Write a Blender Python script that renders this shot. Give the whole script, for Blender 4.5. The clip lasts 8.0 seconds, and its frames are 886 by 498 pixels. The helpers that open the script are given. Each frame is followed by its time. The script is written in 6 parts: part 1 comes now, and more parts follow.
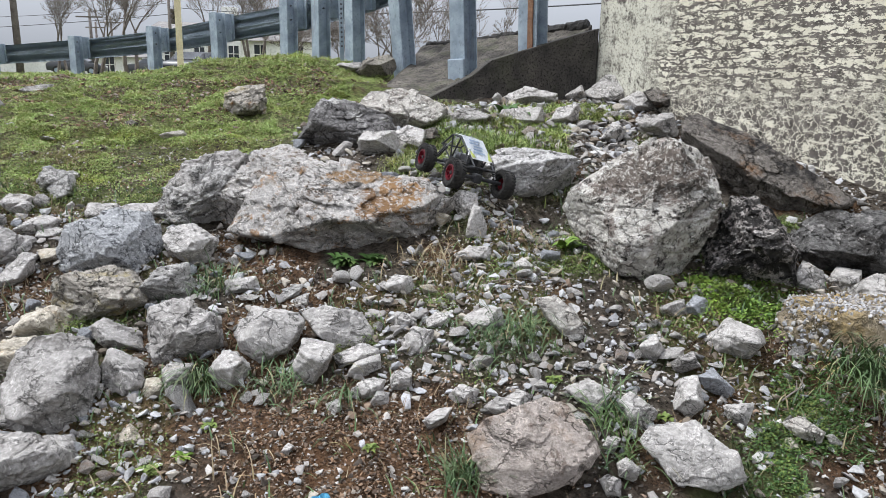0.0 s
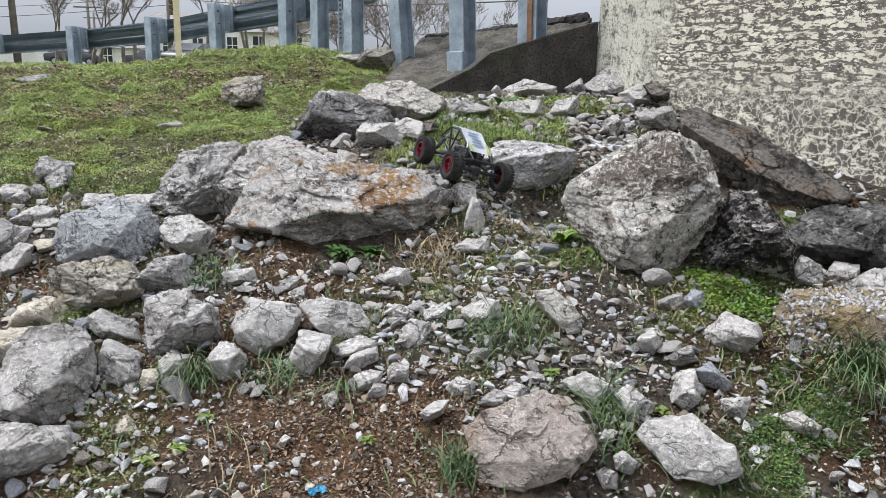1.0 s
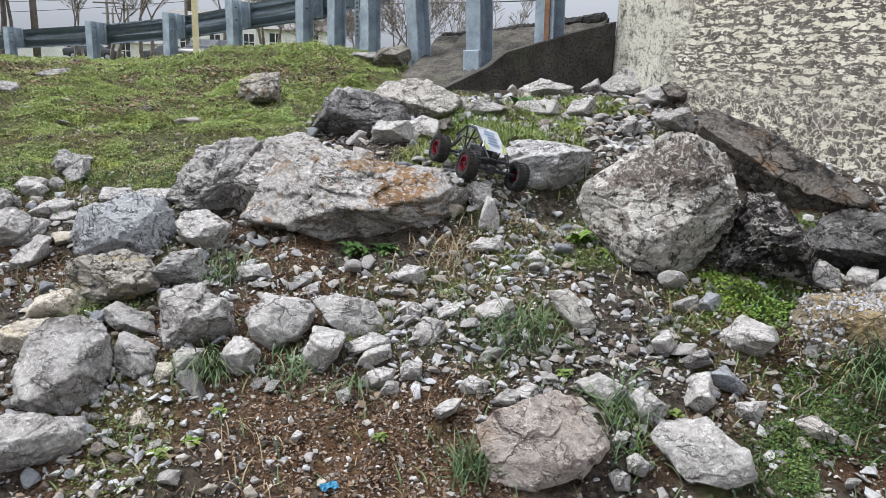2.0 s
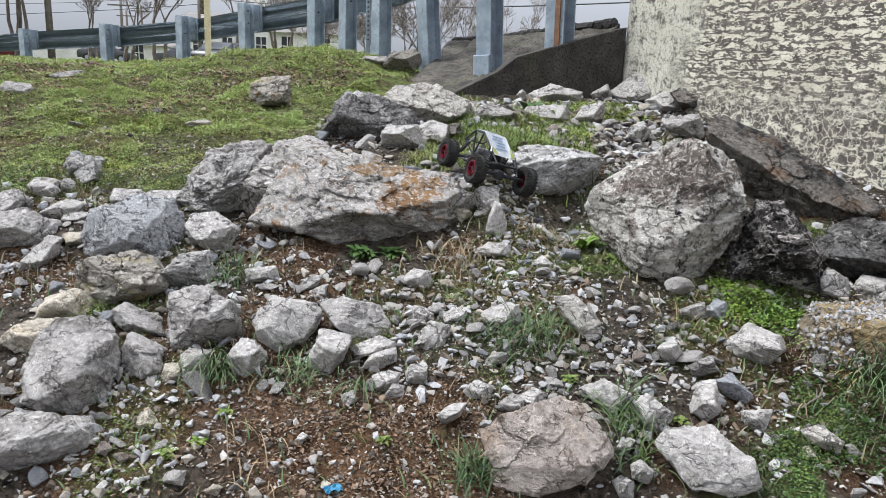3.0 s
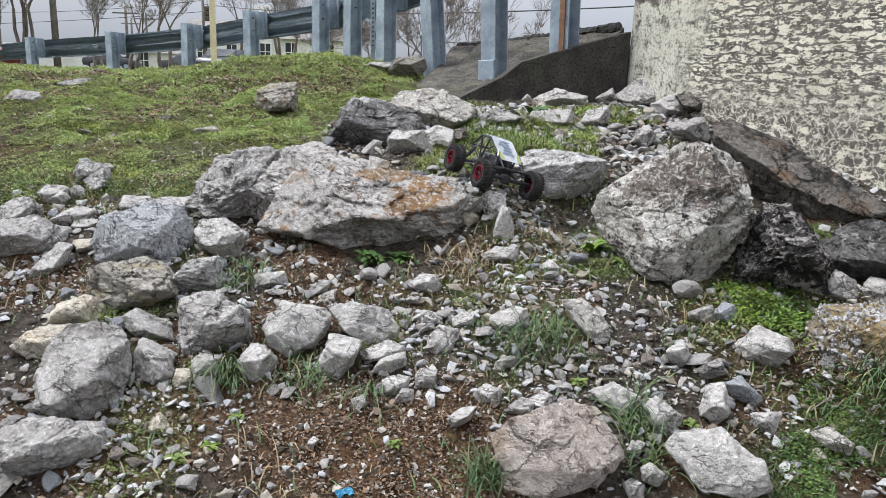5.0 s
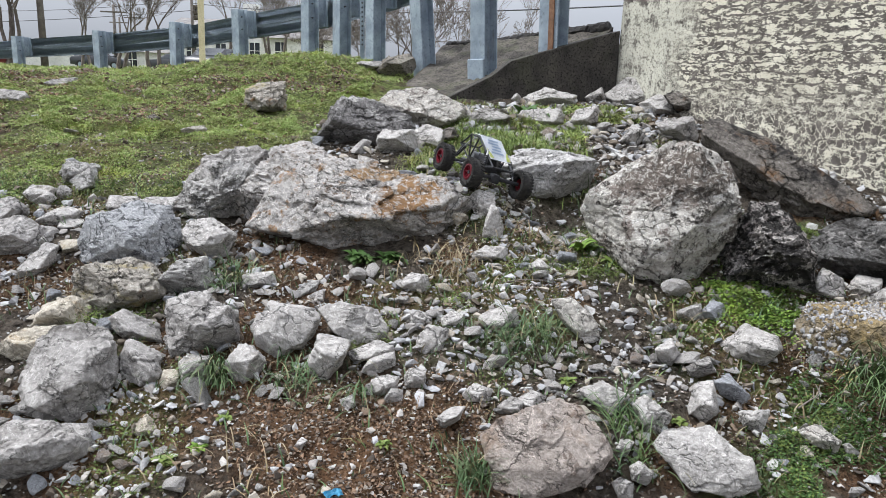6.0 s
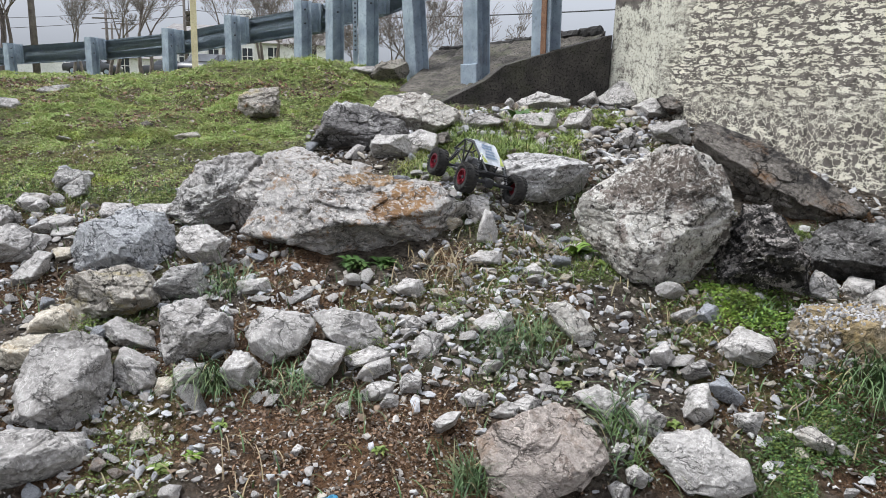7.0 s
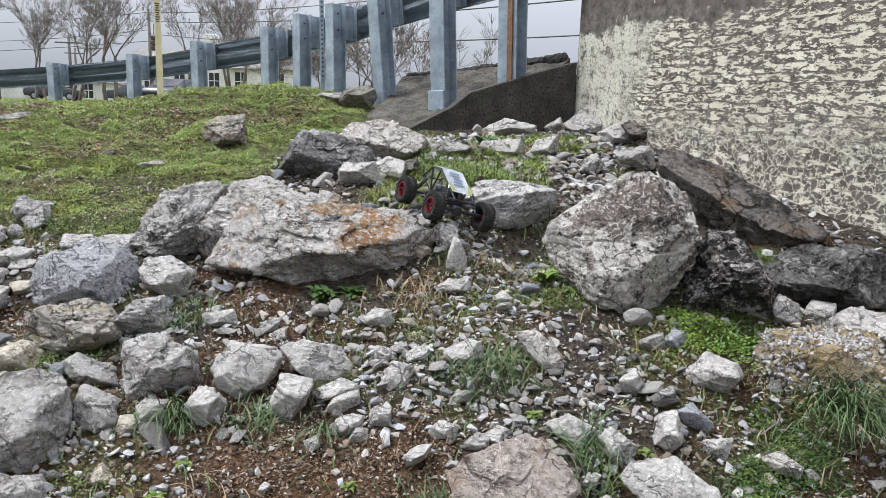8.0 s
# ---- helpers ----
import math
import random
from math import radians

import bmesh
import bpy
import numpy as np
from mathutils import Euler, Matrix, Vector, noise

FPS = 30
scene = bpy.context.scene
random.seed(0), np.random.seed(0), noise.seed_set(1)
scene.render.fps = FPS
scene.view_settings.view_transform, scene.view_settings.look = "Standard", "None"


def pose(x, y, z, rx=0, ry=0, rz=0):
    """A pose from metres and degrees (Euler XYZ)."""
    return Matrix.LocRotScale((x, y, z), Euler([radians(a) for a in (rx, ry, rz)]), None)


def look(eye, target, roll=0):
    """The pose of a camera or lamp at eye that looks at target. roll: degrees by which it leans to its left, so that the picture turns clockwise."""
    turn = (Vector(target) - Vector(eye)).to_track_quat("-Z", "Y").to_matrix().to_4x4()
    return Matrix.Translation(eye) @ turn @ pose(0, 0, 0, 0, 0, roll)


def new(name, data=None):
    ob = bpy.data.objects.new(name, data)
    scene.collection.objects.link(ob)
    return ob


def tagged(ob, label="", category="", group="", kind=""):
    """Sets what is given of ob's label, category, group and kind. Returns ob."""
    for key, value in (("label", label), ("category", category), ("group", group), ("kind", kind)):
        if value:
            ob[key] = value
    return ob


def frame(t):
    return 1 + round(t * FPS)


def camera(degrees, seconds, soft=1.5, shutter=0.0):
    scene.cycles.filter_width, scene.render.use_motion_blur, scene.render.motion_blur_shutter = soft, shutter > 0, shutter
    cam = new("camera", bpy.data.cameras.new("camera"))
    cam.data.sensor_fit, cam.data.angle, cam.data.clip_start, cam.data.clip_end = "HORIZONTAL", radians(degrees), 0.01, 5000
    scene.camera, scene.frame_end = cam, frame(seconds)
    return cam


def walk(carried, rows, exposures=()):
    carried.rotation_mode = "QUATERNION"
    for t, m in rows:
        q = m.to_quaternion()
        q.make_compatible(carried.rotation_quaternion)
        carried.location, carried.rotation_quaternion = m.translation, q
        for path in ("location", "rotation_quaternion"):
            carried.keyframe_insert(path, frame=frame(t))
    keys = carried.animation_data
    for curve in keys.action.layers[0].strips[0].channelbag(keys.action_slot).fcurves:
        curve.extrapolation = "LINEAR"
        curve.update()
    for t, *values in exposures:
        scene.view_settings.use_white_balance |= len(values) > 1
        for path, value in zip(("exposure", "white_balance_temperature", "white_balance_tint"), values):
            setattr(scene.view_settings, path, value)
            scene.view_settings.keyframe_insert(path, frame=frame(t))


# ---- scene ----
# ---------------------------------------------------------------- camera
cam = camera(63.2, 8.0, soft=0.45)
walk(cam, [
    (0, pose(0, 0, 1.55, 76.496, -1.459, 0.35)),
    (0.5, pose(0.0021, -0.0001, 1.5483, 76.24, -1.613, 0.248)),
    (1, pose(0.0016, 0.0053, 1.546, 75.955, -1.763, 0.286)),
    (1.5, pose(0.001, 0.0088, 1.5439, 75.756, -1.992, 0.682)),
    (2, pose(-0.0058, 0.0081, 1.5424, 75.834, -2.378, 1.468)),
    (3.5, pose(0.0065, -0.0069, 1.548, 76.246, -2.686, 2.618)),
    (4, pose(-0.0088, -0.0147, 1.548, 76.389, -2.505, 2.915)),
    (4.5, pose(-0.0122, -0.0138, 1.5476, 76.481, -2.423, 2.861)),
    (6, pose(-0.0036, -0.0055, 1.5474, 76.449, -2.358, 1.834)),
    (6.5, pose(-0.0051, -0.0053, 1.5458, 76.524, -2.29, 1.641)),
    (7, pose(-0.0039, -0.0067, 1.551, 76.799, -2.035, 1.306)),
    (7.5, pose(-0.0016, -0.0047, 1.5552, 77.519, -1.942, 0.2)),
    (8, pose(-0.0014, 0.0068, 1.5728, 78.69, -1.928, -1.191)),
], exposures=[(0.0, 1.08), (8.0, 1.08)])

# ---------------------------------------------------------------- overcast daylight
world = bpy.data.worlds.new("overcast")
scene.world = world
world.use_nodes = True
wn, wl = world.node_tree.nodes, world.node_tree.links
sky = wn.new("ShaderNodeTexSky")
sky.sky_type, sky.sun_disc = "NISHITA", False
sky.sun_elevation, sky.sun_rotation = radians(60), radians(276)
sky.air_density, sky.dust_density, sky.ozone_density = 1.0, 4.0, 1.0
pale = wn.new("ShaderNodeHueSaturation")
pale.inputs["Saturation"].default_value = 0.22
cloud = wn.new("ShaderNodeMix")
cloud.data_type = "RGBA"
cloud.inputs["Factor"].default_value = 0.8
# an overcast sky is about three times brighter overhead than at the horizon
where = wn.new("ShaderNodeTexCoord")
rise = wn.new("ShaderNodeSeparateXYZ")
wl.new(where.outputs["Generated"], rise.inputs[0])
dome = wn.new("ShaderNodeMix")
dome.data_type = "RGBA"
dome.inputs["A"].default_value = (3.0, 3.27, 3.75, 1)
dome.inputs["B"].default_value = (18.6, 19.8, 22.7, 1)
wl.new(rise.outputs["Z"], dome.inputs["Factor"])
wl.new(dome.outputs["Result"], cloud.inputs["B"])
wl.new(sky.outputs["Color"], pale.inputs["Color"])
wl.new(pale.outputs["Color"], cloud.inputs["A"])
wl.new(cloud.outputs["Result"], wn["Background"].inputs["Color"])
wn["Background"].inputs["Strength"].default_value = 0.069
sun = new("sun", bpy.data.lights.new("sun", "SUN"))
sun.data.energy, sun.data.angle, sun.data.color = 1.8, radians(15), (0.96, 0.985, 1.0)
sun.matrix_world = look((-4.5, 0.5, 8), (0, 0, 0))


# ---------------------------------------------------------------- numeric helpers
def swell(v, a, b):
    v = np.clip((v - a) / (b - a), 0, 1)
    return v * v * (3 - 2 * v)


def lattice(ix, iy, iz, seed):
    h = (ix * 374761393 + iy * 668265263 + iz * 2147483647 + seed * 1274126177) & 0xFFFFFFFF
    h = ((h ^ (h >> 13)) * 1103515245) & 0xFFFFFFFF
    h = ((h ^ (h >> 16)) * 2654435761) & 0xFFFFFFFF
    return ((h ^ (h >> 15)) & 0xFFFF) / 32767.5 - 1


def grain(p, freq, seed=0):
    """Smooth noise between -1 and 1 at the points p."""
    q = p * freq + 1000.0
    i = np.floor(q).astype(np.int64)
    f = q - i
    f = f * f * f * (f * (f * 6 - 15) + 10)
    total = 0
    for a in (0, 1):
        for b in (0, 1):
            for c in (0, 1):
                w = (f[:, 0] if a else 1 - f[:, 0]) * (f[:, 1] if b else 1 - f[:, 1]) * (f[:, 2] if c else 1 - f[:, 2])
                total = total + w * lattice(i[:, 0] + a, i[:, 1] + b, i[:, 2] + c, seed)
    return total


def fractal(p, freq, octaves, seed=0, gain=0.5):
    total, amp = 0, 1.0
    for k in range(octaves):
        total, amp, freq = total + amp * grain(p, freq, seed + 17 * k), amp * gain, freq * 2.07
    return total


def mesh_of(name, verts, faces, material, smooth=False):
    """A mesh from arrays; faces all have the same number of corners."""
    me = bpy.data.meshes.new(name)
    verts, faces = np.asarray(verts, np.float32), np.asarray(faces, np.int32)
    me.vertices.add(len(verts))
    me.vertices.foreach_set("co", verts.ravel())
    me.loops.add(faces.size)
    me.loops.foreach_set("vertex_index", faces.ravel())
    me.polygons.add(len(faces))
    me.polygons.foreach_set("loop_start", np.arange(0, faces.size, faces.shape[1], dtype=np.int32))
    me.update(calc_edges=True)
    me.validate()
    me.polygons.foreach_set("use_smooth", np.full(len(me.polygons), smooth))
    if material:
        me.materials.append(material)
    return me


def part(name, bm, material, parent=None, label="", smooth=False):
    """Link a bmesh as one mesh object under a thing or under a part."""
    me = bpy.data.meshes.new(name)
    bm.to_mesh(me)
    bm.free()
    me.polygons.foreach_set("use_smooth", np.full(len(me.polygons), smooth))
    me.materials.append(material)
    ob = new(name, me)
    ob.parent = parent
    return tagged(ob, label)


def block(bm, size, m=None, bevel=0.0):
    """A bevelled box of that size round the origin of m."""
    made = bmesh.ops.create_cube(bm, size=1.0, matrix=(m or Matrix()) @ Matrix.Diagonal((*size, 1)))
    if bevel:
        edges = list({e for v in made["verts"] for e in v.link_edges})
        bmesh.ops.bevel(bm, geom=edges, offset=bevel, segments=2, affect="EDGES", profile=0.5)
    return bm


def rod(bm, a, b, r0, r1=None, sides=8):
    a, b = Vector(a), Vector(b)
    turn = (b - a).to_track_quat("Z", "Y").to_matrix().to_4x4()
    bmesh.ops.create_cone(bm, cap_ends=True, segments=sides, radius1=r0, radius2=r0 if r1 is None else r1, depth=(b - a).length,
                          matrix=Matrix.Translation((a + b) / 2) @ turn)
    return bm


def sphere_dirs(level):
    bm = bmesh.new()
    bmesh.ops.create_icosphere(bm, subdivisions=level, radius=1.0)
    v = np.array([q.co[:] for q in bm.verts])
    f = np.array([[q.index for q in face.verts] for face in bm.faces])
    bm.free()
    return v, f


# ---------------------------------------------------------------- materials
def shader(name, rough=0.85, metal=0.0, spec=0.35):
    mat = bpy.data.materials.new(name)
    mat.use_nodes = True
    tree = mat.node_tree
    bsdf = tree.nodes["Principled BSDF"]
    bsdf.inputs["Roughness"].default_value = rough
    bsdf.inputs["Metallic"].default_value = metal
    bsdf.inputs["Specular IOR Level"].default_value = spec
    return mat, tree, bsdf


def node(tree, kind, **values):
    n = tree.nodes.new(kind)
    for key, value in values.items():
        n.inputs[key.replace("_", " ")].default_value = value
    return n


def place_of(tree, spread=True, stretch=(1, 1, 1)):
    """Object coordinates in metres, shifted for each object."""
    tc = tree.nodes.new("ShaderNodeTexCoord")
    mp = tree.nodes.new("ShaderNodeMapping")
    mp.inputs["Scale"].default_value = stretch
    tree.links.new(tc.outputs["Object"], mp.inputs["Vector"])
    if spread:
        info = tree.nodes.new("ShaderNodeObjectInfo")
        times = tree.nodes.new("ShaderNodeMath")
        times.operation = "MULTIPLY"
        times.inputs[1].default_value = 37.0
        tree.links.new(info.outputs["Random"], times.inputs[0])
        tree.links.new(times.outputs[0], mp.inputs["Location"])
    return mp.outputs["Vector"]


def cloudy(tree, vec, scale, detail=6.0, rough=0.6, lo=0.35, hi=0.65, warp=0.0):
    n = node(tree, "ShaderNodeTexNoise", Scale=scale, Detail=detail, Roughness=rough, Distortion=warp)
    r = tree.nodes.new("ShaderNodeMapRange")
    r.inputs["From Min"].default_value, r.inputs["From Max"].default_value = lo, hi
    tree.links.new(vec, n.inputs["Vector"])
    tree.links.new(n.outputs["Fac"], r.inputs["Value"])
    return r.outputs["Result"]


def blend(tree, fac, a, b, kind="MIX"):
    m = tree.nodes.new("ShaderNodeMix")
    m.data_type, m.blend_type = "RGBA", kind
    for slot, v in (("Factor", fac), ("A", a), ("B", b)):
        if isinstance(v, (int, float)):
            m.inputs[slot].default_value = v
        elif isinstance(v, tuple):
            m.inputs[slot].default_value = (*v, 1)
        else:
            tree.links.new(v, m.inputs[slot])
    return m.outputs["Result"]


def calc(tree, op, a, b=0.0, c=0.0):
    m = tree.nodes.new("ShaderNodeMath")
    m.operation, m.use_clamp = op, op in ("MULTIPLY", "MULTIPLY_ADD", "SUBTRACT", "ADD")
    for k, v in enumerate((a, b, c)):
        if isinstance(v, (int, float)):
            m.inputs[k].default_value = v
        else:
            tree.links.new(v, m.inputs[k])
    return m.outputs[0]


def relief(tree, bsdf, height, strength=0.5, distance=0.01):
    b = node(tree, "ShaderNodeBump", Strength=strength, Distance=distance)
    tree.links.new(height, b.inputs["Height"])
    tree.links.new(b.outputs["Normal"], bsdf.inputs["Normal"])


def stone_material(name, dark, light, patches=(), bump=0.5, fine=60.0, stains=()):
    """Limestone: mottled body, veins, and patches (colour, scale, lo, hi) of lichen, rust or dirt."""
    mat, tree, bsdf = shader(name, 0.95, spec=0.08)
    vec = place_of(tree)
    col = blend(tree, cloudy(tree, vec, 7.0, 8.0, 0.62, 0.3, 0.7, 0.6), dark, light)
    speck = cloudy(tree, vec, fine, 5.0, 0.7, 0.3, 0.72)
    col = blend(tree, 0.6, col, blend(tree, speck, tuple(c * 0.45 for c in dark), tuple(min(1, c * 1.35) for c in light)))
    dark_mottle = cloudy(tree, vec, fine * 3.2, 4.0, 0.75, 0.32, 0.68)
    col = blend(tree, calc(tree, "MULTIPLY", dark_mottle, 0.36), col, tuple(c * 0.5 for c in dark))
    vein = node(tree, "ShaderNodeTexNoise", Scale=9.0, Detail=5.0, Roughness=0.55, Distortion=1.2)
    tree.links.new(vec, vein.inputs["Vector"])
    near = calc(tree, "ABSOLUTE", calc(tree, "ADD", vein.outputs["Fac"], 0.0))
    ridge = calc(tree, "COMPARE", near, 0.5, 0.006)
    col = blend(tree, calc(tree, "MULTIPLY", ridge, 0.45), col, tuple(min(1, c * 1.5) for c in light))
    for k, (tone, scale, lo, hi) in enumerate(patches):
        shift = tree.nodes.new("ShaderNodeVectorMath")
        shift.inputs[1].default_value = (5.3 * k + 2, 1.7 * k, 3.1 * k)
        tree.links.new(vec, shift.inputs[0])
        fac = calc(tree, "MULTIPLY", cloudy(tree, shift.outputs[0], scale, 9.0, 0.68, lo, hi), cloudy(tree, shift.outputs[0], scale * 9, 4.0, 0.6, 0.3, 0.5))
        col = blend(tree, fac, col, tone)
    # single stains, or a painted shaded side: (colour, centre, reach x y z), with ragged borders
    own = place_of(tree, False)
    ragged = node(tree, "ShaderNodeTexNoise", Scale=6.5, Detail=12.0, Roughness=0.72, Distortion=0.8)
    tree.links.new(own, ragged.inputs["Vector"])
    for tone, centre, reach in stains:
        mp = tree.nodes.new("ShaderNodeMapping")
        mp.vector_type = "TEXTURE"
        mp.inputs["Location"].default_value, mp.inputs["Scale"].default_value = centre, reach
        tree.links.new(own, mp.inputs["Vector"])
        far = tree.nodes.new("ShaderNodeVectorMath")
        far.operation = "LENGTH"
        tree.links.new(mp.outputs["Vector"], far.inputs[0])
        edge = tree.nodes.new("ShaderNodeMath")
        edge.operation = "MULTIPLY_ADD"
        edge.inputs[1].default_value = 4.5
        tree.links.new(ragged.outputs["Fac"], edge.inputs[0])
        tree.links.new(far.outputs["Value"], edge.inputs[2])
        r = tree.nodes.new("ShaderNodeMapRange")
        r.inputs["From Min"].default_value, r.inputs["From Max"].default_value = 3.55, 3.3
        tree.links.new(edge.outputs[0], r.inputs["Value"])
        col = blend(tree, calc(tree, "MULTIPLY", r.outputs["Result"], cloudy(tree, own, 48.0, 6.0, 0.6, 0.38, 0.52, 1.2)), col, tone)
    # thin fractures and sharp crests
    warp = node(tree, "ShaderNodeTexNoise", Scale=6.0, Detail=6.0, Roughness=0.6)
    tree.links.new(vec, warp.inputs["Vector"])
    bent = tree.nodes.new("ShaderNodeVectorMath")
    bent.operation = "MULTIPLY_ADD"
    bent.inputs[1].default_value = (0.22, 0.22, 0.22)
    tree.links.new(warp.outputs["Color"], bent.inputs[0])
    tree.links.new(vec, bent.inputs[2])
    crack = node(tree, "ShaderNodeTexVoronoi", Scale=8.0)
    crack.feature = "DISTANCE_TO_EDGE"
    tree.links.new(bent.outputs[0], crack.inputs["Vector"])
    split = tree.nodes.new("ShaderNodeMapRange")
    split.inputs["From Min"].default_value, split.inputs["From Max"].default_value = 0.0, 0.05
    tree.links.new(crack.outputs["Distance"], split.inputs["Value"])
    gap = calc(tree, "MULTIPLY", calc(tree, "SUBTRACT", 1.0, split.outputs["Result"]), cloudy(tree, vec, 5.0, 4.0, 0.5, 0.45, 0.6))
    # short dark dashes painted in as the shadows of small chips
    lain = tree.nodes.new("ShaderNodeMapping")
    lain.inputs["Scale"].default_value, lain.inputs["Rotation"].default_value = (1.0, 1.0, 2.6), (0.25, 0.3, 0.0)
    tree.links.new(bent.outputs[0], lain.inputs["Vector"])
    chip = node(tree, "ShaderNodeTexVoronoi", Scale=17.0)
    chip.feature = "DISTANCE_TO_EDGE"
    tree.links.new(lain.outputs["Vector"], chip.inputs["Vector"])
    chip_edge = tree.nodes.new("ShaderNodeMapRange")
    chip_edge.inputs["From Min"].default_value, chip_edge.inputs["From Max"].default_value = 0.07, 0.0
    tree.links.new(chip.outputs["Distance"], chip_edge.inputs["Value"])
    chip_shade = calc(tree, "MULTIPLY", chip_edge.outputs["Result"], cloudy(tree, vec, 12.0, 5.0, 0.6, 0.48, 0.58))
    gap = calc(tree, "MAXIMUM", gap, chip_shade)
    col = blend(tree, calc(tree, "MULTIPLY", gap, 0.85), col, tuple(c * 0.16 for c in dark))
    tree.links.new(col, bsdf.inputs["Base Color"])
    crest = node(tree, "ShaderNodeTexNoise", Scale=9.0, Detail=10.0, Roughness=0.62, Distortion=0.4)
    crest.noise_type = "RIDGED_MULTIFRACTAL"
    tree.links.new(vec, crest.inputs["Vector"])
    h = calc(tree, "MULTIPLY_ADD", cloudy(tree, vec, 26.0, 12.0, 0.78, 0.25, 0.75, 0.5), 0.4, calc(tree, "MULTIPLY", speck, 0.2))
    both = tree.nodes.new("ShaderNodeMath")
    both.operation = "MULTIPLY_ADD"
    tree.links.new(crest.outputs["Fac"], both.inputs[0])
    both.inputs[1].default_value = 0.25
    tree.links.new(h, both.inputs[2])
    deep = tree.nodes.new("ShaderNodeMath")
    deep.operation = "MULTIPLY_ADD"
    tree.links.new(gap, deep.inputs[0])
    deep.inputs[1].default_value = -0.5
    tree.links.new(both.outputs[0], deep.inputs[2])
    relief(tree, bsdf, deep.outputs[0], min(1.0, bump * 1.3), 0.03)
    return mat


BLACKISH, RUST, YELLOW = (0.045, 0.042, 0.04), (0.27, 0.145, 0.065), (0.42, 0.34, 0.13)
# each kind of rock: its material, and how rough and how layered its surface is
CLEAN = (stone_material("grey_limestone", (0.35, 0.328, 0.305), (0.545, 0.515, 0.483), [((0.2, 0.17, 0.13), 5.0, 0.6, 0.75)]), 0.5, 0.3)
# SHADY is a darker copy of the dull limestone, with shade put into its colour
SHADY = (stone_material("shaded_limestone", (0.1, 0.095, 0.09), (0.23, 0.22, 0.21), [((0.05, 0.046, 0.042), 5.0, 0.5, 0.6), ((0.36, 0.34, 0.32), 12.0, 0.57, 0.62)], 0.9), 0.9, 0.7)
DIM = (stone_material("dull_limestone", (0.26, 0.243, 0.226), (0.475, 0.448, 0.42), [((0.1, 0.09, 0.08), 6.0, 0.52, 0.68)]), 0.7, 0.5)
SLATE = (stone_material("blue_limestone", (0.2, 0.205, 0.215), (0.38, 0.385, 0.4)), 0.5, 0.6)
PALE = (stone_material("pale_limestone", (0.5, 0.455, 0.41), (0.76, 0.7, 0.63), [((0.2, 0.17, 0.15), 6.0, 0.56, 0.6), ((0.36, 0.31, 0.27), 11.0, 0.56, 0.64)], 0.9), 0.6, 0.5)
# its second stain paints the boulder's right side dark, as turned from the light
WHITE = (stone_material("pale_lichen_limestone", (0.5, 0.455, 0.41), (0.78, 0.72, 0.65), [((0.24, 0.2, 0.175), 9.0, 0.55, 0.59), ((0.05, 0.044, 0.04), 15.0, 0.575, 0.61), ((0.1, 0.085, 0.075), 30.0, 0.6, 0.64)], 0.9,
                        stains=[((0.16, 0.132, 0.112), (0.05, -0.15, 0.15), (0.17, 0.4, 0.11)), ((0.1, 0.085, 0.075), (0.33, -0.1, -0.08), (0.07, 0.4, 0.2))]), 0.5, 0.7)
BLACK = (stone_material("black_lichen_limestone", (0.06, 0.055, 0.05), (0.14, 0.13, 0.12), [(BLACKISH, 3.0, 0.4, 0.5), ((0.5, 0.46, 0.43), 14.0, 0.5, 0.55), ((0.36, 0.32, 0.3), 30.0, 0.55, 0.6)], 1.0), 1.5, 0.9)
BROWN = (stone_material("brown_limestone", (0.115, 0.1, 0.085), (0.31, 0.28, 0.25), [(BLACKISH, 4.0, 0.5, 0.58), ((0.2, 0.12, 0.07), 5.0, 0.56, 0.7)], 0.8), 0.9, 0.7)
FISSURED = (stone_material("fissured_limestone", (0.37, 0.35, 0.33), (0.6, 0.575, 0.54), [((0.3, 0.2, 0.12), 6.0, 0.58, 0.7), (BLACKISH, 9.0, 0.6, 0.7)], 0.8), 1.2, 1.4)
RUSTED = (stone_material("rust_stained_limestone", (0.4, 0.375, 0.35), (0.66, 0.62, 0.58), [ ((0.36, 0.22, 0.12), 15.0, 0.57, 0.64), ((0.16, 0.12, 0.09), 8.0, 0.6, 0.64), ((0.3, 0.26, 0.22), 24.0, 0.55, 0.62)], 0.9,
                         stains=[((0.3, 0.175, 0.085), (0.22, -0.05, 0.03), (0.09, 0.3, 0.06)), ((0.25, 0.145, 0.075), (0.1, 0.0, -0.02), (0.06, 0.3, 0.05)), ((0.34, 0.22, 0.12), (0.06, 0.05, 0.1), (0.12, 0.3, 0.025))]), 1.1, 0.8)
HUMP = (stone_material("weathered_limestone", (0.4, 0.375, 0.35), (0.66, 0.62, 0.58), [((0.36, 0.25, 0.16), 9.0, 0.57, 0.66), ((0.16, 0.12, 0.09), 8.0, 0.6, 0.64), ((0.3, 0.26, 0.22), 24.0, 0.55, 0.62)], 0.9), 1.1, 0.8)
RUSTLIGHT = (stone_material("faintly_rusty_limestone", (0.33, 0.315, 0.3), (0.56, 0.54, 0.52), [(RUST, 4.0, 0.57, 0.68), (BLACKISH, 6.0, 0.62, 0.72)]), 0.7, 0.6)
VEINED = (stone_material("dark_veined_limestone", (0.12, 0.112, 0.108), (0.3, 0.285, 0.275), [((0.55, 0.53, 0.5), 3.0, 0.56, 0.62)], 0.8), 0.8, 0.6)
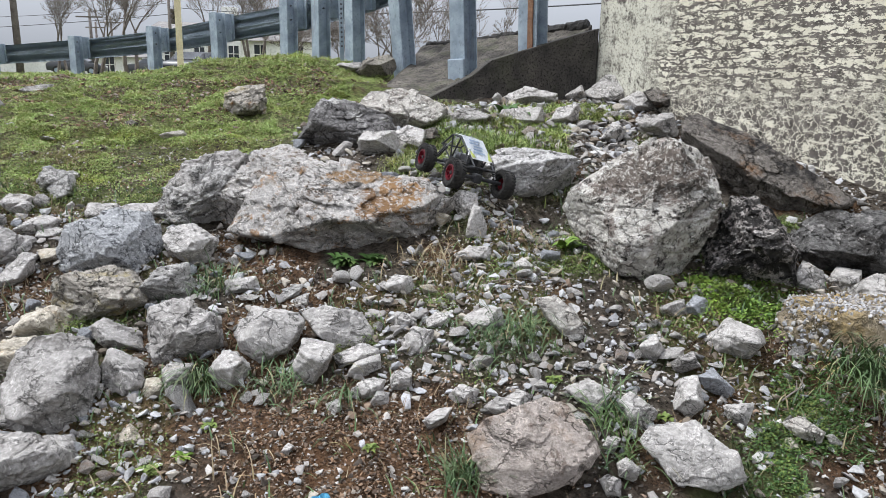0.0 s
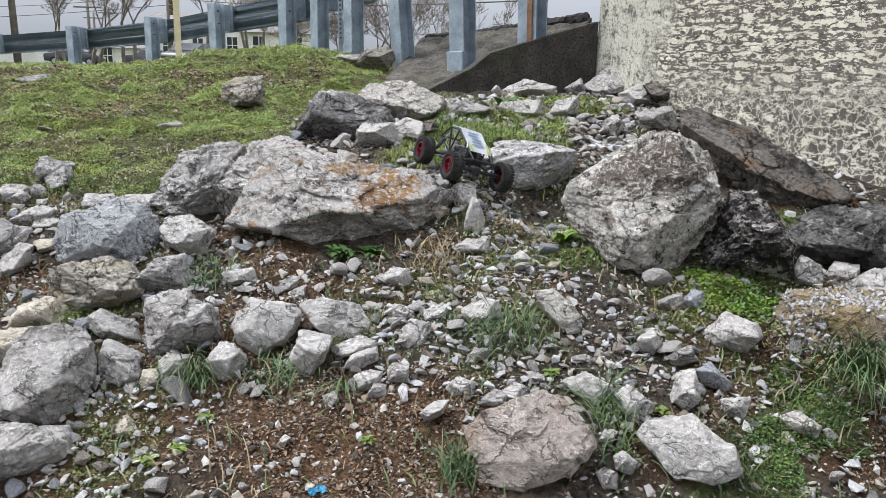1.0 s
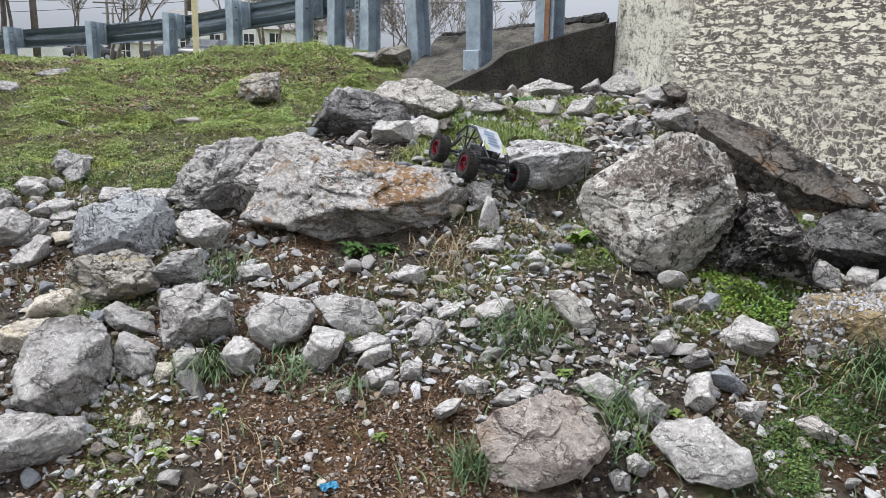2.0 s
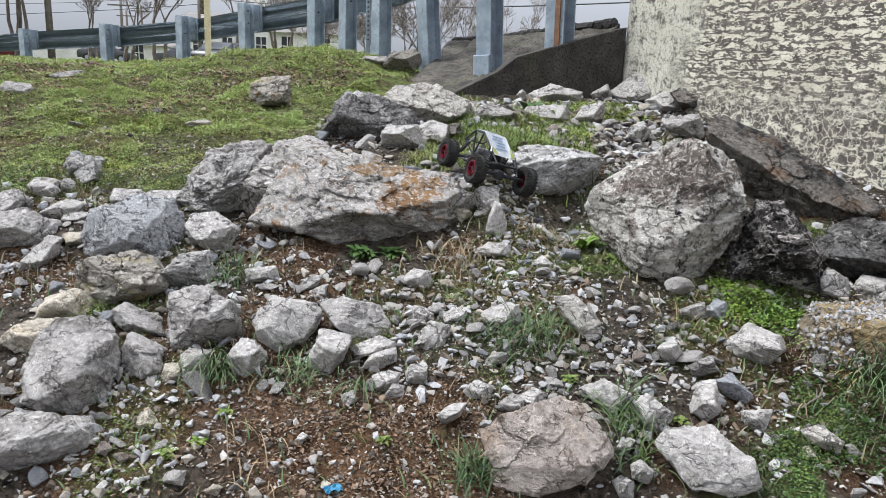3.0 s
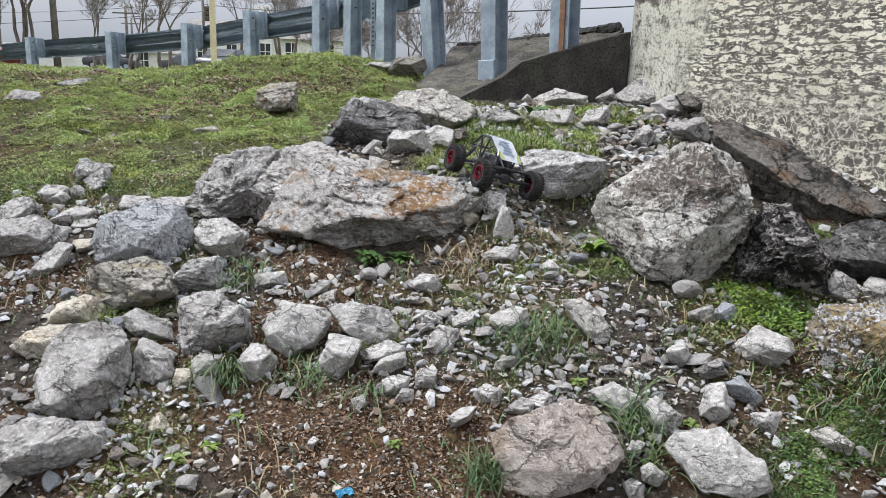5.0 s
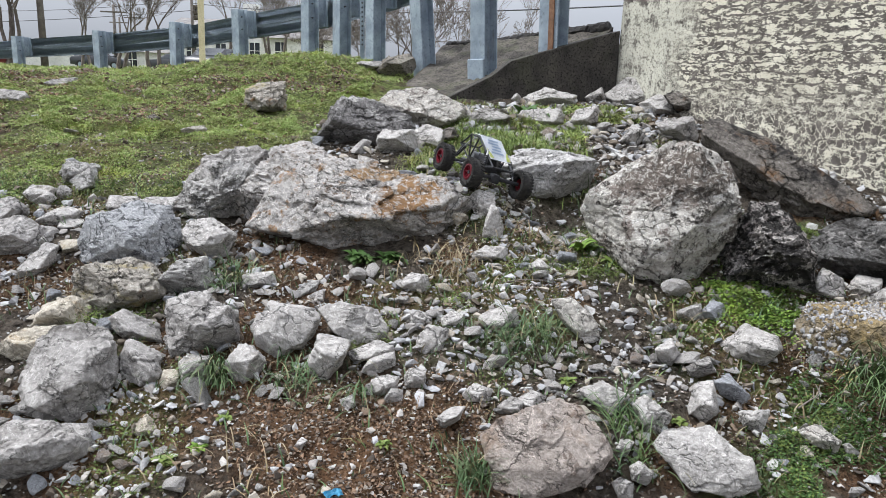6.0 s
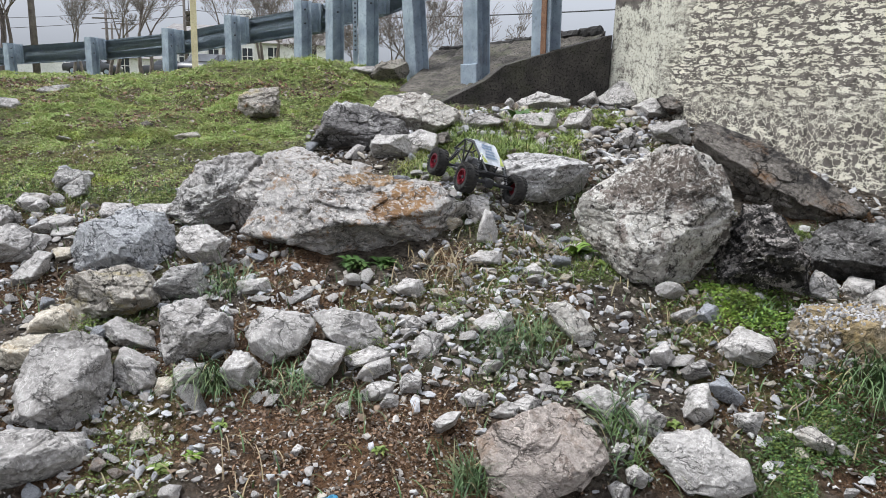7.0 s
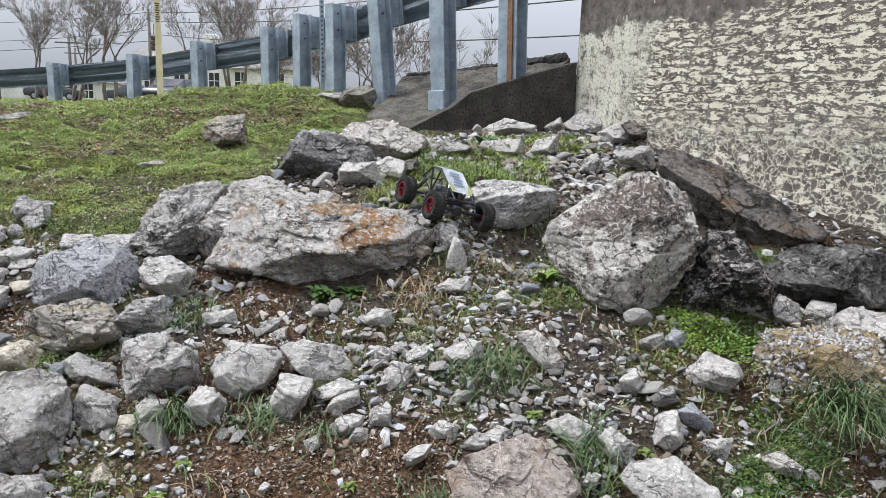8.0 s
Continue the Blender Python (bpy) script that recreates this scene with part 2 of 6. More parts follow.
CRYSTAL = (stone_material("speckled_limestone", (0.33, 0.335, 0.34), (0.58, 0.58, 0.58), [((0.1, 0.1, 0.11), 16.0, 0.55, 0.62)], 0.7, 110.0), 0.7, 0.3)
TAN = (stone_material("tan_stained_limestone", (0.3, 0.265, 0.22), (0.54, 0.5, 0.44), [(RUST, 6.0, 0.56, 0.66), (YELLOW, 5.0, 0.56, 0.7), (BLACKISH, 8.0, 0.6, 0.7)], 0.8), 1.0, 0.9)
OCHRE = (stone_material("ochre_limestone", (0.36, 0.31, 0.23), (0.58, 0.53, 0.45), [((0.42, 0.27, 0.1), 6.0, 0.55, 0.7)]), 0.6, 0.5)
PINK = (stone_material("pinkish_limestone", (0.42, 0.355, 0.31), (0.64, 0.56, 0.5), [((0.24, 0.19, 0.16), 12.0, 0.57, 0.61), ((0.42, 0.29, 0.2), 4.0, 0.5, 0.66)], 0.8), 0.3, 0.3)
CONGLOMERATE = (stone_material("conglomerate", (0.2, 0.16, 0.105), (0.42, 0.35, 0.25), [((0.42, 0.3, 0.13), 3.0, 0.45, 0.6), (BLACKISH, 10.0, 0.55, 0.7)], 1.0, 40.0), 1.2, 0.4)


# ---------------------------------------------------------------- ground
SLOPE = ((-60, -3.0), (-3, -0.15), (0, 0.0), (1.0, 0.17), (1.75, 0.42), (2.1, 0.57), (2.4, 0.66), (2.75, 0.75), (3.1, 0.86), (3.9, 1.07),
         (5.0, 1.29), (5.8, 1.39), (7.0, 1.46), (9.5, 1.49), (13, 1.42), (20, 1.0), (60, 0.9), (4000, 0.8))


def bank(x, y):
    """Height of the bank: a slope up to the road, with a low mound by the rail's end."""
    ys, zs = np.array(SLOPE, float).T
    z = sum(np.interp(y + d, ys, zs) for d in (-0.3, -0.15, 0, 0.15, 0.3)) / 5
    z = z + 0.21 * np.exp(-((x + 1.6) / 1.0) ** 2) * swell(y, 5.2, 7.0) * (1 - swell(y, 8.4, 10.5)) * (1 - swell(x, -1.15, -0.2))
    z = z - 0.15 * np.exp(-((x - 0.44) / 0.26) ** 2 - ((y - 3.38) / 0.22) ** 2)
    z = z + 0.13 * np.exp(-((x - 0.08) / 0.27) ** 2 - ((y - 3.42) / 0.25) ** 2)
    return z - 0.075 * swell(-x, 2.2, 4.5) * swell(y, 5.5, 8.0) * (1 - swell(y, 12, 16))


def bumps(x, y):
    p = np.stack([x, y, np.zeros_like(x)], 1)
    sod = swell(lawn_share(x, y), 0.3, 0.8) * swell(y, 2.9, 3.4) * (1 - swell(y, 12, 16))
    return bank(x, y) + sod * (0.03 * grain(p, 3.1, 8) + 0.022 * grain(p, 7.0, 9)) + (0.022 * grain(p, 2.3, 5) + 0.012 * grain(p, 6.0, 6) + 0.009 * fractal(p, 15.0, 3, 7)) * (1 - 0.8 * swell(y, 12, 20))


def lawn_share(x, y):
    """How far the turf covers the soil: 1 on the bank's left flank, patches among the rubble."""
    p = np.stack([x, y, np.zeros_like(x)], 1)
    edge = x - (-1.35 + 0.42 * (y - 3.2)) + 0.3 * grain(p, 1.6, 31)
    turf = (1 - swell(edge, -0.25, 0.25)) * swell(y, 2.9, 3.5) * (0.55 + 0.45 * swell(y + 0.8 * grain(p, 0.9, 33), 4.0, 5.4))
    top = swell(0.45 + grain(p, 2.1, 41), 0.1, 0.5) * swell(y, 3.5, 3.8) * (1 - swell(y, 5.2, 5.6)) * (1 - swell(np.abs(x - 0.45), 0.5, 0.9))
    low = swell(grain(p, 3.4, 43), 0.0, 0.45) * (1 - swell(y, 3.2, 3.5)) * (0.42 + 0.4 * swell(x, 0.2, 1.0))
    clover = np.exp(-(((x - 1.17) / 0.22) ** 2 + ((y - 2.66) / 0.15) ** 2) * 2)
    bare = np.exp(-(((x + 0.25) / 0.42) ** 2 + ((y - 1.9) / 0.28) ** 2))
    return np.clip(np.maximum.reduce([turf, top, low, clover * 1.3]) - 1.2 * bare, 0, 1)


def soil_share(x, y):
    """Where bare brown soil shows between the stones."""
    p = np.stack([x, y, np.zeros_like(x)], 1)
    bare = np.exp(-(((x + 0.22) / 0.45) ** 2 + ((y - 1.9) / 0.3) ** 2) ** 2)
    return np.clip(1.2 * bare + 0.9 * swell(grain(p, 3.1, 47), 0.1, 0.6), 0, 1)


def ground_material():
    mat, tree, bsdf = shader("bank_soil", 1.0, spec=0.05)
    vec = place_of(tree, False)
    green, soil = tree.nodes.new("ShaderNodeAttribute"), tree.nodes.new("ShaderNodeAttribute")
    green.attribute_name, soil.attribute_name = "turf", "soil"
    earth = blend(tree, cloudy(tree, vec, 9.0, 9.0, 0.7), (0.04, 0.024, 0.015), (0.34, 0.2, 0.115))
    earth = blend(tree, cloudy(tree, vec, 2.6, 4.0, 0.5, 0.52, 0.68), earth, (0.31, 0.17, 0.095))
    # near-black specks and base tone stand for shade between crumbs and stones
    earth = blend(tree, calc(tree, "MULTIPLY", cloudy(tree, vec, 75.0, 8.0, 0.8, 0.48, 0.58), 0.8), earth, (0.018, 0.012, 0.008))
    earth = blend(tree, calc(tree, "MULTIPLY", cloudy(tree, vec, 130.0, 4.0, 0.7, 0.6, 0.68), 0.7), earth, (0.36, 0.29, 0.21))
    dark_mottle = blend(tree, cloudy(tree, vec, 30.0, 8.0, 0.75, 0.35, 0.62), (0.016, 0.012, 0.009), (0.22, 0.185, 0.15))
    col = blend(tree, soil.outputs["Fac"], dark_mottle, earth)
    moss = blend(tree, cloudy(tree, vec, 26.0, 8.0, 0.75, 0.38, 0.62), (0.06, 0.072, 0.028), (0.3, 0.36, 0.12))
    moss = blend(tree, cloudy(tree, vec, 5.0, 8.0, 0.7, 0.5, 0.62), moss, blend(tree, cloudy(tree, vec, 60.0, 6.0, 0.7, 0.4, 0.6), (0.05, 0.038, 0.026), (0.24, 0.185, 0.13)))
    col = blend(tree, calc(tree, "MULTIPLY", green.outputs["Fac"], cloudy(tree, vec, 8.0, 6.0, 0.7, 0.25, 0.5)), col, moss)
    tree.links.new(col, bsdf.inputs["Base Color"])
    relief(tree, bsdf, cloudy(tree, vec, 55.0, 12.0, 0.85, 0.3, 0.7), 1.0, 0.05)
    return mat


def build_ground():
    """One sheet, fine near the path and coarser to the horizon."""
    xs = np.concatenate([-np.geomspace(4000, 5.2, 36), np.arange(-5, 3.6, 0.045), np.geomspace(3.8, 4000, 36)])
    ys = np.concatenate([-np.geomspace(4000, 1.2, 24), np.arange(-1, 1.2, 0.12), np.arange(1.2, 4.2, 0.03), np.arange(4.2, 9, 0.07), np.geomspace(9.1, 4000, 50)])
    gx, gy = np.meshgrid(xs, ys)
    x, y = gx.ravel(), gy.ravel()
    n, w = len(ys), len(xs)
    i = (np.arange(n - 1)[:, None] * w + np.arange(w - 1)).ravel()
    me = mesh_of("ground", np.stack([x, y, bumps(x, y)], 1), np.stack([i, i + 1, i + w + 1, i + w], 1), ground_material(), True)
    me.attributes.new("turf", "FLOAT", "POINT").data.foreach_set("value", lawn_share(x, y).astype(np.float32))
    me.attributes.new("soil", "FLOAT", "POINT").data.foreach_set("value", soil_share(x, y).astype(np.float32))
    return tagged(new("ground", me), "sloping bank of brown soil, rubble and green turf", "ground", kind="structure")


build_ground()


# ---------------------------------------------------------------- abutment wall, wing wall, apron
def painted_concrete():
    """Grey-brown concrete under old cream paint: level flakes in the middle, a net of paint along the cracks lower down, bare above."""
    mat, tree, bsdf = shader("peeling_painted_concrete", 0.9, spec=0.2)
    vec = place_of(tree, False)
    flat = place_of(tree, False, (1.0, 1.0, 2.4))
    sep = tree.nodes.new("ShaderNodeSeparateXYZ")
    tree.links.new(vec, sep.inputs[0])
    along, up = sep.outputs["X"], sep.outputs["Z"]

    def ramp(value, a, b):
        r = tree.nodes.new("ShaderNodeMapRange")
        r.inputs["From Min"].default_value, r.inputs["From Max"].default_value = a, b
        tree.links.new(value, r.inputs["Value"])
        return r.outputs["Result"]

    def weigh(x, fx, y, fy):
        m, n = tree.nodes.new("ShaderNodeMath"), tree.nodes.new("ShaderNodeMath")
        m.operation, n.operation = "MULTIPLY", "MULTIPLY_ADD"
        tree.links.new(x, m.inputs[0])
        m.inputs[1].default_value, n.inputs[1].default_value = fx, fy
        tree.links.new(y, n.inputs[0])
        tree.links.new(m.outputs[0], n.inputs[2])
        return n.outputs[0]

    bare = blend(tree, cloudy(tree, vec, 14.0, 9.0, 0.7), (0.05, 0.044, 0.038), (0.2, 0.178, 0.155))
    bare = blend(tree, calc(tree, "MULTIPLY", cloudy(tree, vec, 2.2, 5.0, 0.6, 0.45, 0.7), 0.6), bare, (0.075, 0.067, 0.06))
    paint = blend(tree, cloudy(tree, vec, 4.0, 8.0, 0.65), (0.5, 0.465, 0.365), (0.68, 0.645, 0.53))
    paint = blend(tree, calc(tree, "MULTIPLY", cloudy(tree, vec, 70.0, 4.0, 0.6, 0.5, 0.8), 0.6), paint, (0.33, 0.3, 0.25))
    flake = calc(tree, "MAXIMUM", cloudy(tree, flat, 11.0, 9.0, 0.66, 0.5, 0.525, 0.4), cloudy(tree, flat, 32.0, 6.0, 0.6, 0.55, 0.58, 0.3))
    wob = node(tree, "ShaderNodeTexNoise", Scale=14.0, Detail=8.0, Roughness=0.7)
    tree.links.new(vec, wob.inputs["Vector"])
    push = tree.nodes.new("ShaderNodeVectorMath")
    push.operation = "MULTIPLY_ADD"
    push.inputs[1].default_value = (0.16, 0.16, 0.12)
    tree.links.new(wob.outputs["Color"], push.inputs[0])
    tree.links.new(vec, push.inputs[2])
    net = node(tree, "ShaderNodeTexVoronoi", Scale=20.0, Randomness=1.0)
    net.feature = "DISTANCE_TO_EDGE"
    tree.links.new(push.outputs[0], net.inputs["Vector"])
    lines = ramp(net.outputs["Distance"], 0.06, 0.035)
    patch = cloudy(tree, flat, 10.0, 8.0, 0.65, 0.55, 0.575, 0.4)
    # level courses, from which the paint has gone in dashes
    course = tree.nodes.new("ShaderNodeMath")
    course.operation = "FRACT"
    tree.links.new(weigh(up, 17.0, cloudy(tree, vec, 5.0, 5.0, 0.6, 0.2, 0.8), 0.8), course.inputs[0])
    dash = calc(tree, "MULTIPLY", ramp(course.outputs[0], 0.76, 0.84), cloudy(tree, flat, 8.0, 6.0, 0.6, 0.42, 0.5))
    flake = calc(tree, "SUBTRACT", flake, dash)
    lower = ramp(weigh(up, 1.0, cloudy(tree, vec, 2.0, 5.0, 0.6, 0.2, 0.8), 0.35), 0.28, 0.02)
    keep = blend(tree, lower, flake, calc(tree, "MAXIMUM", lines, patch))
    corner = ramp(weigh(along, 1.0, cloudy(tree, vec, 1.6, 7.0, 0.6, 0.25, 0.75), 0.7), 1.25, 0.95)
    smear = calc(tree, "SUBTRACT", cloudy(tree, vec, 9.0, 12.0, 0.78, 0.4, 0.5), calc(tree, "MULTIPLY", cloudy(tree, vec, 45.0, 8.0, 0.75, 0.52, 0.6), 0.7))
    keep = blend(tree, corner, keep, smear)
    high = ramp(weigh(weigh(up, 1.0, along, -0.05), 1.0, cloudy(tree, vec, 2.4, 9.0, 0.65, 0.2, 0.8), 0.42), 0.84, 0.81)
    runs = cloudy(tree, place_of(tree, False, (1.0, 1.0, 0.5)), 10.0, 6.0, 0.6, 0.62, 0.65)
    keep = calc(tree, "MULTIPLY", keep, calc(tree, "MAXIMUM", high, runs))
    keep = calc(tree, "SUBTRACT", keep, calc(tree, "MULTIPLY", cloudy(tree, vec, 38.0, 7.0, 0.75, 0.55, 0.6), 0.75))
    paint = blend(tree, calc(tree, "MULTIPLY", corner, 0.5), paint, (0.5, 0.5, 0.43))
    tree.links.new(blend(tree, keep, bare, paint), bsdf.inputs["Base Color"])
    h = calc(tree, "MULTIPLY_ADD", keep, 0.3, calc(tree, "MULTIPLY", cloudy(tree, vec, 50.0, 8.0, 0.7, 0.2, 0.8), 0.7))
    relief(tree, bsdf, h, 0.5, 0.006)
    return mat


def plain_concrete(name, dark, light, moss=0.0):
    mat, tree, bsdf = shader(name, 0.92, spec=0.2)
    vec = place_of(tree, False)
    col = blend(tree, cloudy(tree, vec, 5.0, 9.0, 0.68), dark, light)
    col = blend(tree, cloudy(tree, vec, 60.0, 5.0, 0.7, 0.5, 0.62), col, tuple(c * 0.4 for c in dark))
    col = blend(tree, calc(tree, "MULTIPLY", cloudy(tree, vec, 3.5, 7.0, 0.65, 0.5, 0.62), moss), col, (0.06, 0.07, 0.03))
    tree.links.new(col, bsdf.inputs["Base Color"])
    relief(tree, bsdf, cloudy(tree, vec, 45.0, 9.0, 0.72, 0.2, 0.8), 0.6, 0.008)
    return mat


AGED = plain_concrete("aged_concrete", (0.03, 0.026, 0.022), (0.14, 0.124, 0.104), 0.35)
DARK_CONCRETE = plain_concrete("dark_concrete", (0.03, 0.028, 0.025), (0.085, 0.075, 0.065), 0.2)
WORN = plain_concrete("worn_pale_concrete", (0.1, 0.09, 0.075), (0.26, 0.235, 0.2), 0.2)

# the wall runs from the corner towards the viewer's right-hand side; x along it, z up
CORNER, FAR_END = Vector((1.2, 6.02, 1.5)), Vector((2.3, 3.72, 1.5))
run = (FAR_END - CORNER).to_2d()
WALL = Matrix.Translation(CORNER) @ Matrix.Rotation(math.atan2(run.y, run.x), 4, "Z")
bm = bmesh.new()
block(bm, (7.0, 0.4, 4.6), Matrix.Translation((3.5, 0.2, 0.75)), 0.012)
wall = tagged(part("wall_abutment", bm, painted_concrete()), "concrete bridge abutment wall with peeling cream paint", "wall", kind="structure")
wall.matrix_world = WALL


def prism(name, outline, depth, material, m, parent=None, label=""):
    """An upright slab: a convex outline in x and z, made depth thick along y."""
    bm = bmesh.new()
    face = bm.faces.new([bm.verts.new((x, 0, z)) for x, z in outline])
    out = bmesh.ops.extrude_face_region(bm, geom=[face])
    bmesh.ops.translate(bm, verts=[v for v in out["geom"] if isinstance(v, bmesh.types.BMVert)], vec=(0, depth, 0))
    bmesh.ops.recalc_face_normals(bm, faces=bm.faces)
    bmesh.ops.bevel(bm, geom=list(bm.edges), offset=0.008, segments=2, affect="EDGES", profile=0.5)
    ob = part(name, bm, material, parent, label)
    ob.matrix_world = m
    return ob


wing = prism("wing_wall", ((-1.42, -0.5), (-1.42, -0.13), (-1.01, 0.085), (-0.87, 0.2), (-0.45, 0.335), (-0.004, 0.47), (-0.004, -0.5)), 0.22, DARK_CONCRETE,
             Matrix.Translation((1.2, 5.98, 1.48)) @ Matrix.Rotation(radians(9), 4, "Z"))
tagged(wing, "low dark concrete wing wall with a sloping top", "wall", kind="structure")

# apron of cast concrete, board-marked, rising from the rubble to the road's edge
def apron(corners, thick, material):
    bm = bmesh.new()
    a, b, c, d = [Vector(q) for q in corners]
    n, m = 56, 40
    rows = []
    for j in range(m + 1):
        v = j / m
        row = []
        for i in range(n + 1):
            u = i / n
            p = a.lerp(b, u).lerp(d.lerp(c, u), v)
            low, high = a.lerp(b, u).z, d.lerp(c, u).z
            p.z = low + (high - low) * v ** 1.6
            board = (u * 6.3 + 0.25 * noise.noise((v * 3, 1, 4))) % 1.0
            p.z += 0.035 * min(board / 0.15, 1.0) - 0.022 * board + 0.02 * noise.noise((p.x * 4, p.y * 4, 3)) + 0.008 * noise.noise((p.x * 19, p.y * 19, 5))
            row.append(bm.verts.new(p))
        rows.append(row)
    tops = [bm.faces.new((rows[j][i], rows[j][i + 1], rows[j + 1][i + 1], rows[j + 1][i])) for i in range(n) for j in range(m)]
    out = bmesh.ops.extrude_face_region(bm, geom=tops)
    bmesh.ops.translate(bm, verts=[v for v in out["geom"] if isinstance(v, bmesh.types.BMVert)], vec=(0, 0, -thick))
    bmesh.ops.recalc_face_normals(bm, faces=bm.faces)
    return tagged(part("apron", bm, material), "weathered board-marked concrete apron below the road edge", "pavement", kind="structure")


apron(((-0.78, 5.3, 1.27), (0.02, 5.5, 1.3), (1.35, 7.1, 2.03), (-0.3, 7.9, 1.82)), 0.2, AGED)


# ---------------------------------------------------------------- rocks
SPHERES = {k: sphere_dirs(k) for k in range(1, 8)}


def flakes(p, freq, seed, axis, flat):
    """Broken surface: cells pressed flat along the bedding axis, each with a tilted face of its own. Gives the height and the nearness to a cell's border."""
    axis = axis / np.linalg.norm(axis)
    q = p + axis * ((p @ axis) * (flat - 1))[:, None]
    q = q * freq + 500.0
    q = q + 0.3 * np.stack([grain(q, 1.3, seed + 1), grain(q, 1.3, seed + 2), grain(q, 1.3, seed + 3)], 1)
    i = np.floor(q - 0.5).astype(np.int64)
    best, second, height = np.full(len(q), 9.0), np.full(len(q), 9.0), np.zeros(len(q))
    for a in (0, 1):
        for b in (0, 1):
            for c in (0, 1):
                x, y, z = i[:, 0] + a, i[:, 1] + b, i[:, 2] + c
                off = q - np.stack([x, y, z], 1) - 0.5 - 0.38 * np.stack([lattice(x, y, z, seed + k) for k in (4, 5, 6)], 1)
                d = np.sum(off * off, 1)
                near = d < best
                second = np.where(near, best, np.minimum(second, d))
                best = np.where(near, d, best)
                tilt = np.stack([lattice(x, y, z, seed + k) for k in (7, 8, 9)], 1)
                height = np.where(near, 0.6 * np.sum(off * tilt, 1) + 0.5 * lattice(x, y, z, seed + 10), height)
    return height, np.sqrt(second) - np.sqrt(best)


def chipped(facets, front, back, rng, level, rough, layers, seed, cuts=()):
    """A rock cut by planes, its outline fitted to the camera's view: facets are (degrees round the outline, reach),
    front and back its half depths.
    cuts: planes of its own (normal x y z, and the x and z at which they meet the front)."""
    dirs, faces = SPHERES[level]
    normals, offs = [], []
    reach = [d for _, d in facets]
    size = 2 * float(np.mean(reach))
    slabby = front < 0
    front = abs(front) * (1.0 if slabby or cuts else 1.3)
    for turn, d in facets:
        c, s = math.cos(radians(turn)), math.sin(radians(turn))
        for side in (-1, 1):
            lean = radians(rng.uniform(30, 48) if rng.uniform() < 0.25 else rng.uniform(2, 14))
            normals.append((c * math.cos(lean), side * math.sin(lean), s * math.cos(lean)))
            offs.append(max(d, 0.15 * size) * math.cos(lean))
    high = max(d * math.sin(radians(a)) for a, d in facets)
    deep = max(-d * math.sin(radians(a)) for a, d in facets)
    normals.append((0, 1, 0))
    offs.append(back)
    # the top slopes back from the brow, the face below it falls away under it
    brow = -deep + (high + deep) * rng.uniform(0.25, 0.6)
    slant = rng.uniform(-0.35, 0.35)
    planes = [(slant * (high - brow), -(high - brow), front * 1.1, 0, brow), (rng.uniform(-0.3, 0.3) * size, -(brow + deep), -front * 0.9, 0, brow),
              (rng.choice((-0.8, 0.9)) * size, -size * 0.75, rng.uniform(-0.3, 0.3) * size, rng.uniform(-0.05, 0.05), brow)]
    if slabby:  # one broad split face instead
        planes = [(rng.uniform(-0.12, 0.12), -1, rng.uniform(0.0, 0.15), 0, 0), (rng.uniform(-0.25, 0.25), -1, -0.3, 0, -0.5 * deep), (rng.uniform(-0.3, 0.3), -1, 0.3, 0, 0.4 * high)]
    if cuts:
        planes = list(cuts)
    for nx, ny, nz, px, pz in planes:
        n = np.array((nx, ny, nz)) / np.linalg.norm((nx, ny, nz))
        normals.append(n)
        offs.append(max(0.02 * size, n @ np.array((px, -front, pz))))
    normals, offs = np.array(normals), np.array(offs)
    half = np.array([np.mean(reach), (front + back) / 2, np.mean(reach)])
    d = dirs * half
    d /= np.linalg.norm(d, axis=1, keepdims=True)
    ring = np.array([(math.cos(t), 0, math.sin(t)) for t in np.linspace(0, 6.283, 90)])
    outline = len(facets) * 2
    rim = ring / np.max(ring @ (normals[:outline] / offs[:outline, None]).T, 1)[:, None]
    if not slabby and not cuts:
        offs[-3:] = np.maximum(offs[-3:], np.max(rim @ normals[-3:].T, 0) * 0.93)
    body = d / np.max(d @ (normals / offs[:, None]).T, 1)[:, None]
    for _ in range(3):
        n = np.array((rng.normal(), -abs(rng.normal()) - 0.5, rng.normal()))
        n /= np.linalg.norm(n)
        cut = max(np.max(body @ n) * rng.uniform(0.8, 0.95), np.max(rim @ n) * 0.96)
        normals, offs = np.vstack([normals, n]), np.append(offs, cut)
    # each cut is uneven by itself, so that the edges between cuts stay sharp and wander
    q = body / size + seed * 3.7
    pull = d @ (normals / offs[:, None]).T
    for k in range(len(offs)):
        near = pull[:, k] > 0.6 * np.max(pull, 1)
        if near.any():
            pull[near, k] *= 1 + 0.045 * grain(q[near], 2.6, seed + 40 + k) + 0.02 * rough * np.abs(grain(q[near], 6.5, seed + 90 + k))
    most = np.max(pull, 1)
    p = d / (most * np.sum((np.maximum(pull, 0) / most[:, None]) ** 240, 1) ** (1 / 240))[:, None]
    q = p / size + seed * 3.7
    axis = np.array((rng.uniform(-0.5, 0.5), rng.uniform(-0.6, 0.2), 1.0))
    bulk, _ = flakes(q, 2.3, seed + 200, axis, 1 + 0.8 * layers)
    chips, seam = flakes(q, 5.5, seed + 230, axis, 1 + 1.6 * layers)
    fine, _ = flakes(q, 13.0, seed + 260, axis, 1 + 1.6 * layers)
    worn = swell(grain(q, 1.9, seed + 13), -0.5, 0.4)
    crack = -0.03 * np.clip(1 - seam / 0.09, 0, 1) * swell(grain(q, 2.2, seed + 9), -0.1, 0.4)
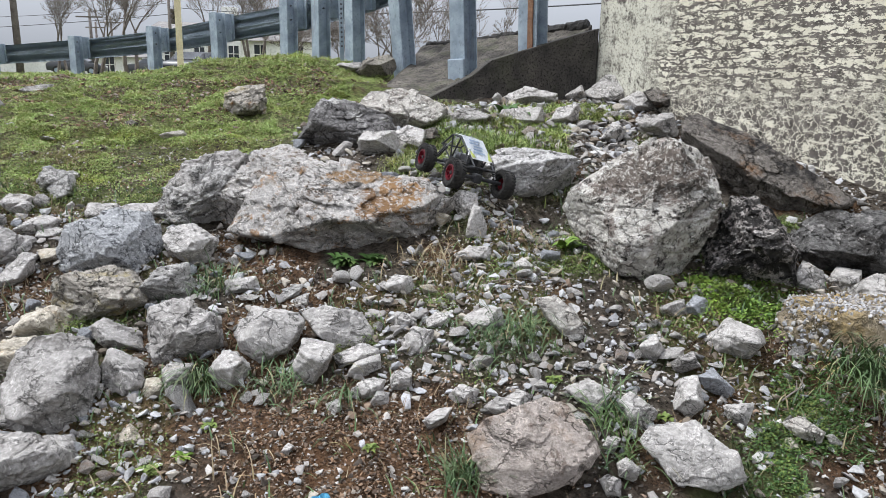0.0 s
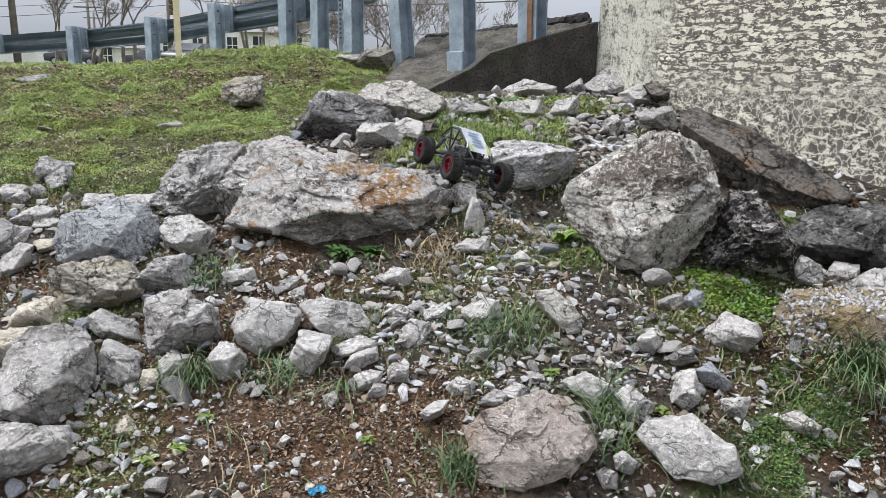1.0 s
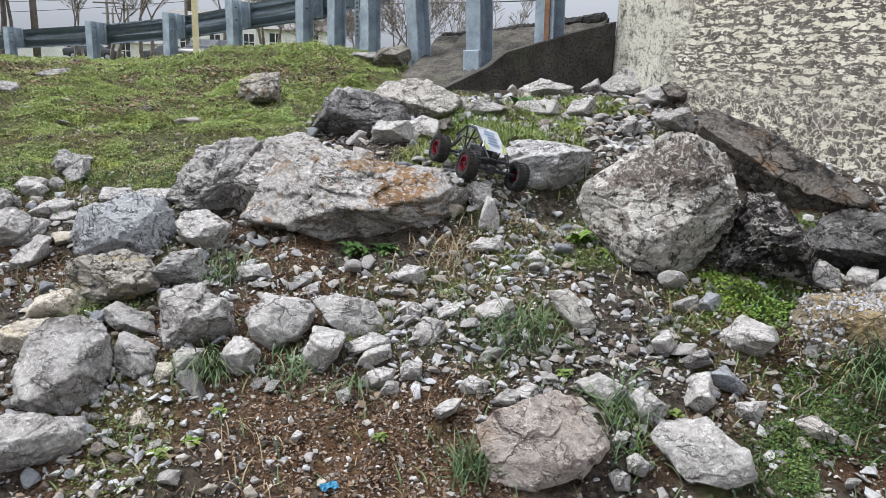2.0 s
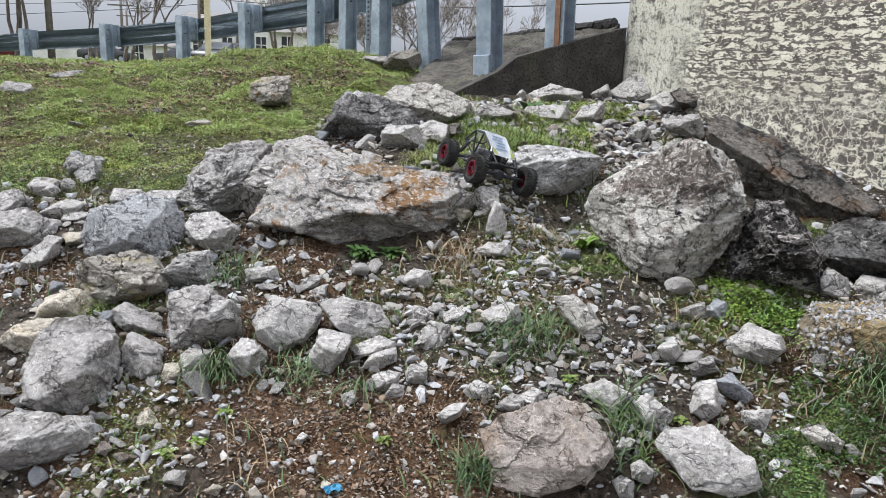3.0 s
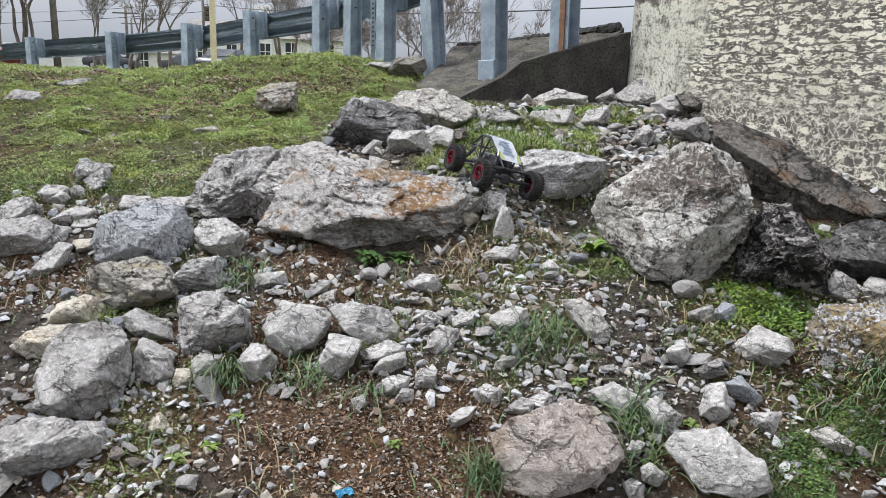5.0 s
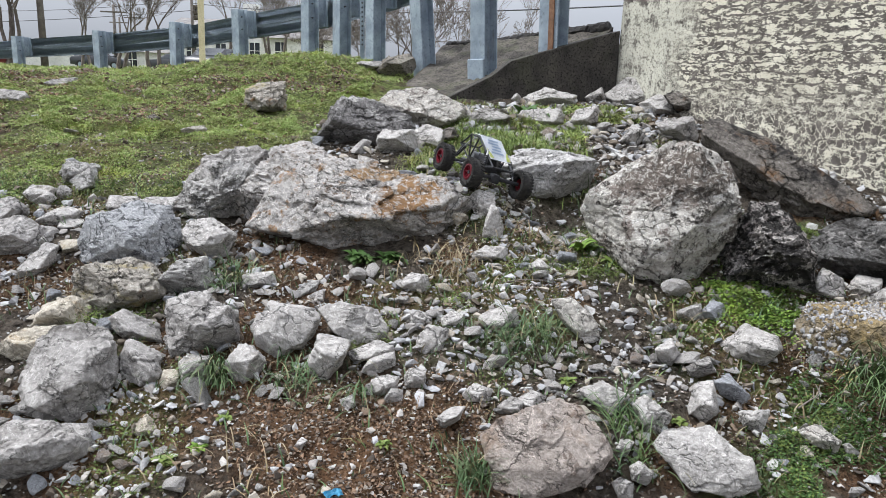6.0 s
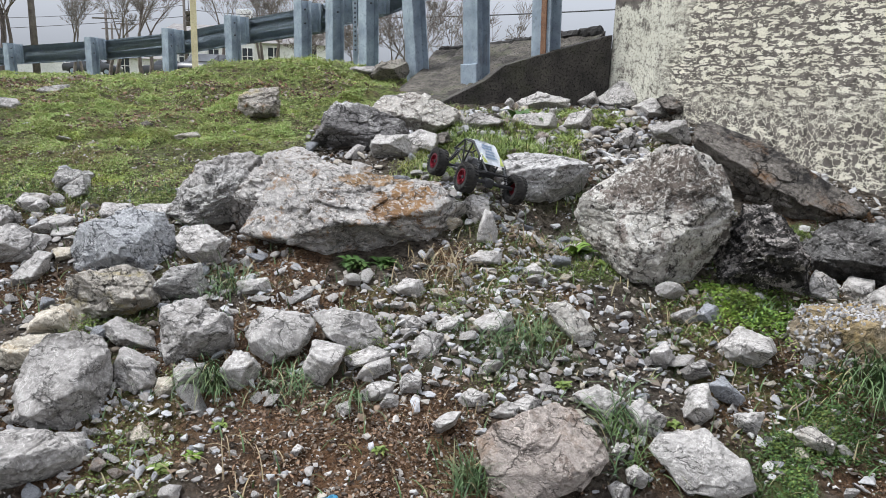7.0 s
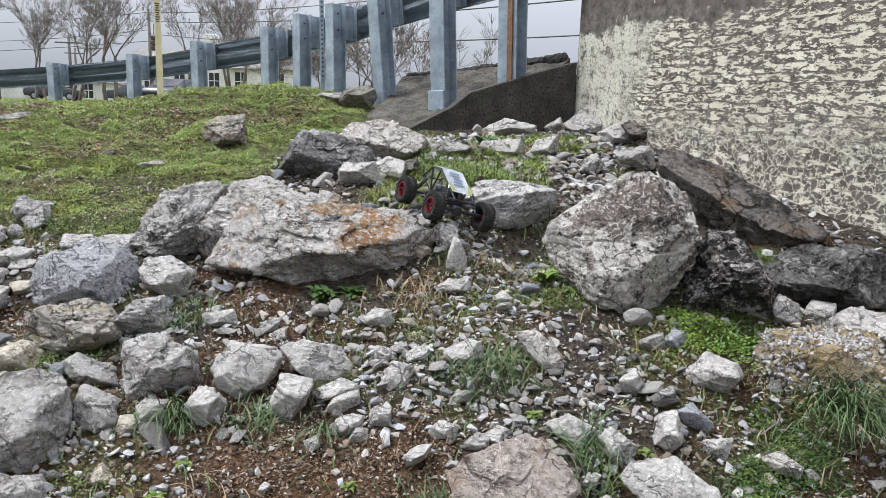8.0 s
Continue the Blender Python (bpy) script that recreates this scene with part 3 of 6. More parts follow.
    step = (0.05 + 0.02 * rough) * bulk + (0.024 + 0.02 * rough) * chips * worn + (0.006 + 0.011 * rough) * fine * (0.4 + 0.6 * worn) + crack * rough
    ridges = rough * (0.012 * (1 - np.abs(fractal(q, 9.0, 4, seed + 3, 0.62))) - 0.008)
    return p + d * ((step + ridges) * size)[:, None], faces


def boulder(name, label, m, front, back, facets, kind, seed, cuts=()):
    material, rough, layers = kind
    rng = np.random.default_rng(seed)
    size = 2 * float(np.mean([d for _, d in facets]))
    verts, faces = chipped(facets, front, back, rng, 7 if size > 0.34 else 6 if size > 0.15 else 5, rough, layers, seed, cuts)
    ob = new(name, mesh_of(name, verts, faces, material, True))
    ob.matrix_world = m
    return tagged(ob, label, "rock")


RUST, CONCRETE = RUSTED, (WORN, 0.5, 0.2)
boulder("boulder", "pale limestone boulder with black lichen patches, standing on edge", pose(0.828, 2.936, 1.020, -9.9, -0.0, -15.8), -0.177, 0.249,
        ((-133, 0.266), (-128, 0.267), (-104, 0.321), (-44, 0.285), (-30, 0.26), (-17, 0.261), (23, 0.317), (40, 0.33), (69, 0.34), (114, 0.264), (125, 0.241), (158, 0.316), (-159, 0.315)), WHITE, 1,
        ((-0.12, -1, 0.42, 0.0, 0.0), (0.85, -0.6, 0.05, 0.24, 0.0), (-0.3, -0.75, -0.6, -0.02, -0.28)))
boulder("boulder", "dark boulder covered in black lichen beside clover", pose(1.265, 2.903, 0.903, -11.6, -0.0, -23.5), 0.192, 0.163,
        ((-101, 0.192), (-72, 0.212), (2, 0.18), (38, 0.147), (46, 0.146), (77, 0.195), (159, 0.155), (162, 0.156), (-153, 0.19)), BLACK, 2)
boulder("boulder", "long brown weathered boulder leaning against the wall", pose(1.559, 3.588, 1.156, -5.8, -0.0, -23.5), 0.202, 0.170,
        ((-131, 0.177), (-127, 0.16), (-115, 0.179), (-74, 0.302), (0, 0.417), (61, 0.105), (69, 0.129), (138, 0.436), (-174, 0.383)), BROWN, 3,
        ((0.25, -0.5, 0.83, 0.0, -0.03), (0.05, -0.8, -0.55, 0.0, -0.02), (0.6, -0.7, 0.1, 0.3, -0.1)))
boulder("boulder", "dull grey boulder at the foot of the wall", pose(1.725, 2.985, 0.901, -10.7, -0.0, -30.0), 0.163, 0.141,
        ((-138, 0.206), (-77, 0.153), (8, 0.233), (61, 0.199), (103, 0.138), (133, 0.17), (-155, 0.214)), SHADY, 4)
boulder("boulder", "large grey boulder with orange rust stains", pose(-0.420, 3.121, 1.016, -9.6, 0.0, 7.7), 0.166, 0.145,
        ((-100, 0.254), (-85, 0.273), (-63, 0.338), (-42, 0.445), (30, 0.408), (41, 0.359), (78, 0.21), (82, 0.224), (122, 0.342), (146, 0.385), (156, 0.412), (-107, 0.286)), RUST, 5,
        ((0.05, -0.62, 0.72, 0.0, -0.04), (0.1, -0.55, -0.8, 0.1, -0.11), (0.75, -0.5, -0.45, 0.3, -0.08), (-0.4, -0.8, 0.3, -0.2, -0.05)))
boulder("boulder", "fissured grey boulder resting against the rust-stained one", pose(-1.105, 3.270, 0.964, -9.6, 0.0, 18.7), 0.155, 0.134,
        ((-99, 0.145), (-92, 0.137), (-64, 0.153), (-31, 0.205), (26, 0.21), (72, 0.186), (119, 0.12), (146, 0.154), (-152, 0.244)), FISSURED, 6)
boulder("boulder", "grey ledge rock half buried in the turf", pose(-1.167, 3.529, 1.044, -7.7, 0.0, 18.3), 0.141, 0.122,
        ((-82, 0.106), (-20, 0.181), (57, 0.191), (102, 0.1), (142, 0.126), (-147, 0.227)), DIM, 7)
boulder("boulder", "grey boulder with a faint rust stain in gravel", pose(0.422, 3.707, 1.056, -7.5, -0.0, -6.5), 0.162, 0.140,
        ((-143, 0.197), (-116, 0.166), (-76, 0.171), (-48, 0.167), (-24, 0.218), (79, 0.148), (112, 0.18), (-172, 0.243)), RUSTLIGHT, 8,
        ((-0.05, -0.35, 0.93, 0.0, 0.08), (-0.15, -0.95, -0.2, 0.0, 0.04), (0.8, -0.6, -0.1, 0.16, 0.0)))
boulder("boulder", "dark veined boulder at the edge of the turf", pose(-0.577, 4.358, 1.257, -3.8, 0.0, 7.5), 0.180, 0.156,
        ((-91, 0.157), (-62, 0.198), (33, 0.234), (73, 0.128), (117, 0.189), (152, 0.225), (-115, 0.209)), VEINED, 9)
boulder("boulder", "flat pale boulder below the concrete apron", pose(-0.290, 4.834, 1.329, -2.6, 0.0, 3.4), 0.164, 0.122,
        ((-110, 0.141), (-91, 0.12), (-68, 0.166), (29, 0.27), (71, 0.133), (93, 0.13), (132, 0.22), (-139, 0.226)), PALE, 10)
boulder("rock", "squared grey rock by a dark boulder", pose(-0.389, 4.143, 1.166, -5.3, 0.0, 5.4), 0.096, 0.081,
        ((-83, 0.072), (17, 0.12), (93, 0.073), (158, 0.11), (-164, 0.111)), CLEAN, 11)
boulder("boulder", "brown boulder half sunk in the turf", pose(-1.366, 4.965, 1.346, -2.3, 0.0, 15.4), 0.137, 0.114,
        ((-95, 0.108), (-80, 0.112), (0, 0.139), (94, 0.109), (120, 0.115), (-178, 0.131)), TAN, 12)
boulder("rock", "upright wedge of pale limestone", pose(0.144, 3.095, 0.912, -11.6, -0.0, -2.7), 0.066, 0.056,
        ((-68, 0.078), (2, 0.046), (21, 0.045), (56, 0.075), (168, 0.038), (-99, 0.086)), CLEAN, 13)
boulder("rock", "small grey rock wedged beside a boulder", pose(0.093, 3.220, 0.984, -10.0, -0.0, -1.7), 0.065, 0.055,
        ((-70, 0.071), (2, 0.061), (79, 0.065), (140, 0.068), (-155, 0.049)), CLEAN, 14)
boulder("rock", "low flat grey rock in weeds", pose(0.126, 2.937, 0.827, -13.8, -0.0, -2.5), 0.046, 0.045,
        ((-79, 0.032), (12, 0.078), (89, 0.036), (123, 0.04), (-123, 0.055)), CLEAN, 15)
boulder("boulder", "blue-grey boulder with white crystal speckles", pose(-1.358, 2.850, 0.857, -12.4, 0.0, 25.5), 0.150, 0.125,
        ((-97, 0.146), (-26, 0.191), (7, 0.195), (83, 0.143), (105, 0.123), (152, 0.17), (-175, 0.192)), CRYSTAL, 16)
boulder("rock", "grey rock behind a speckled boulder", pose(-1.421, 3.206, 0.904, -10.4, 0.0, 23.9), 0.083, 0.070,
        ((-87, 0.043), (15, 0.128), (94, 0.041), (144, 0.096), (-130, 0.086)), CLEAN, 17)
boulder("rock", "angular grey rock beside larger ones", pose(-1.054, 2.899, 0.844, -12.9, 0.0, 20.0), 0.102, 0.082,
        ((-133, 0.073), (-80, 0.096), (-32, 0.1), (53, 0.086), (98, 0.09), (140, 0.105), (-155, 0.081)), CLEAN, 18)
boulder("boulder", "brown-stained boulder with yellow lichen", pose(-1.256, 2.526, 0.735, -16.1, 0.0, 26.4), 0.133, 0.107,
        ((-89, 0.097), (-69, 0.112), (20, 0.143), (72, 0.113), (99, 0.101), (164, 0.152), (-140, 0.136)), TAN, 19)
boulder("rock", "layered grey rock in a heap", pose(-1.055, 2.641, 0.753, -15.7, 0.0, 21.8), 0.085, 0.070,
        ((-90, 0.069), (-36, 0.099), (7, 0.099), (102, 0.063), (131, 0.061), (-127, 0.093)), FISSURED, 20)
boulder("boulder", "angular dark grey rock in a heap", pose(-0.879, 2.313, 0.677, -19.4, 0.0, 20.8), 0.123, 0.096,
        ((-87, 0.102), (-70, 0.106), (4, 0.129), (58, 0.108), (107, 0.12), (169, 0.117), (-169, 0.121)), DIM, 21)
boulder("rock", "grey rock wedged between larger ones", pose(-1.109, 2.327, 0.653, -19.2, 0.0, 25.5), 0.084, 0.069,
        ((-103, 0.053), (18, 0.074), (60, 0.042), (126, 0.086), (-136, 0.053)), DIM, 22)
boulder("rock", "angular grey rock on bare soil", pose(-1.007, 2.124, 0.599, -22.0, 0.0, 25.4), 0.084, 0.066,
        ((-122, 0.063), (-37, 0.077), (2, 0.067), (58, 0.065), (149, 0.074), (-168, 0.062)), DIM, 23)
boulder("boulder", "large smooth grey limestone boulder", pose(-1.200, 2.043, 0.602, -21.8, 0.0, 30.4), 0.156, 0.128,
        ((-126, 0.151), (-82, 0.155), (-28, 0.147), (9, 0.144), (63, 0.163), (94, 0.151), (135, 0.123), (156, 0.116), (-174, 0.142)), DIM, 24,
        ((-0.25, -0.85, 0.4, 0.0, 0.05), (0.75, -0.6, 0.0, 0.08, 0.0), (0.05, -0.75, -0.6, 0.0, -0.06)))
boulder("boulder", "wide flat-lying grey limestone boulder", pose(-1.150, 1.804, 0.478, -26.6, 0.0, 32.5), 0.101, 0.090,
        ((-101, 0.085), (-82, 0.091), (-19, 0.145), (34, 0.099), (52, 0.078), (71, 0.081), (115, 0.123), (-180, 0.142)), DIM, 25,
        ((-0.1, -0.5, 0.85, 0.0, 0.02), (0.05, -0.9, -0.3, 0.0, 0.0), (0.7, -0.65, 0.0, 0.09, 0.0)))
boulder("rock", "wedge of grey limestone lying on a boulder", pose(-1.089, 1.851, 0.483, -26.4, 0.0, 30.5), 0.054, 0.048,
        ((-76, 0.044), (16, 0.063), (80, 0.047), (141, 0.054), (-120, 0.048)), DIM, 26)
boulder("rock", "pale ochre limestone rock", pose(-1.388, 2.375, 0.669, -17.8, 0.0, 30.3), 0.093, 0.076,
        ((-85, 0.06), (10, 0.1), (52, 0.074), (109, 0.057), (142, 0.071), (-106, 0.069)), OCHRE, 27)
boulder("rock", "ochre limestone rock in a heap", pose(-1.421, 2.208, 0.623, -19.4, 0.0, 32.8), 0.071, 0.063,
        ((-72, 0.055), (-17, 0.079), (88, 0.056), (125, 0.055), (-133, 0.068)), OCHRE, 28)
boulder("rock", "pointed pale grey rock above soil", pose(-0.673, 2.152, 0.605, -22.7, 0.0, 17.4), 0.076, 0.059,
        ((-134, 0.065), (-59, 0.055), (-38, 0.055), (33, 0.063), (75, 0.072), (145, 0.06), (-160, 0.061)), CLEAN, 29)
boulder("boulder", "pale grey limestone rock with a flat top", pose(-0.581, 2.299, 0.681, -20.1, 0.0, 14.2), -0.059, 0.079,
        ((-134, 0.1), (-69, 0.077), (-32, 0.086), (32, 0.127), (80, 0.09), (146, 0.102), (-161, 0.105)), CLEAN, 30)
boulder("boulder", "flat pale limestone slab over smaller rocks", pose(-0.358, 2.374, 0.694, -19.6, 0.0, 8.6), -0.038, 0.061,
        ((-121, 0.062), (-78, 0.08), (31, 0.094), (77, 0.063), (104, 0.084), (-145, 0.077)), CLEAN, 31)
boulder("rock", "squared pale grey rock above soil", pose(-0.415, 2.201, 0.628, -22.4, 0.0, 10.7), 0.062, 0.058,
        ((-120, 0.071), (-44, 0.047), (-22, 0.053), (75, 0.075), (162, 0.058), (-162, 0.067)), CLEAN, 32)
boulder("rock", "flat grey rock under a slab", pose(-0.279, 2.277, 0.630, -21.8, 0.0, 7.0), 0.047, 0.042,
        ((-86, 0.033), (-33, 0.062), (70, 0.044), (113, 0.033), (-149, 0.073)), CLEAN, 33)
boulder("rock", "wedge of pale limestone in rubble", pose(-0.249, 2.217, 0.612, -22.8, 0.0, 6.4), 0.041, 0.036,
        ((-63, 0.03), (7, 0.058), (108, 0.025), (144, 0.033), (-97, 0.039)), CLEAN, 34)
boulder("rock", "squared pale rock on gravel", pose(-0.081, 2.329, 0.663, -20.8, 0.0, 2.0), -0.030, 0.040,
        ((-92, 0.051), (-14, 0.05), (80, 0.051), (143, 0.046), (-173, 0.053)), CLEAN, 35)
boulder("stone", "small grey stone on bare soil", pose(-0.126, 2.163, 0.591, -23.9, 0.0, 3.3), 0.038, 0.028,
        ((-87, 0.032), (-5, 0.036), (85, 0.031), (143, 0.033), (-174, 0.034)), CLEAN, 36)
boulder("stone", "small tan stone on bare soil", pose(-0.905, 1.918, 0.498, -26.4, 0.0, 25.3), 0.042, 0.031,
        ((-107, 0.031), (-41, 0.031), (42, 0.03), (126, 0.028), (-171, 0.033)), OCHRE, 37)
boulder("stone", "small cream stone between rocks", pose(-0.903, 2.091, 0.569, -23.3, 0.0, 23.4), 0.038, 0.028,
        ((-89, 0.036), (-4, 0.03), (78, 0.037), (154, 0.028), (-160, 0.028)), OCHRE, 38)
boulder("rock", "grey rock behind grass", pose(-0.834, 2.129, 0.594, -22.7, 0.0, 21.4), 0.054, 0.045,
        ((-84, 0.05), (-9, 0.05), (80, 0.05), (134, 0.055), (-179, 0.046)), DIM, 39)
boulder("rock", "pale grey rock in rubble", pose(0.150, 2.477, 0.698, -19.0, -0.0, -3.5), 0.058, 0.051,
        ((-102, 0.051), (-70, 0.045), (9, 0.078), (100, 0.042), (119, 0.041), (-166, 0.075)), CLEAN, 40)
boulder("rock", "long pale rock with a cream face", pose(0.428, 2.450, 0.718, -18.5, -0.0, -9.9), -0.037, 0.059,
        ((-132, 0.038), (-81, 0.082), (14, 0.073), (51, 0.049), (102, 0.083), (-146, 0.046)), PALE, 41)
boulder("boulder", "flat pinkish-brown slab set in the soil", pose(0.269, 1.829, 0.549, -28.4, -0.0, -8.4), -0.031, 0.086,
        ((-99, 0.142), (-66, 0.122), (-42, 0.143), (41, 0.151), (83, 0.141), (115, 0.12), (129, 0.14), (-162, 0.172)), PINK, 42)
boulder("boulder", "flat pale grey limestone slab", pose(0.721, 1.849, 0.521, -27.4, -0.0, -21.3), -0.047, 0.075,
        ((-87, 0.089), (-52, 0.115), (22, 0.116), (60, 0.086), (106, 0.099), (144, 0.141), (-132, 0.086)), CLEAN, 43)
boulder("rock", "leaning pale grey limestone rock", pose(0.613, 2.035, 0.561, -25.0, -0.0, -16.8), 0.050, 0.045,
        ((-70, 0.058), (-23, 0.053), (60, 0.041), (142, 0.065), (-148, 0.043)), CLEAN, 44)
boulder("rock", "pale grey rock with a flat face", pose(0.473, 2.096, 0.588, -24.1, -0.0, -12.7), -0.030, 0.047,
        ((-110, 0.039), (-35, 0.057), (69, 0.046), (119, 0.052), (-134, 0.046)), CLEAN, 45)
boulder("rock", "smooth pale grey rock in gravel", pose(1.031, 2.382, 0.677, -18.6, -0.0, -23.4), 0.086, 0.071,
        ((-96, 0.062), (-38, 0.075), (36, 0.09), (77, 0.066), (137, 0.072), (-121, 0.076)), CLEAN, 46)
boulder("boulder", "slab of pebbly conglomerate with a brown face", pose(1.436, 2.400, 0.717, -16.6, -0.0, -30.9), 0.125, 0.130,
        ((-88, 0.113), (-83, 0.12), (-23, 0.2), (33, 0.197), (95, 0.13), (106, 0.148), (180, 0.225), (-129, 0.188)), CONGLOMERATE, 47,
        ((0.0, -0.45, 0.9, 0.0, 0.06), (-0.1, -0.95, -0.25, 0.0, 0.03), (-0.6, -0.7, 0.1, -0.12, 0.0)))
boulder("rock", "pale flat rock behind the conglomerate slab", pose(1.722, 2.681, 0.772, -13.7, -0.0, -32.7), 0.094, 0.084,
        ((-86, 0.065), (16, 0.135), (85, 0.077), (122, 0.083), (-114, 0.081)), CLEAN, 48)
boulder("stone", "rounded pale stone by the wall", pose(1.620, 2.810, 0.794, -13.1, -0.0, -30.0), 0.066, 0.049,
        ((-67, 0.042), (3, 0.061), (90, 0.047), (153, 0.049), (-138, 0.058)), CLEAN, 49)
boulder("rock", "pale rock beside a dark boulder", pose(1.473, 2.796, 0.801, -13.3, -0.0, -27.8), 0.067, 0.055,
        ((-69, 0.058), (19, 0.052), (63, 0.049), (164, 0.052), (-160, 0.057)), CLEAN, 50)
boulder("stone", "flat whitish stone in weeds", pose(1.106, 1.998, 0.536, -23.9, -0.0, -29.0), 0.044, 0.039,
        ((-100, 0.023), (-13, 0.056), (68, 0.03), (124, 0.042), (-131, 0.035)), PALE, 51)
boulder("rock", "upright pale stone in gravel", pose(0.785, 2.099, 0.589, -23.2, -0.0, -20.5), 0.048, 0.040,
        ((-39, 0.052), (17, 0.041), (109, 0.065), (174, 0.04), (-114, 0.057)), CLEAN, 52)
boulder("rock", "blue-grey rock in gravel", pose(0.898, 2.176, 0.601, -22.0, -0.0, -22.4), 0.052, 0.041,
        ((-98, 0.034), (-22, 0.058), (53, 0.03), (132, 0.051), (-141, 0.04)), SLATE, 53)
boulder("stone", "flat pale stone in gravel", pose(0.927, 2.051, 0.555, -23.8, -0.0, -24.3), 0.036, 0.032,
        ((-96, 0.03), (-10, 0.034), (106, 0.033), (-151, 0.035)), CLEAN, 54)
boulder("rock", "pale rock heaped at the foot of the wall", pose(1.275, 5.805, 1.474, -0.7, -0.0, -12.4), 0.173, 0.128,
        ((-77, 0.113), (28, 0.138), (73, 0.118), (132, 0.113), (-130, 0.146)), CLEAN, 55)
boulder("rock", "brown rock leaning at the wall", pose(1.596, 5.367, 1.416, -1.4, -0.0, -16.6), 0.131, 0.108,
        ((-106, 0.08), (-17, 0.133), (42, 0.104), (105, 0.104), (-142, 0.092)), BROWN, 56)
boulder("rock", "pale angular rock below the wall", pose(1.420, 5.423, 1.392, -1.6, -0.0, -14.7), 0.114, 0.094,
        ((-95, 0.067), (-58, 0.106), (57, 0.071), (120, 0.088), (-160, 0.135)), CLEAN, 57)
boulder("rock", "grey rock behind a pale boulder", pose(1.333, 4.593, 1.269, -3.4, -0.0, -16.2), 0.118, 0.097,
        ((-73, 0.082), (24, 0.112), (104, 0.08), (-148, 0.104)), DIM, 58)
boulder("rock", "pale flat rock among grass", pose(0.497, 4.880, 1.299, -2.9, -0.0, -5.8), 0.093, 0.078,
        ((-79, 0.061), (19, 0.155), (97, 0.058), (150, 0.128), (-96, 0.064)), CLEAN, 59)
boulder("rock", "pale rock beside the squared one", pose(-0.222, 4.330, 1.192, -4.7, 0.0, 2.9), 0.083, 0.068,
        ((-89, 0.064), (-9, 0.099), (76, 0.064), (122, 0.065), (-145, 0.087)), CLEAN, 60)
boulder("rock", "small layered rock in the turf", pose(-1.846, 3.425, 0.980, -8.3, 0.0, 28.3), 0.067, 0.055,
        ((-72, 0.052), (10, 0.049), (127, 0.039), (-163, 0.054)), FISSURED, 61)
boulder("stone", "small pale stone in the turf", pose(-1.926, 3.229, 0.912, -9.6, 0.0, 30.8), 0.051, 0.042,
        ((-39, 0.035), (46, 0.042), (120, 0.028), (-123, 0.034)), CLEAN, 62)
boulder("rock", "leaning pale grey limestone rock", pose(-1.643, 2.683, 0.777, -13.8, 0.0, 31.5), 0.065, 0.058,
        ((-56, 0.043), (-15, 0.057), (73, 0.075), (133, 0.037), (-136, 0.077)), CLEAN, 63)
boulder("stone", "small tan stone among grey ones", pose(-1.607, 2.836, 0.795, -13.0, 0.0, 29.5), 0.043, 0.032,
        ((-100, 0.033), (1, 0.033), (92, 0.033), (-169, 0.03)), OCHRE, 64)
boulder("boulder", "grey boulder at the turf's edge", pose(-1.843, 2.819, 0.808, -12.4, 0.0, 33.2), 0.086, 0.076,
        ((-92, 0.073), (-68, 0.083), (12, 0.095), (57, 0.062), (142, 0.096), (-162, 0.097)), DIM, 65)
boulder("boulder", "flat grey rock lying in the turf", pose(-3.027, 4.783, 1.284, -2.7, 0.0, 32.3), 0.078, 0.066,
        ((-63, 0.064), (29, 0.107), (88, 0.054), (137, 0.084), (-103, 0.057)), DIM, 66)
boulder("rock", "flat rock sunk in the turf", pose(-3.093, 5.523, 1.382, -1.5, 0.0, 29.3), 0.059, 0.049,
        ((-79, 0.025), (-5, 0.12), (97, 0.025), (114, 0.036), (-115, 0.064)), DIM, 67)
boulder("stone", "angular grey stone on bare soil", pose(-0.003, 2.010, 0.538, -26.7, 0.0, 0.1), 0.047, 0.035,
        ((-56, 0.021), (-25, 0.027), (103, 0.027), (132, 0.025), (-145, 0.043)), CLEAN, 68)
boulder("stone", "flat pale stone on soil", pose(-0.554, 1.832, 0.460, -29.7, 0.0, 16.8), 0.028, 0.020,
        ((-97, 0.016), (-33, 0.026), (72, 0.018), (121, 0.018), (-134, 0.023)), CLEAN, 69)
boulder("stone", "flat grey stone on soil", pose(-0.437, 1.879, 0.486, -28.9, 0.0, 13.1), 0.029, 0.022,
        ((-34, 0.014), (56, 0.025), (134, 0.014), (-134, 0.022)), CLEAN, 70)
boulder("stone", "pale stone beside a slab", pose(0.484, 1.798, 0.455, -30.5, -0.0, -15.1), 0.035, 0.026,
        ((-81, 0.031), (5, 0.029), (73, 0.026), (136, 0.03), (-147, 0.023)), CLEAN, 71)
boulder("stone", "pale angular stone beside grass", pose(0.543, 1.847, 0.476, -29.2, -0.0, -16.4), 0.040, 0.029,
        ((-99, 0.028), (-16, 0.032), (57, 0.027), (129, 0.032), (-163, 0.03)), CLEAN, 72)
boulder("stone", "small pale stone beside grass", pose(0.512, 1.935, 0.507, -27.5, -0.0, -14.8), 0.031, 0.023,
        ((-21, 0.018), (87, 0.024), (159, 0.021), (-119, 0.022)), CLEAN, 73)
boulder("rock", "pale pointed rock below the wing wall", pose(0.211, 5.961, 1.446, -1.0, -0.0, -2.0), 0.079, 0.062,
        ((-68, 0.052), (21, 0.076), (105, 0.056), (163, 0.064), (-123, 0.075)), CLEAN, 74)
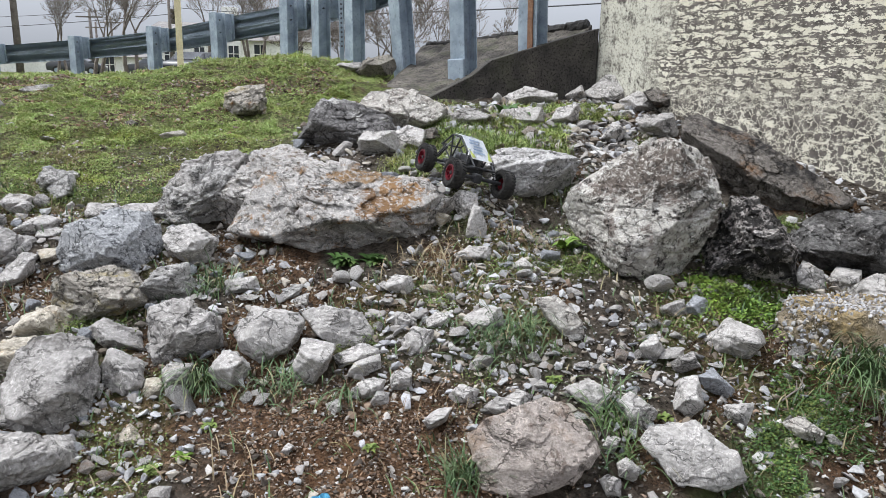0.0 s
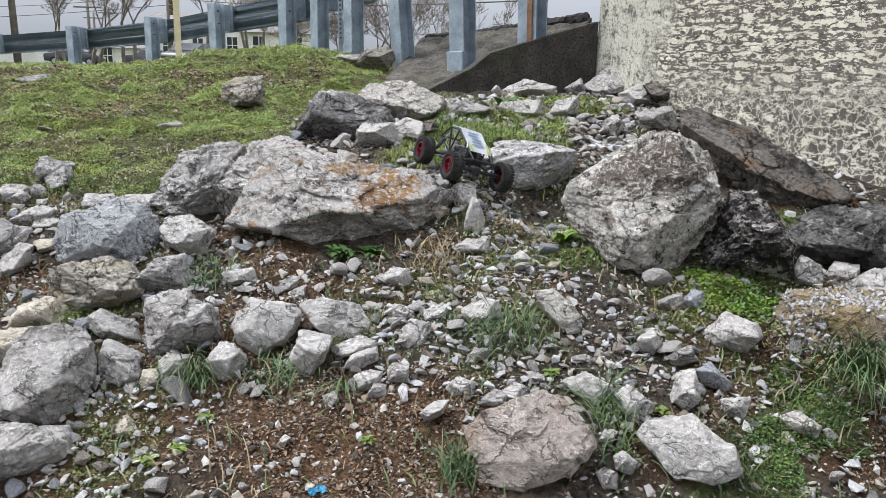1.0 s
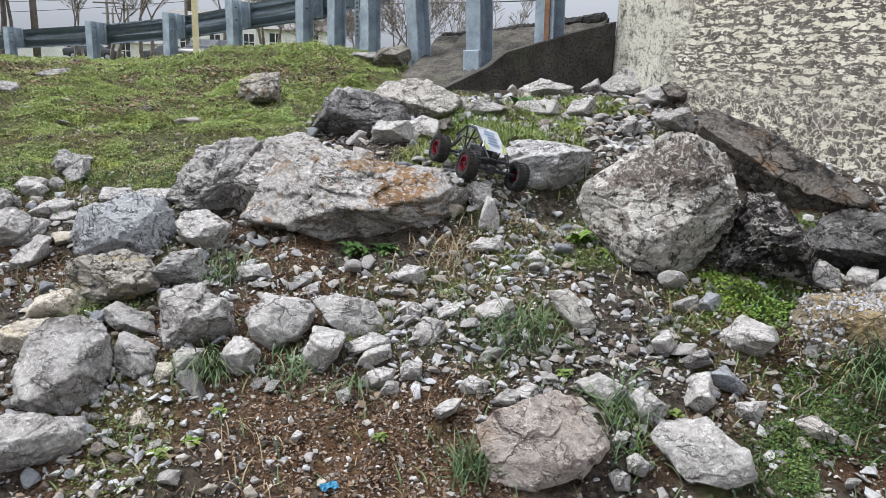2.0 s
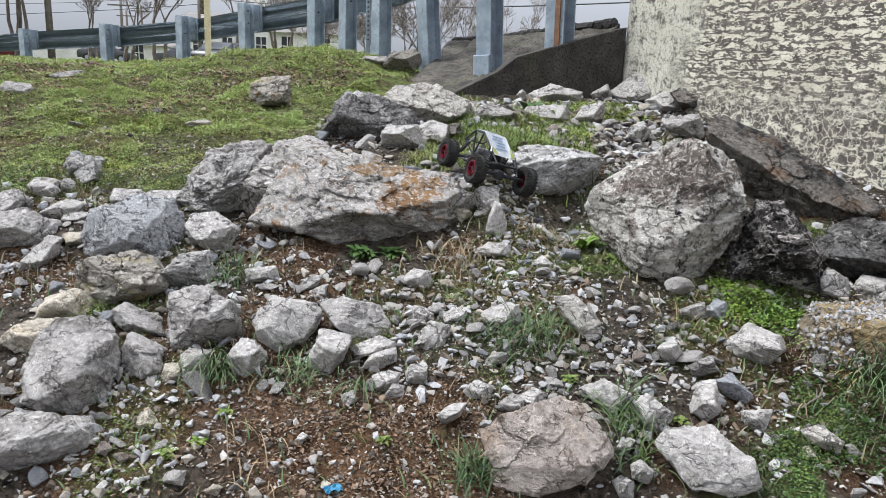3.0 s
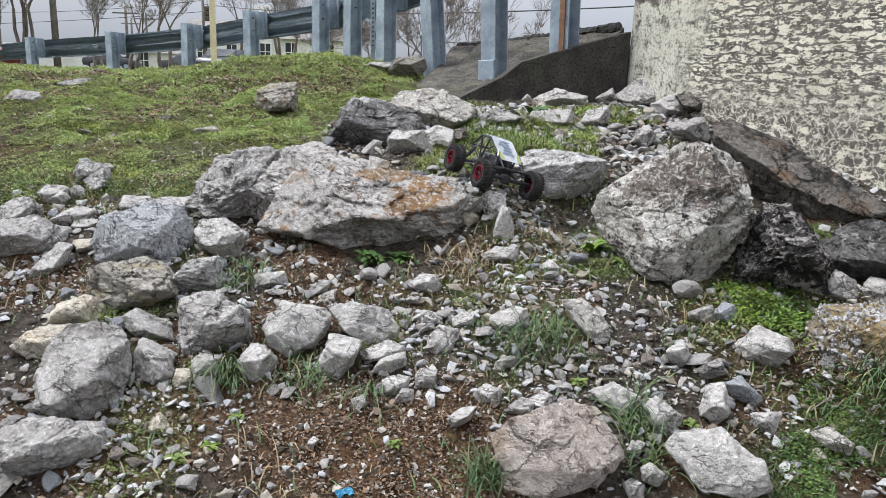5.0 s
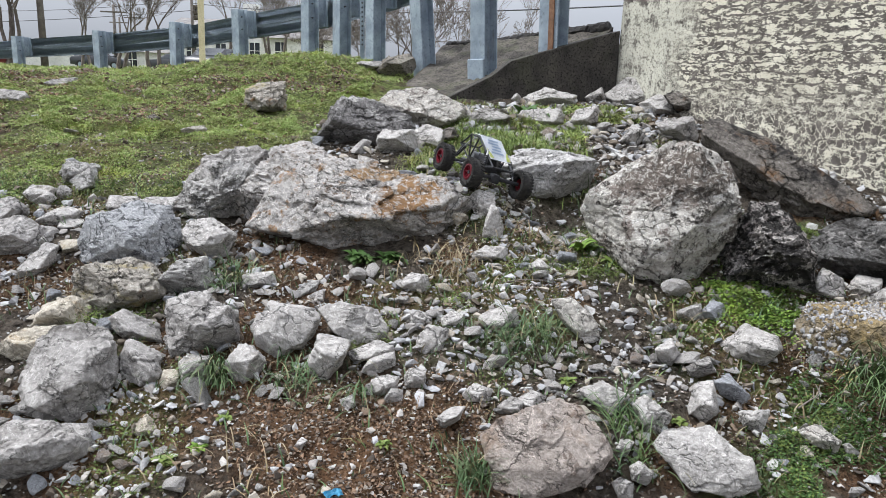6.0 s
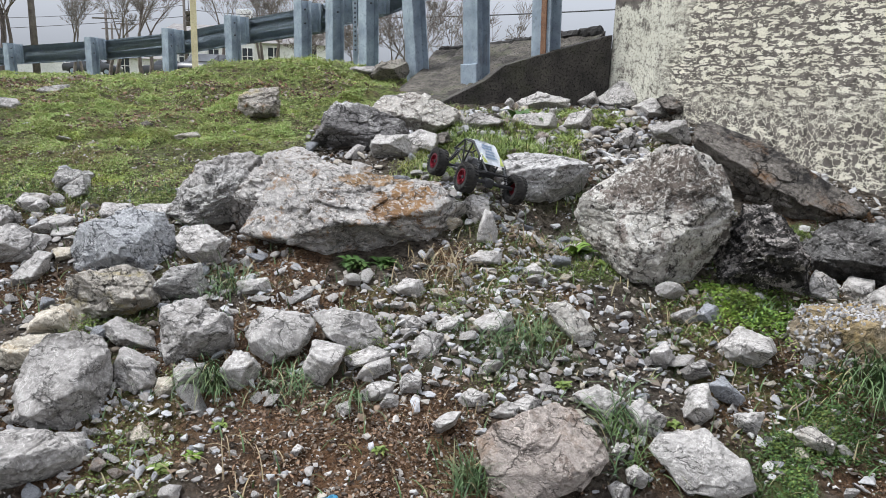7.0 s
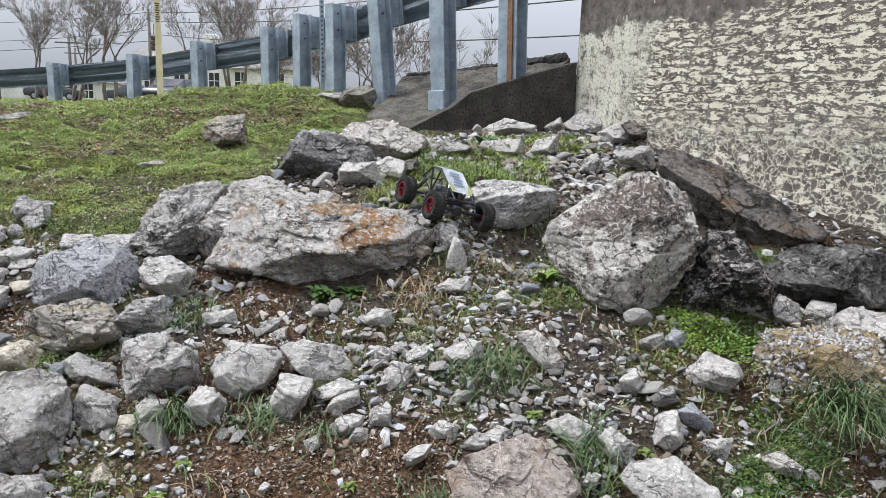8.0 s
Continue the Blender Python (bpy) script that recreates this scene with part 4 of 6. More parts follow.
boulder("rock", "pale flat rock below the wing wall", pose(0.628, 5.593, 1.410, -1.4, -0.0, -6.4), 0.125, 0.103,
        ((-87, 0.07), (-14, 0.194), (80, 0.074), (116, 0.088), (-144, 0.172)), CLEAN, 75)
boulder("rock", "pale angular rock among short grass", pose(0.792, 4.902, 1.314, -2.7, -0.0, -9.2), 0.098, 0.076,
        ((-57, 0.07), (0, 0.093), (108, 0.061), (157, 0.07), (-95, 0.078)), CLEAN, 76)
boulder("rock", "grey rock below the wing wall", pose(1.012, 5.814, 1.432, -1.1, -0.0, -9.9), 0.084, 0.065,
        ((-71, 0.053), (22, 0.073), (124, 0.042), (-141, 0.075)), DIM, 77)
boulder("rock", "flat dark grey rock in rubble", pose(0.150, 4.840, 1.290, -3.1, -0.0, -1.8), 0.091, 0.079,
        ((-83, 0.049), (-36, 0.117), (72, 0.061), (112, 0.062), (-144, 0.127)), DIM, 78)
boulder("rock", "flat dark rock beside a flat pale boulder", pose(-0.138, 4.409, 1.198, -4.6, 0.0, 1.8), 0.068, 0.060,
        ((-76, 0.037), (28, 0.088), (108, 0.031), (-125, 0.068)), BROWN, 79)
boulder("rock", "upright pale grey rock in gravel", pose(1.023, 4.454, 1.230, -4.0, -0.0, -12.9), 0.089, 0.066,
        ((-22, 0.057), (58, 0.066), (148, 0.05), (-111, 0.064)), CLEAN, 80)
boulder("rock", "dark grey rock under a pale boulder", pose(0.868, 2.579, 0.721, -16.9, -0.0, -18.6), 0.047, 0.038,
        ((-70, 0.029), (21, 0.049), (118, 0.025), (-152, 0.05)), DIM, 81)
boulder("rock", "blue-grey rock beside the clover", pose(0.961, 2.581, 0.730, -16.6, -0.0, -20.4), 0.047, 0.038,
        ((-72, 0.043), (11, 0.041), (71, 0.042), (140, 0.038), (-159, 0.042)), SLATE, 82)
boulder("rock", "pale rock in rubble under a boulder", pose(-0.166, 2.669, 0.756, -16.5, 0.0, 3.6), 0.057, 0.047,
        ((-75, 0.044), (17, 0.057), (78, 0.047), (131, 0.047), (-150, 0.057)), CLEAN, 83)
boulder("rock", "flat whitish rock on brown soil", pose(-0.772, 2.671, 0.746, -16.1, 0.0, 16.1), 0.041, 0.037,
        ((-88, 0.03), (11, 0.062), (96, 0.028), (-161, 0.059)), CLEAN, 84)
boulder("rock", "slanting layered grey rock", pose(-0.577, 2.596, 0.733, -17.1, 0.0, 12.5), 0.052, 0.041,
        ((-62, 0.025), (-25, 0.039), (94, 0.041), (128, 0.021), (-121, 0.058)), FISSURED, 85)
boulder("stone", "small pale stone on soil", pose(-0.529, 2.574, 0.715, -17.6, 0.0, 11.6), 0.038, 0.029,
        ((-86, 0.027), (9, 0.033), (114, 0.021), (-158, 0.034)), CLEAN, 86)
boulder("rock", "pale rock in the rubble band", pose(-0.014, 2.467, 0.690, -19.2, 0.0, 0.3), 0.041, 0.034,
        ((-78, 0.031), (-8, 0.042), (76, 0.036), (124, 0.03), (-160, 0.045)), CLEAN, 87)
boulder("rock", "grey rock in the rubble band", pose(-0.137, 2.466, 0.688, -19.2, 0.0, 3.2), 0.040, 0.033,
        ((-90, 0.035), (-13, 0.045), (74, 0.029), (124, 0.04), (-157, 0.038)), CLEAN, 88)
boulder("rock", "pale rock in gravel", pose(0.727, 2.334, 0.655, -20.1, -0.0, -17.3), 0.046, 0.038,
        ((-96, 0.042), (-31, 0.037), (35, 0.038), (134, 0.035), (-163, 0.04)), CLEAN, 89)
boulder("rock", "grey rock in gravel", pose(0.824, 2.272, 0.630, -20.8, -0.0, -19.9), 0.045, 0.037,
        ((-61, 0.028), (34, 0.041), (125, 0.026), (-136, 0.041)), DIM, 90)
boulder("rock", "pale rock above bare soil", pose(-0.219, 2.126, 0.580, -24.4, 0.0, 5.9), 0.039, 0.032,
        ((-82, 0.03), (-12, 0.041), (82, 0.031), (120, 0.033), (-159, 0.039)), CLEAN, 91)
boulder("rock", "small pale rock above bare soil", pose(-0.185, 2.086, 0.560, -25.3, 0.0, 5.1), 0.030, 0.024,
        ((-78, 0.022), (-5, 0.029), (79, 0.027), (149, 0.022), (-144, 0.031)), CLEAN, 92)
boulder("rock", "blue-grey stone on bare soil", pose(-0.323, 2.042, 0.548, -25.9, 0.0, 9.0), 0.029, 0.023,
        ((-57, 0.02), (16, 0.023), (109, 0.021), (-159, 0.021)), CLEAN, 93)
boulder("rock", "pale stone in rubble", pose(0.321, 2.851, 0.798, -14.7, -0.0, -6.4), 0.043, 0.035,
        ((-87, 0.035), (-37, 0.037), (56, 0.037), (124, 0.031), (-162, 0.047)), CLEAN, 94)
boulder("rock", "grey stone above a slab", pose(0.183, 2.067, 0.553, -25.7, -0.0, -5.1), 0.037, 0.030,
        ((-82, 0.028), (-10, 0.039), (68, 0.031), (131, 0.027), (-147, 0.039)), DIM, 95)
boulder("rock", "pale stone above a slab", pose(0.249, 2.093, 0.564, -25.1, -0.0, -6.8), 0.039, 0.032,
        ((-81, 0.03), (-19, 0.039), (76, 0.031), (125, 0.031), (-153, 0.041)), CLEAN, 96)
boulder("rock", "brown-grey stone beside bare soil", pose(0.078, 2.114, 0.570, -24.9, -0.0, -2.1), 0.040, 0.033,
        ((-83, 0.027), (-11, 0.048), (77, 0.029), (130, 0.032), (-132, 0.04)), CLEAN, 97)
boulder("boulder", "pale rock among turf and rubble", pose(-1.758, 2.876, 0.811, -12.4, 0.0, 31.4), 0.056, 0.047,
        ((-57, 0.039), (11, 0.064), (101, 0.033), (149, 0.048), (-109, 0.046)), CLEAN, 98)
boulder("rock", "flat pale rock at the turf's edge", pose(-1.687, 3.021, 0.845, -11.5, 0.0, 29.2), 0.045, 0.037,
        ((-79, 0.03), (7, 0.062), (83, 0.029), (149, 0.054), (-112, 0.031)), CLEAN, 99)
boulder("boulder", "rounded lump of old concrete at the apron's edge", pose(-0.691, 7.085, 1.604, 0.4, 0.0, 5.6), 0.140, 0.138,
        ((-91, 0.123), (-37, 0.161), (36, 0.192), (100, 0.112), (133, 0.126), (-130, 0.177)), CONCRETE, 100)
boulder("rock", "flat grey rock in the turf by the apron", pose(-0.934, 7.014, 1.612, 0.5, 0.0, 7.6), 0.088, 0.072,
        ((-80, 0.042), (41, 0.121), (94, 0.039), (120, 0.075), (-107, 0.059)), DIM, 101)
boulder("boulder", "fissured hump of the rust-stained boulder mass", pose(-0.840, 3.272, 1.012, -9.0, 0.0, 14.4), 0.183, 0.158,
        ((-129, 0.222), (-100, 0.204), (-55, 0.178), (-15, 0.209), (57, 0.256), (115, 0.161), (136, 0.154), (-167, 0.222)), HUMP, 102,
        ((-0.1, -0.6, 0.75, 0.0, 0.0), (0.1, -0.7, -0.7, 0.0, -0.08), (-0.7, -0.6, 0.2, -0.13, 0.0)))


# low rocks along the turf's edge: label, x, y, width, height, kind
EDGE_ROCKS = (
    ("layered grey rock at the turf's edge", -1.901, 3.488, 0.158, 0.133, FISSURED),
    ("flat pale rock in thin turf", -1.965, 3.269, 0.140, 0.091, CLEAN),
    ("small upright grey rock in thin turf", -1.880, 3.306, 0.067, 0.079, DIM),
    ("dull grey rock sunk in turf and rubble", -2.014, 3.063, 0.205, 0.106, DIM),
    ("broad flat grey rock with a dark underside", -1.847, 2.807, 0.325, 0.179, DIM),
    ("flat grey rock among rubble", -1.762, 3.054, 0.198, 0.068, CLEAN),
    ("small brown flat stone in the turf", -1.949, 4.474, 0.100, 0.062, BROWN),
    ("tan flat stone sunk in the turf", -1.620, 4.301, 0.167, 0.044, TAN),
    ("pale angular rock at the turf's edge", -1.540, 3.188, 0.170, 0.096, CLEAN),
    ("flat layered rock in thin turf", -1.900, 3.622, 0.097, 0.045, FISSURED),
)
for k, (label, x, y, wide, tall, kind) in enumerate(EDGE_ROCKS):
    rng = np.random.default_rng(700 + k)
    turns = np.sort(np.arange(-160, 180, 52) + rng.uniform(-16, 16, 7))
    outline = tuple((float(a), float(math.hypot(wide / 2 * math.cos(radians(a)), tall / 2 * math.sin(radians(a))) * rng.uniform(0.85, 1.12))) for a in turns)
    z = float(bank(np.array([x]), np.array([y]))[0])
    boulder("rock", label, pose(x, y, z + 0.3 * tall, -10, 0, math.degrees(math.atan2(-x, y))), 0.4 * wide, 0.4 * wide, outline, kind, 300 + k)


# ---------------------------------------------------------------- loose stones
BIG = [(o.matrix_world.translation.copy(), max(o.dimensions) * 0.5) for o in scene.objects if o.type == "MESH" and o.get("category") == "rock"]


def clear_of_rocks(x, y, share):
    ok = np.ones(len(x), bool)
    for c, r in BIG:
        ok &= (x - c.x) ** 2 + (y - c.y) ** 2 > (share * r) ** 2
    return ok


def off_works(x, y):
    """Keeps clear of the wall, the wing wall and the apron."""
    side = (x - 1.2) * 2.3 + (y - 6.02) * 1.1
    return (side < -0.15) & ~((y > 5.45) & (x > -0.8) & (x < 0.36)) & (y < 5.82)


def rubble(x, y):
    """How thickly stones lie: bands between the boulders, few on turf and bare soil."""
    p = np.stack([x, y, np.zeros_like(x)], 1)
    bare = np.exp(-(((x + 0.22) / 0.4) ** 2 + ((y - 1.88) / 0.25) ** 2) ** 2)
    heaps = sum(a * np.exp(-(((x - cx) / rx) ** 2 + ((y - cy) / ry) ** 2)) for cx, cy, rx, ry, a in (
        (-0.12, 2.32, 0.28, 0.16, 2.2), (0.16, 2.55, 0.25, 0.18, 2.0), (0.62, 2.28, 0.3, 0.25, 1.6), (0.2, 2.12, 0.16, 0.1, 2.2), (0.35, 3.05, 0.22, 0.35, 1.6), (0.38, 3.32, 0.2, 0.18, 2.2), (0.1, 3.3, 0.14, 0.14, 1.8),
        (0.8, 5.0, 0.6, 0.6, 0.9), (0.1, 4.8, 0.45, 0.25, 1.0), (-1.75, 2.95, 0.35, 0.35, 1.2), (-0.6, 2.6, 0.4, 0.15, 0.9), (0.05, 3.6, 0.22, 0.25, 1.5), (-1.15, 2.0, 0.4, 0.45, 1.3), (-1.0, 2.75, 0.5, 0.3, 1.0), (-0.1, 5.2, 0.5, 0.25, 1.4), (1.0, 4.2, 0.3, 0.6, 1.2), (0.9, 3.9, 0.3, 0.5, 1.0)))
    turf = (1 - swell(x - (-1.35 + 0.42 * (y - 3.2)), -0.2, 0.2)) * swell(y, 3.0, 3.5)
    return np.clip((0.65 + heaps) * (0.7 + 0.5 * grain(p, 4.0, 77)) * (1 - 0.93 * bare) * (1 - 0.993 * turf) * (1 - 0.3 * swell(x, 1.2, 1.9) * (1 - swell(y, 2.6, 3))), 0, 3)


def scatter(count, rng, density, x0, x1, y0, y1, peak=2.5):
    got = []
    while sum(len(g) for g in got) < count:
        x, y = rng.uniform(x0, x1, 20000), rng.uniform(y0, y1, 20000)
        keep = (rng.uniform(0, peak, 20000) < density(x, y)) & (off_works(x, y) | ((x < -0.85 + 0.18 * (y - 5)) & (y > 5))) & (np.abs(x) < 0.72 * y + 0.25)
        got.append(np.stack([x, y], 1)[keep])
    return np.concatenate(got)[:count]


def stone_shape(rng, corners):
    """An angular fragment: the hull of a few corners."""
    bm = bmesh.new()
    for _ in range(corners):
        d = rng.normal(size=3)
        bm.verts.new(d / np.linalg.norm(d) * rng.uniform(0.4, 0.58))
    out = bmesh.ops.convex_hull(bm, input=bm.verts)
    bmesh.ops.delete(bm, geom=[v for v in bm.verts if not v.link_faces], context="VERTS")
    bm.verts.index_update()
    v = np.array([q.co[:] for q in bm.verts])
    f = np.array([[q.index for q in face.verts] for face in bm.faces])
    bm.free()
    return v, f


def worn_shape(rng, corners, level, seed):
    """The same fragment with broken, slightly blunted edges and an uneven skin."""
    v, f = stone_shape(rng, corners)
    n = np.cross(v[f[:, 1]] - v[f[:, 0]], v[f[:, 2]] - v[f[:, 0]])
    n /= np.linalg.norm(n, axis=1, keepdims=True)
    off = np.sum(n * v[f[:, 0]], 1)
    n, off = n * np.sign(off)[:, None], np.maximum(np.abs(off), 0.08)
    d, faces = SPHERES[level]
    pull = d @ (n / off[:, None]).T
    for k in range(len(off)):
        pull[:, k] *= 1 + 0.05 * grain(d, 2.2, seed + k)
    pull = np.maximum(pull, 0)
    p = d / np.maximum(np.sum(pull ** 160, 1) ** (1 / 160), 1.7)[:, None]
    chips, _ = flakes(p, 3.2, seed + 9, np.array((0.2, 0.1, 1.0)), 1.6)
    return p * (1 + 0.05 * chips + 0.02 * fractal(p, 6.0, 3, seed))[:, None], faces


rng = np.random.default_rng(11)
SHAPES = []
for k in range(20):
    kind = OCHRE if k == 7 else PINK if k in (9, 16) else (CLEAN, DIM, FISSURED, CLEAN, SLATE)[k % 5]
    v, f = worn_shape(rng, 9, 3, 300 + 40 * k)
    SHAPES.append(mesh_of("stone", v, f, kind[0]))
spots = scatter(3600, rng, rubble, -2.6, 2.4, 1.55, 5.6)
spots = spots[clear_of_rocks(spots[:, 0], spots[:, 1], 0.72)]
taken, sizes = [], []
for x, y in spots:
    r = 0.018 * math.exp(0.5 * rng.normal()) * (1 + 0.22 * max(0, y - 2.5))
    r = min(max(r, 0.014), 0.062)
    if all((x - a) ** 2 + (y - b) ** 2 > (0.75 * (r + c)) ** 2 for a, b, c in taken):
        taken.append((x, y, r))
taken = sorted(taken, key=lambda q: -q[2] / q[1])[:760]
THINGS = taken[:300]
levels = bumps(np.array([q[0] for q in taken]), np.array([q[1] for q in taken]))
REST = []
for k, ((x, y, r), z) in enumerate(zip(taken, levels)):
    squash = Matrix.Diagonal((2 * r * rng.uniform(0.85, 1.35), 2 * r * rng.uniform(0.8, 1.1), 2 * r * rng.uniform(0.4, 0.85), 1))
    m = pose(x, y, z + 0.42 * r, rng.uniform(-25, 25), rng.uniform(-25, 25), rng.uniform(0, 360)) @ squash
    if k < 300:
        ob = new("loose_stone", SHAPES[int(rng.integers(20))])
        ob.matrix_world = m
        tagged(ob, "loose angular limestone fragment lying on the bank", "stone", "loose stones on the bank")
    else:
        REST.append(m)


def strewn(name, mats, level, material, label, category, seed):
    """Many small stones in one mesh."""
    r = np.random.default_rng(seed)
    forms = [worn_shape(r, 12, 3, seed + 40 * k) if level == 14 else stone_shape(r, level) for k in range(14)]
    verts, faces, base = [], [], 0
    for m in mats:
        v, f = forms[int(r.integers(14))]
        m = np.array(m)
        verts.append(v @ m[:3, :3].T + m[:3, 3])
        faces.append(f + base)
        base += len(v)
    ob = new(name, mesh_of(name, np.concatenate(verts), np.concatenate(faces), material))
    return tagged(ob, label, category, kind="stuff")


def gravel_material(name, tones):
    mat, tree, bsdf = shader(name, 0.9, spec=0.25)
    geo = tree.nodes.new("ShaderNodeNewGeometry")
    ramp = tree.nodes.new("ShaderNodeValToRGB")
    ramp.color_ramp.interpolation = "CONSTANT"
    for k, tone in enumerate(tones):
        e = ramp.color_ramp.elements[k] if k < 2 else ramp.color_ramp.elements.new(1.0)
        e.position, e.color = k / len(tones), (*tone, 1)
    tree.links.new(geo.outputs["Random Per Island"], ramp.inputs["Fac"])
    vec = place_of(tree, False)
    col = blend(tree, cloudy(tree, vec, 120.0, 5.0, 0.65), ramp.outputs["Color"], (0.12, 0.1, 0.085))
    tree.links.new(blend(tree, 0.45, ramp.outputs["Color"], col), bsdf.inputs["Base Color"])
    relief(tree, bsdf, cloudy(tree, vec, 150.0, 6.0, 0.7, 0.2, 0.8), 0.5, 0.004)
    return mat


GRAVEL = gravel_material("mixed_gravel", ((0.42, 0.42, 0.415), (0.3, 0.3, 0.305), (0.46, 0.45, 0.43), (0.22, 0.21, 0.2), (0.4, 0.36, 0.3), (0.16, 0.13, 0.1), (0.42, 0.42, 0.43), (0.3, 0.28, 0.26)))
DIRTY = gravel_material("dirty_grit", ((0.38, 0.35, 0.31), (0.1, 0.075, 0.055), (0.5, 0.47, 0.43), (0.04, 0.03, 0.022), (0.24, 0.17, 0.12), (0.07, 0.055, 0.042), (0.46, 0.44, 0.41)))
strewn("rubble_stones", REST, 14, GRAVEL, "angular grey rubble stones between the rocks", "rubble", 500)


def strew_rows(count, lo, hi, density, seed, x0, x1, y0, y1, share, sink):
    r = np.random.default_rng(seed)
    spots = scatter(count, r, density, x0, x1, y0, y1)
    spots = spots[clear_of_rocks(spots[:, 0], spots[:, 1], share)]
    zs = bumps(spots[:, 0], spots[:, 1])
    out = []
    for (x, y), z in zip(spots, zs):
        s = lo * (hi / lo) ** (r.uniform() ** 2.4) * (1 + 0.2 * max(0, y - 2.5))
        out.append(pose(x, y, z + sink * s, r.uniform(-40, 40), r.uniform(-40, 40), r.uniform(0, 360)) @ Matrix.Diagonal((s * r.uniform(0.9, 1.5), s * r.uniform(0.6, 1), s * r.uniform(0.35, 0.75), 1)))
    return out


strewn("gravel", strew_rows(9500, 0.011, 0.055, rubble, 21, -2.8, 2.5, 1.5, 5.8, 0.6, 0.18), 11, GRAVEL, "grey limestone gravel scattered over the bank", "gravel", 600)
strewn("grit", strew_rows(26000, 0.007, 0.02, lambda x, y: 0.5 + 0.5 * rubble(x, y) - 0.6 * swell(lawn_share(x, y), 0.5, 1) * swell(y, 3, 3.5), 22, -2.4, 2.2, 1.4, 4.6, 0.55, 0.15),
       8, DIRTY, "fine grit and stone chips on the soil", "grit", 700)

CRUMB = gravel_material("soil_crumbs", ((0.13, 0.08, 0.05), (0.22, 0.135, 0.08), (0.07, 0.045, 0.03), (0.28, 0.165, 0.095), (0.16, 0.11, 0.075), (0.3, 0.26, 0.21)))
strewn("soil_crumbs", strew_rows(16000, 0.006, 0.02, lambda x, y: soil_share(x, y) + 0.1, 23, -2.0, 2.0, 1.45, 3.4, 0.5, 0.1), 7, CRUMB, "crumbly brown soil clods", "soil", 900)

strewn("clods", strew_rows(9000, 0.006, 0.019, lambda x, y: np.exp(-((((x + 0.2) / 0.5) ** 2 + ((y - 1.88) / 0.33) ** 2) ** 2)) * 2.4, 24, -0.9, 0.5, 1.45, 2.35, 0.5, 0.12), 7, CRUMB, "clods and crumbs of bare orange-brown soil", "soil", 950)

strewn("soil_chips", strew_rows(2600, 0.014, 0.04, lambda x, y: soil_share(x, y) + 0.25, 25, -2.0, 2.0, 1.45, 3.3, 0.6, 0.2), 9, DIRTY, "flat stone chips lying on the soil", "stone chips", 975)

strewn("turf_litter", strew_rows(9000, 0.007, 0.026, lambda x, y: swell(fractal(np.stack([x, y, np.zeros_like(x)], 1), 1.9, 4, 97), 0.1, -0.5) * 1.2 + 0.12, 26, -4.2, -0.5, 3.1, 7.0, 0.7, 0.2), 8, CRUMB, "stone chips and dead leaf litter in gaps of the turf", "litter", 990)

# pebbles standing out of the conglomerate slab
cong = next(o for o in scene.objects if o.name.startswith("boulder") and o.data.materials[0].name == "conglomerate")
r = np.random.default_rng(5)
pebbles = []
for k in r.permutation(len(cong.data.vertices))[:2600]:
    v = cong.data.vertices[int(k)]
    if grain(np.array([v.co[:]]), 7.0, 3)[0] > 0.12 - 1.0 * (v.co.x < -0.06) - 0.5 * (v.normal.z > 0.5) and v.normal.y < 0.3:
        s = r.uniform(0.008, 0.025)
        pebbles.append(cong.matrix_world @ Matrix.Translation(v.co) @ pose(0, 0, 0, *r.uniform(0, 360, 3)) @ Matrix.Diagonal((s, s * 0.8, s * 0.6, 1)))
form = strewn("pebble_crust", pebbles, 16, GRAVEL, "", "", 800)
form.parent, form.matrix_parent_inverse = cong, cong.matrix_world.inverted()
form["label"] = "grey pebbles set in the slab's crust"


# ---------------------------------------------------------------- plants
def leaf_material(name, lo, hi, dry=None, share=0.0):
    mat, tree, bsdf = shader(name, 0.6, spec=0.3)
    geo = tree.nodes.new("ShaderNodeNewGeometry")
    col = blend(tree, geo.outputs["Random Per Island"], lo, hi)
    if dry:
        col = blend(tree, calc(tree, "GREATER_THAN", geo.outputs["Random Per Island"], 1 - share), col, dry)
    vec = place_of(tree, False)
    col = blend(tree, calc(tree, "MULTIPLY", cloudy(tree, vec, 1.8, 5.0, 0.6, 0.35, 0.65), 0.5), col, (lo[0] * 0.9, lo[1] * 0.6, lo[2] * 0.7))
    col = blend(tree, calc(tree, "MULTIPLY", cloudy(tree, vec, 7.0, 7.0, 0.7, 0.5, 0.62), 0.5), col, (hi[0] * 0.55, hi[1] * 0.38, hi[2] * 0.4))
    col = blend(tree, calc(tree, "MULTIPLY", cloudy(tree, vec, 4.3, 4.0, 0.6, 0.55, 0.68), 0.35), col, (hi[0] * 1.25, hi[1] * 1.12, hi[2] * 0.5))
    tree.links.new(col, bsdf.inputs["Base Color"])
    bsdf.inputs["Subsurface Weight"].default_value = 0.0
    return mat


TURF_LEAF = leaf_material("turf_leaf", (0.19, 0.28, 0.075), (0.37, 0.46, 0.15), (0.38, 0.31, 0.17), 0.12)
WEED_LEAF = leaf_material("weed_leaf", (0.06, 0.1, 0.02), (0.2, 0.27, 0.065))
CLOVER_LEAF = leaf_material("clover_leaf", (0.05, 0.12, 0.018), (0.2, 0.31, 0.045))
DARK_LEAF = leaf_material("dark_leaf", (0.025, 0.06, 0.014), (0.07, 0.14, 0.03))
BLADE = leaf_material("grass_blade", (0.045, 0.09, 0.035), (0.14, 0.215, 0.09), (0.33, 0.28, 0.16), 0.1)
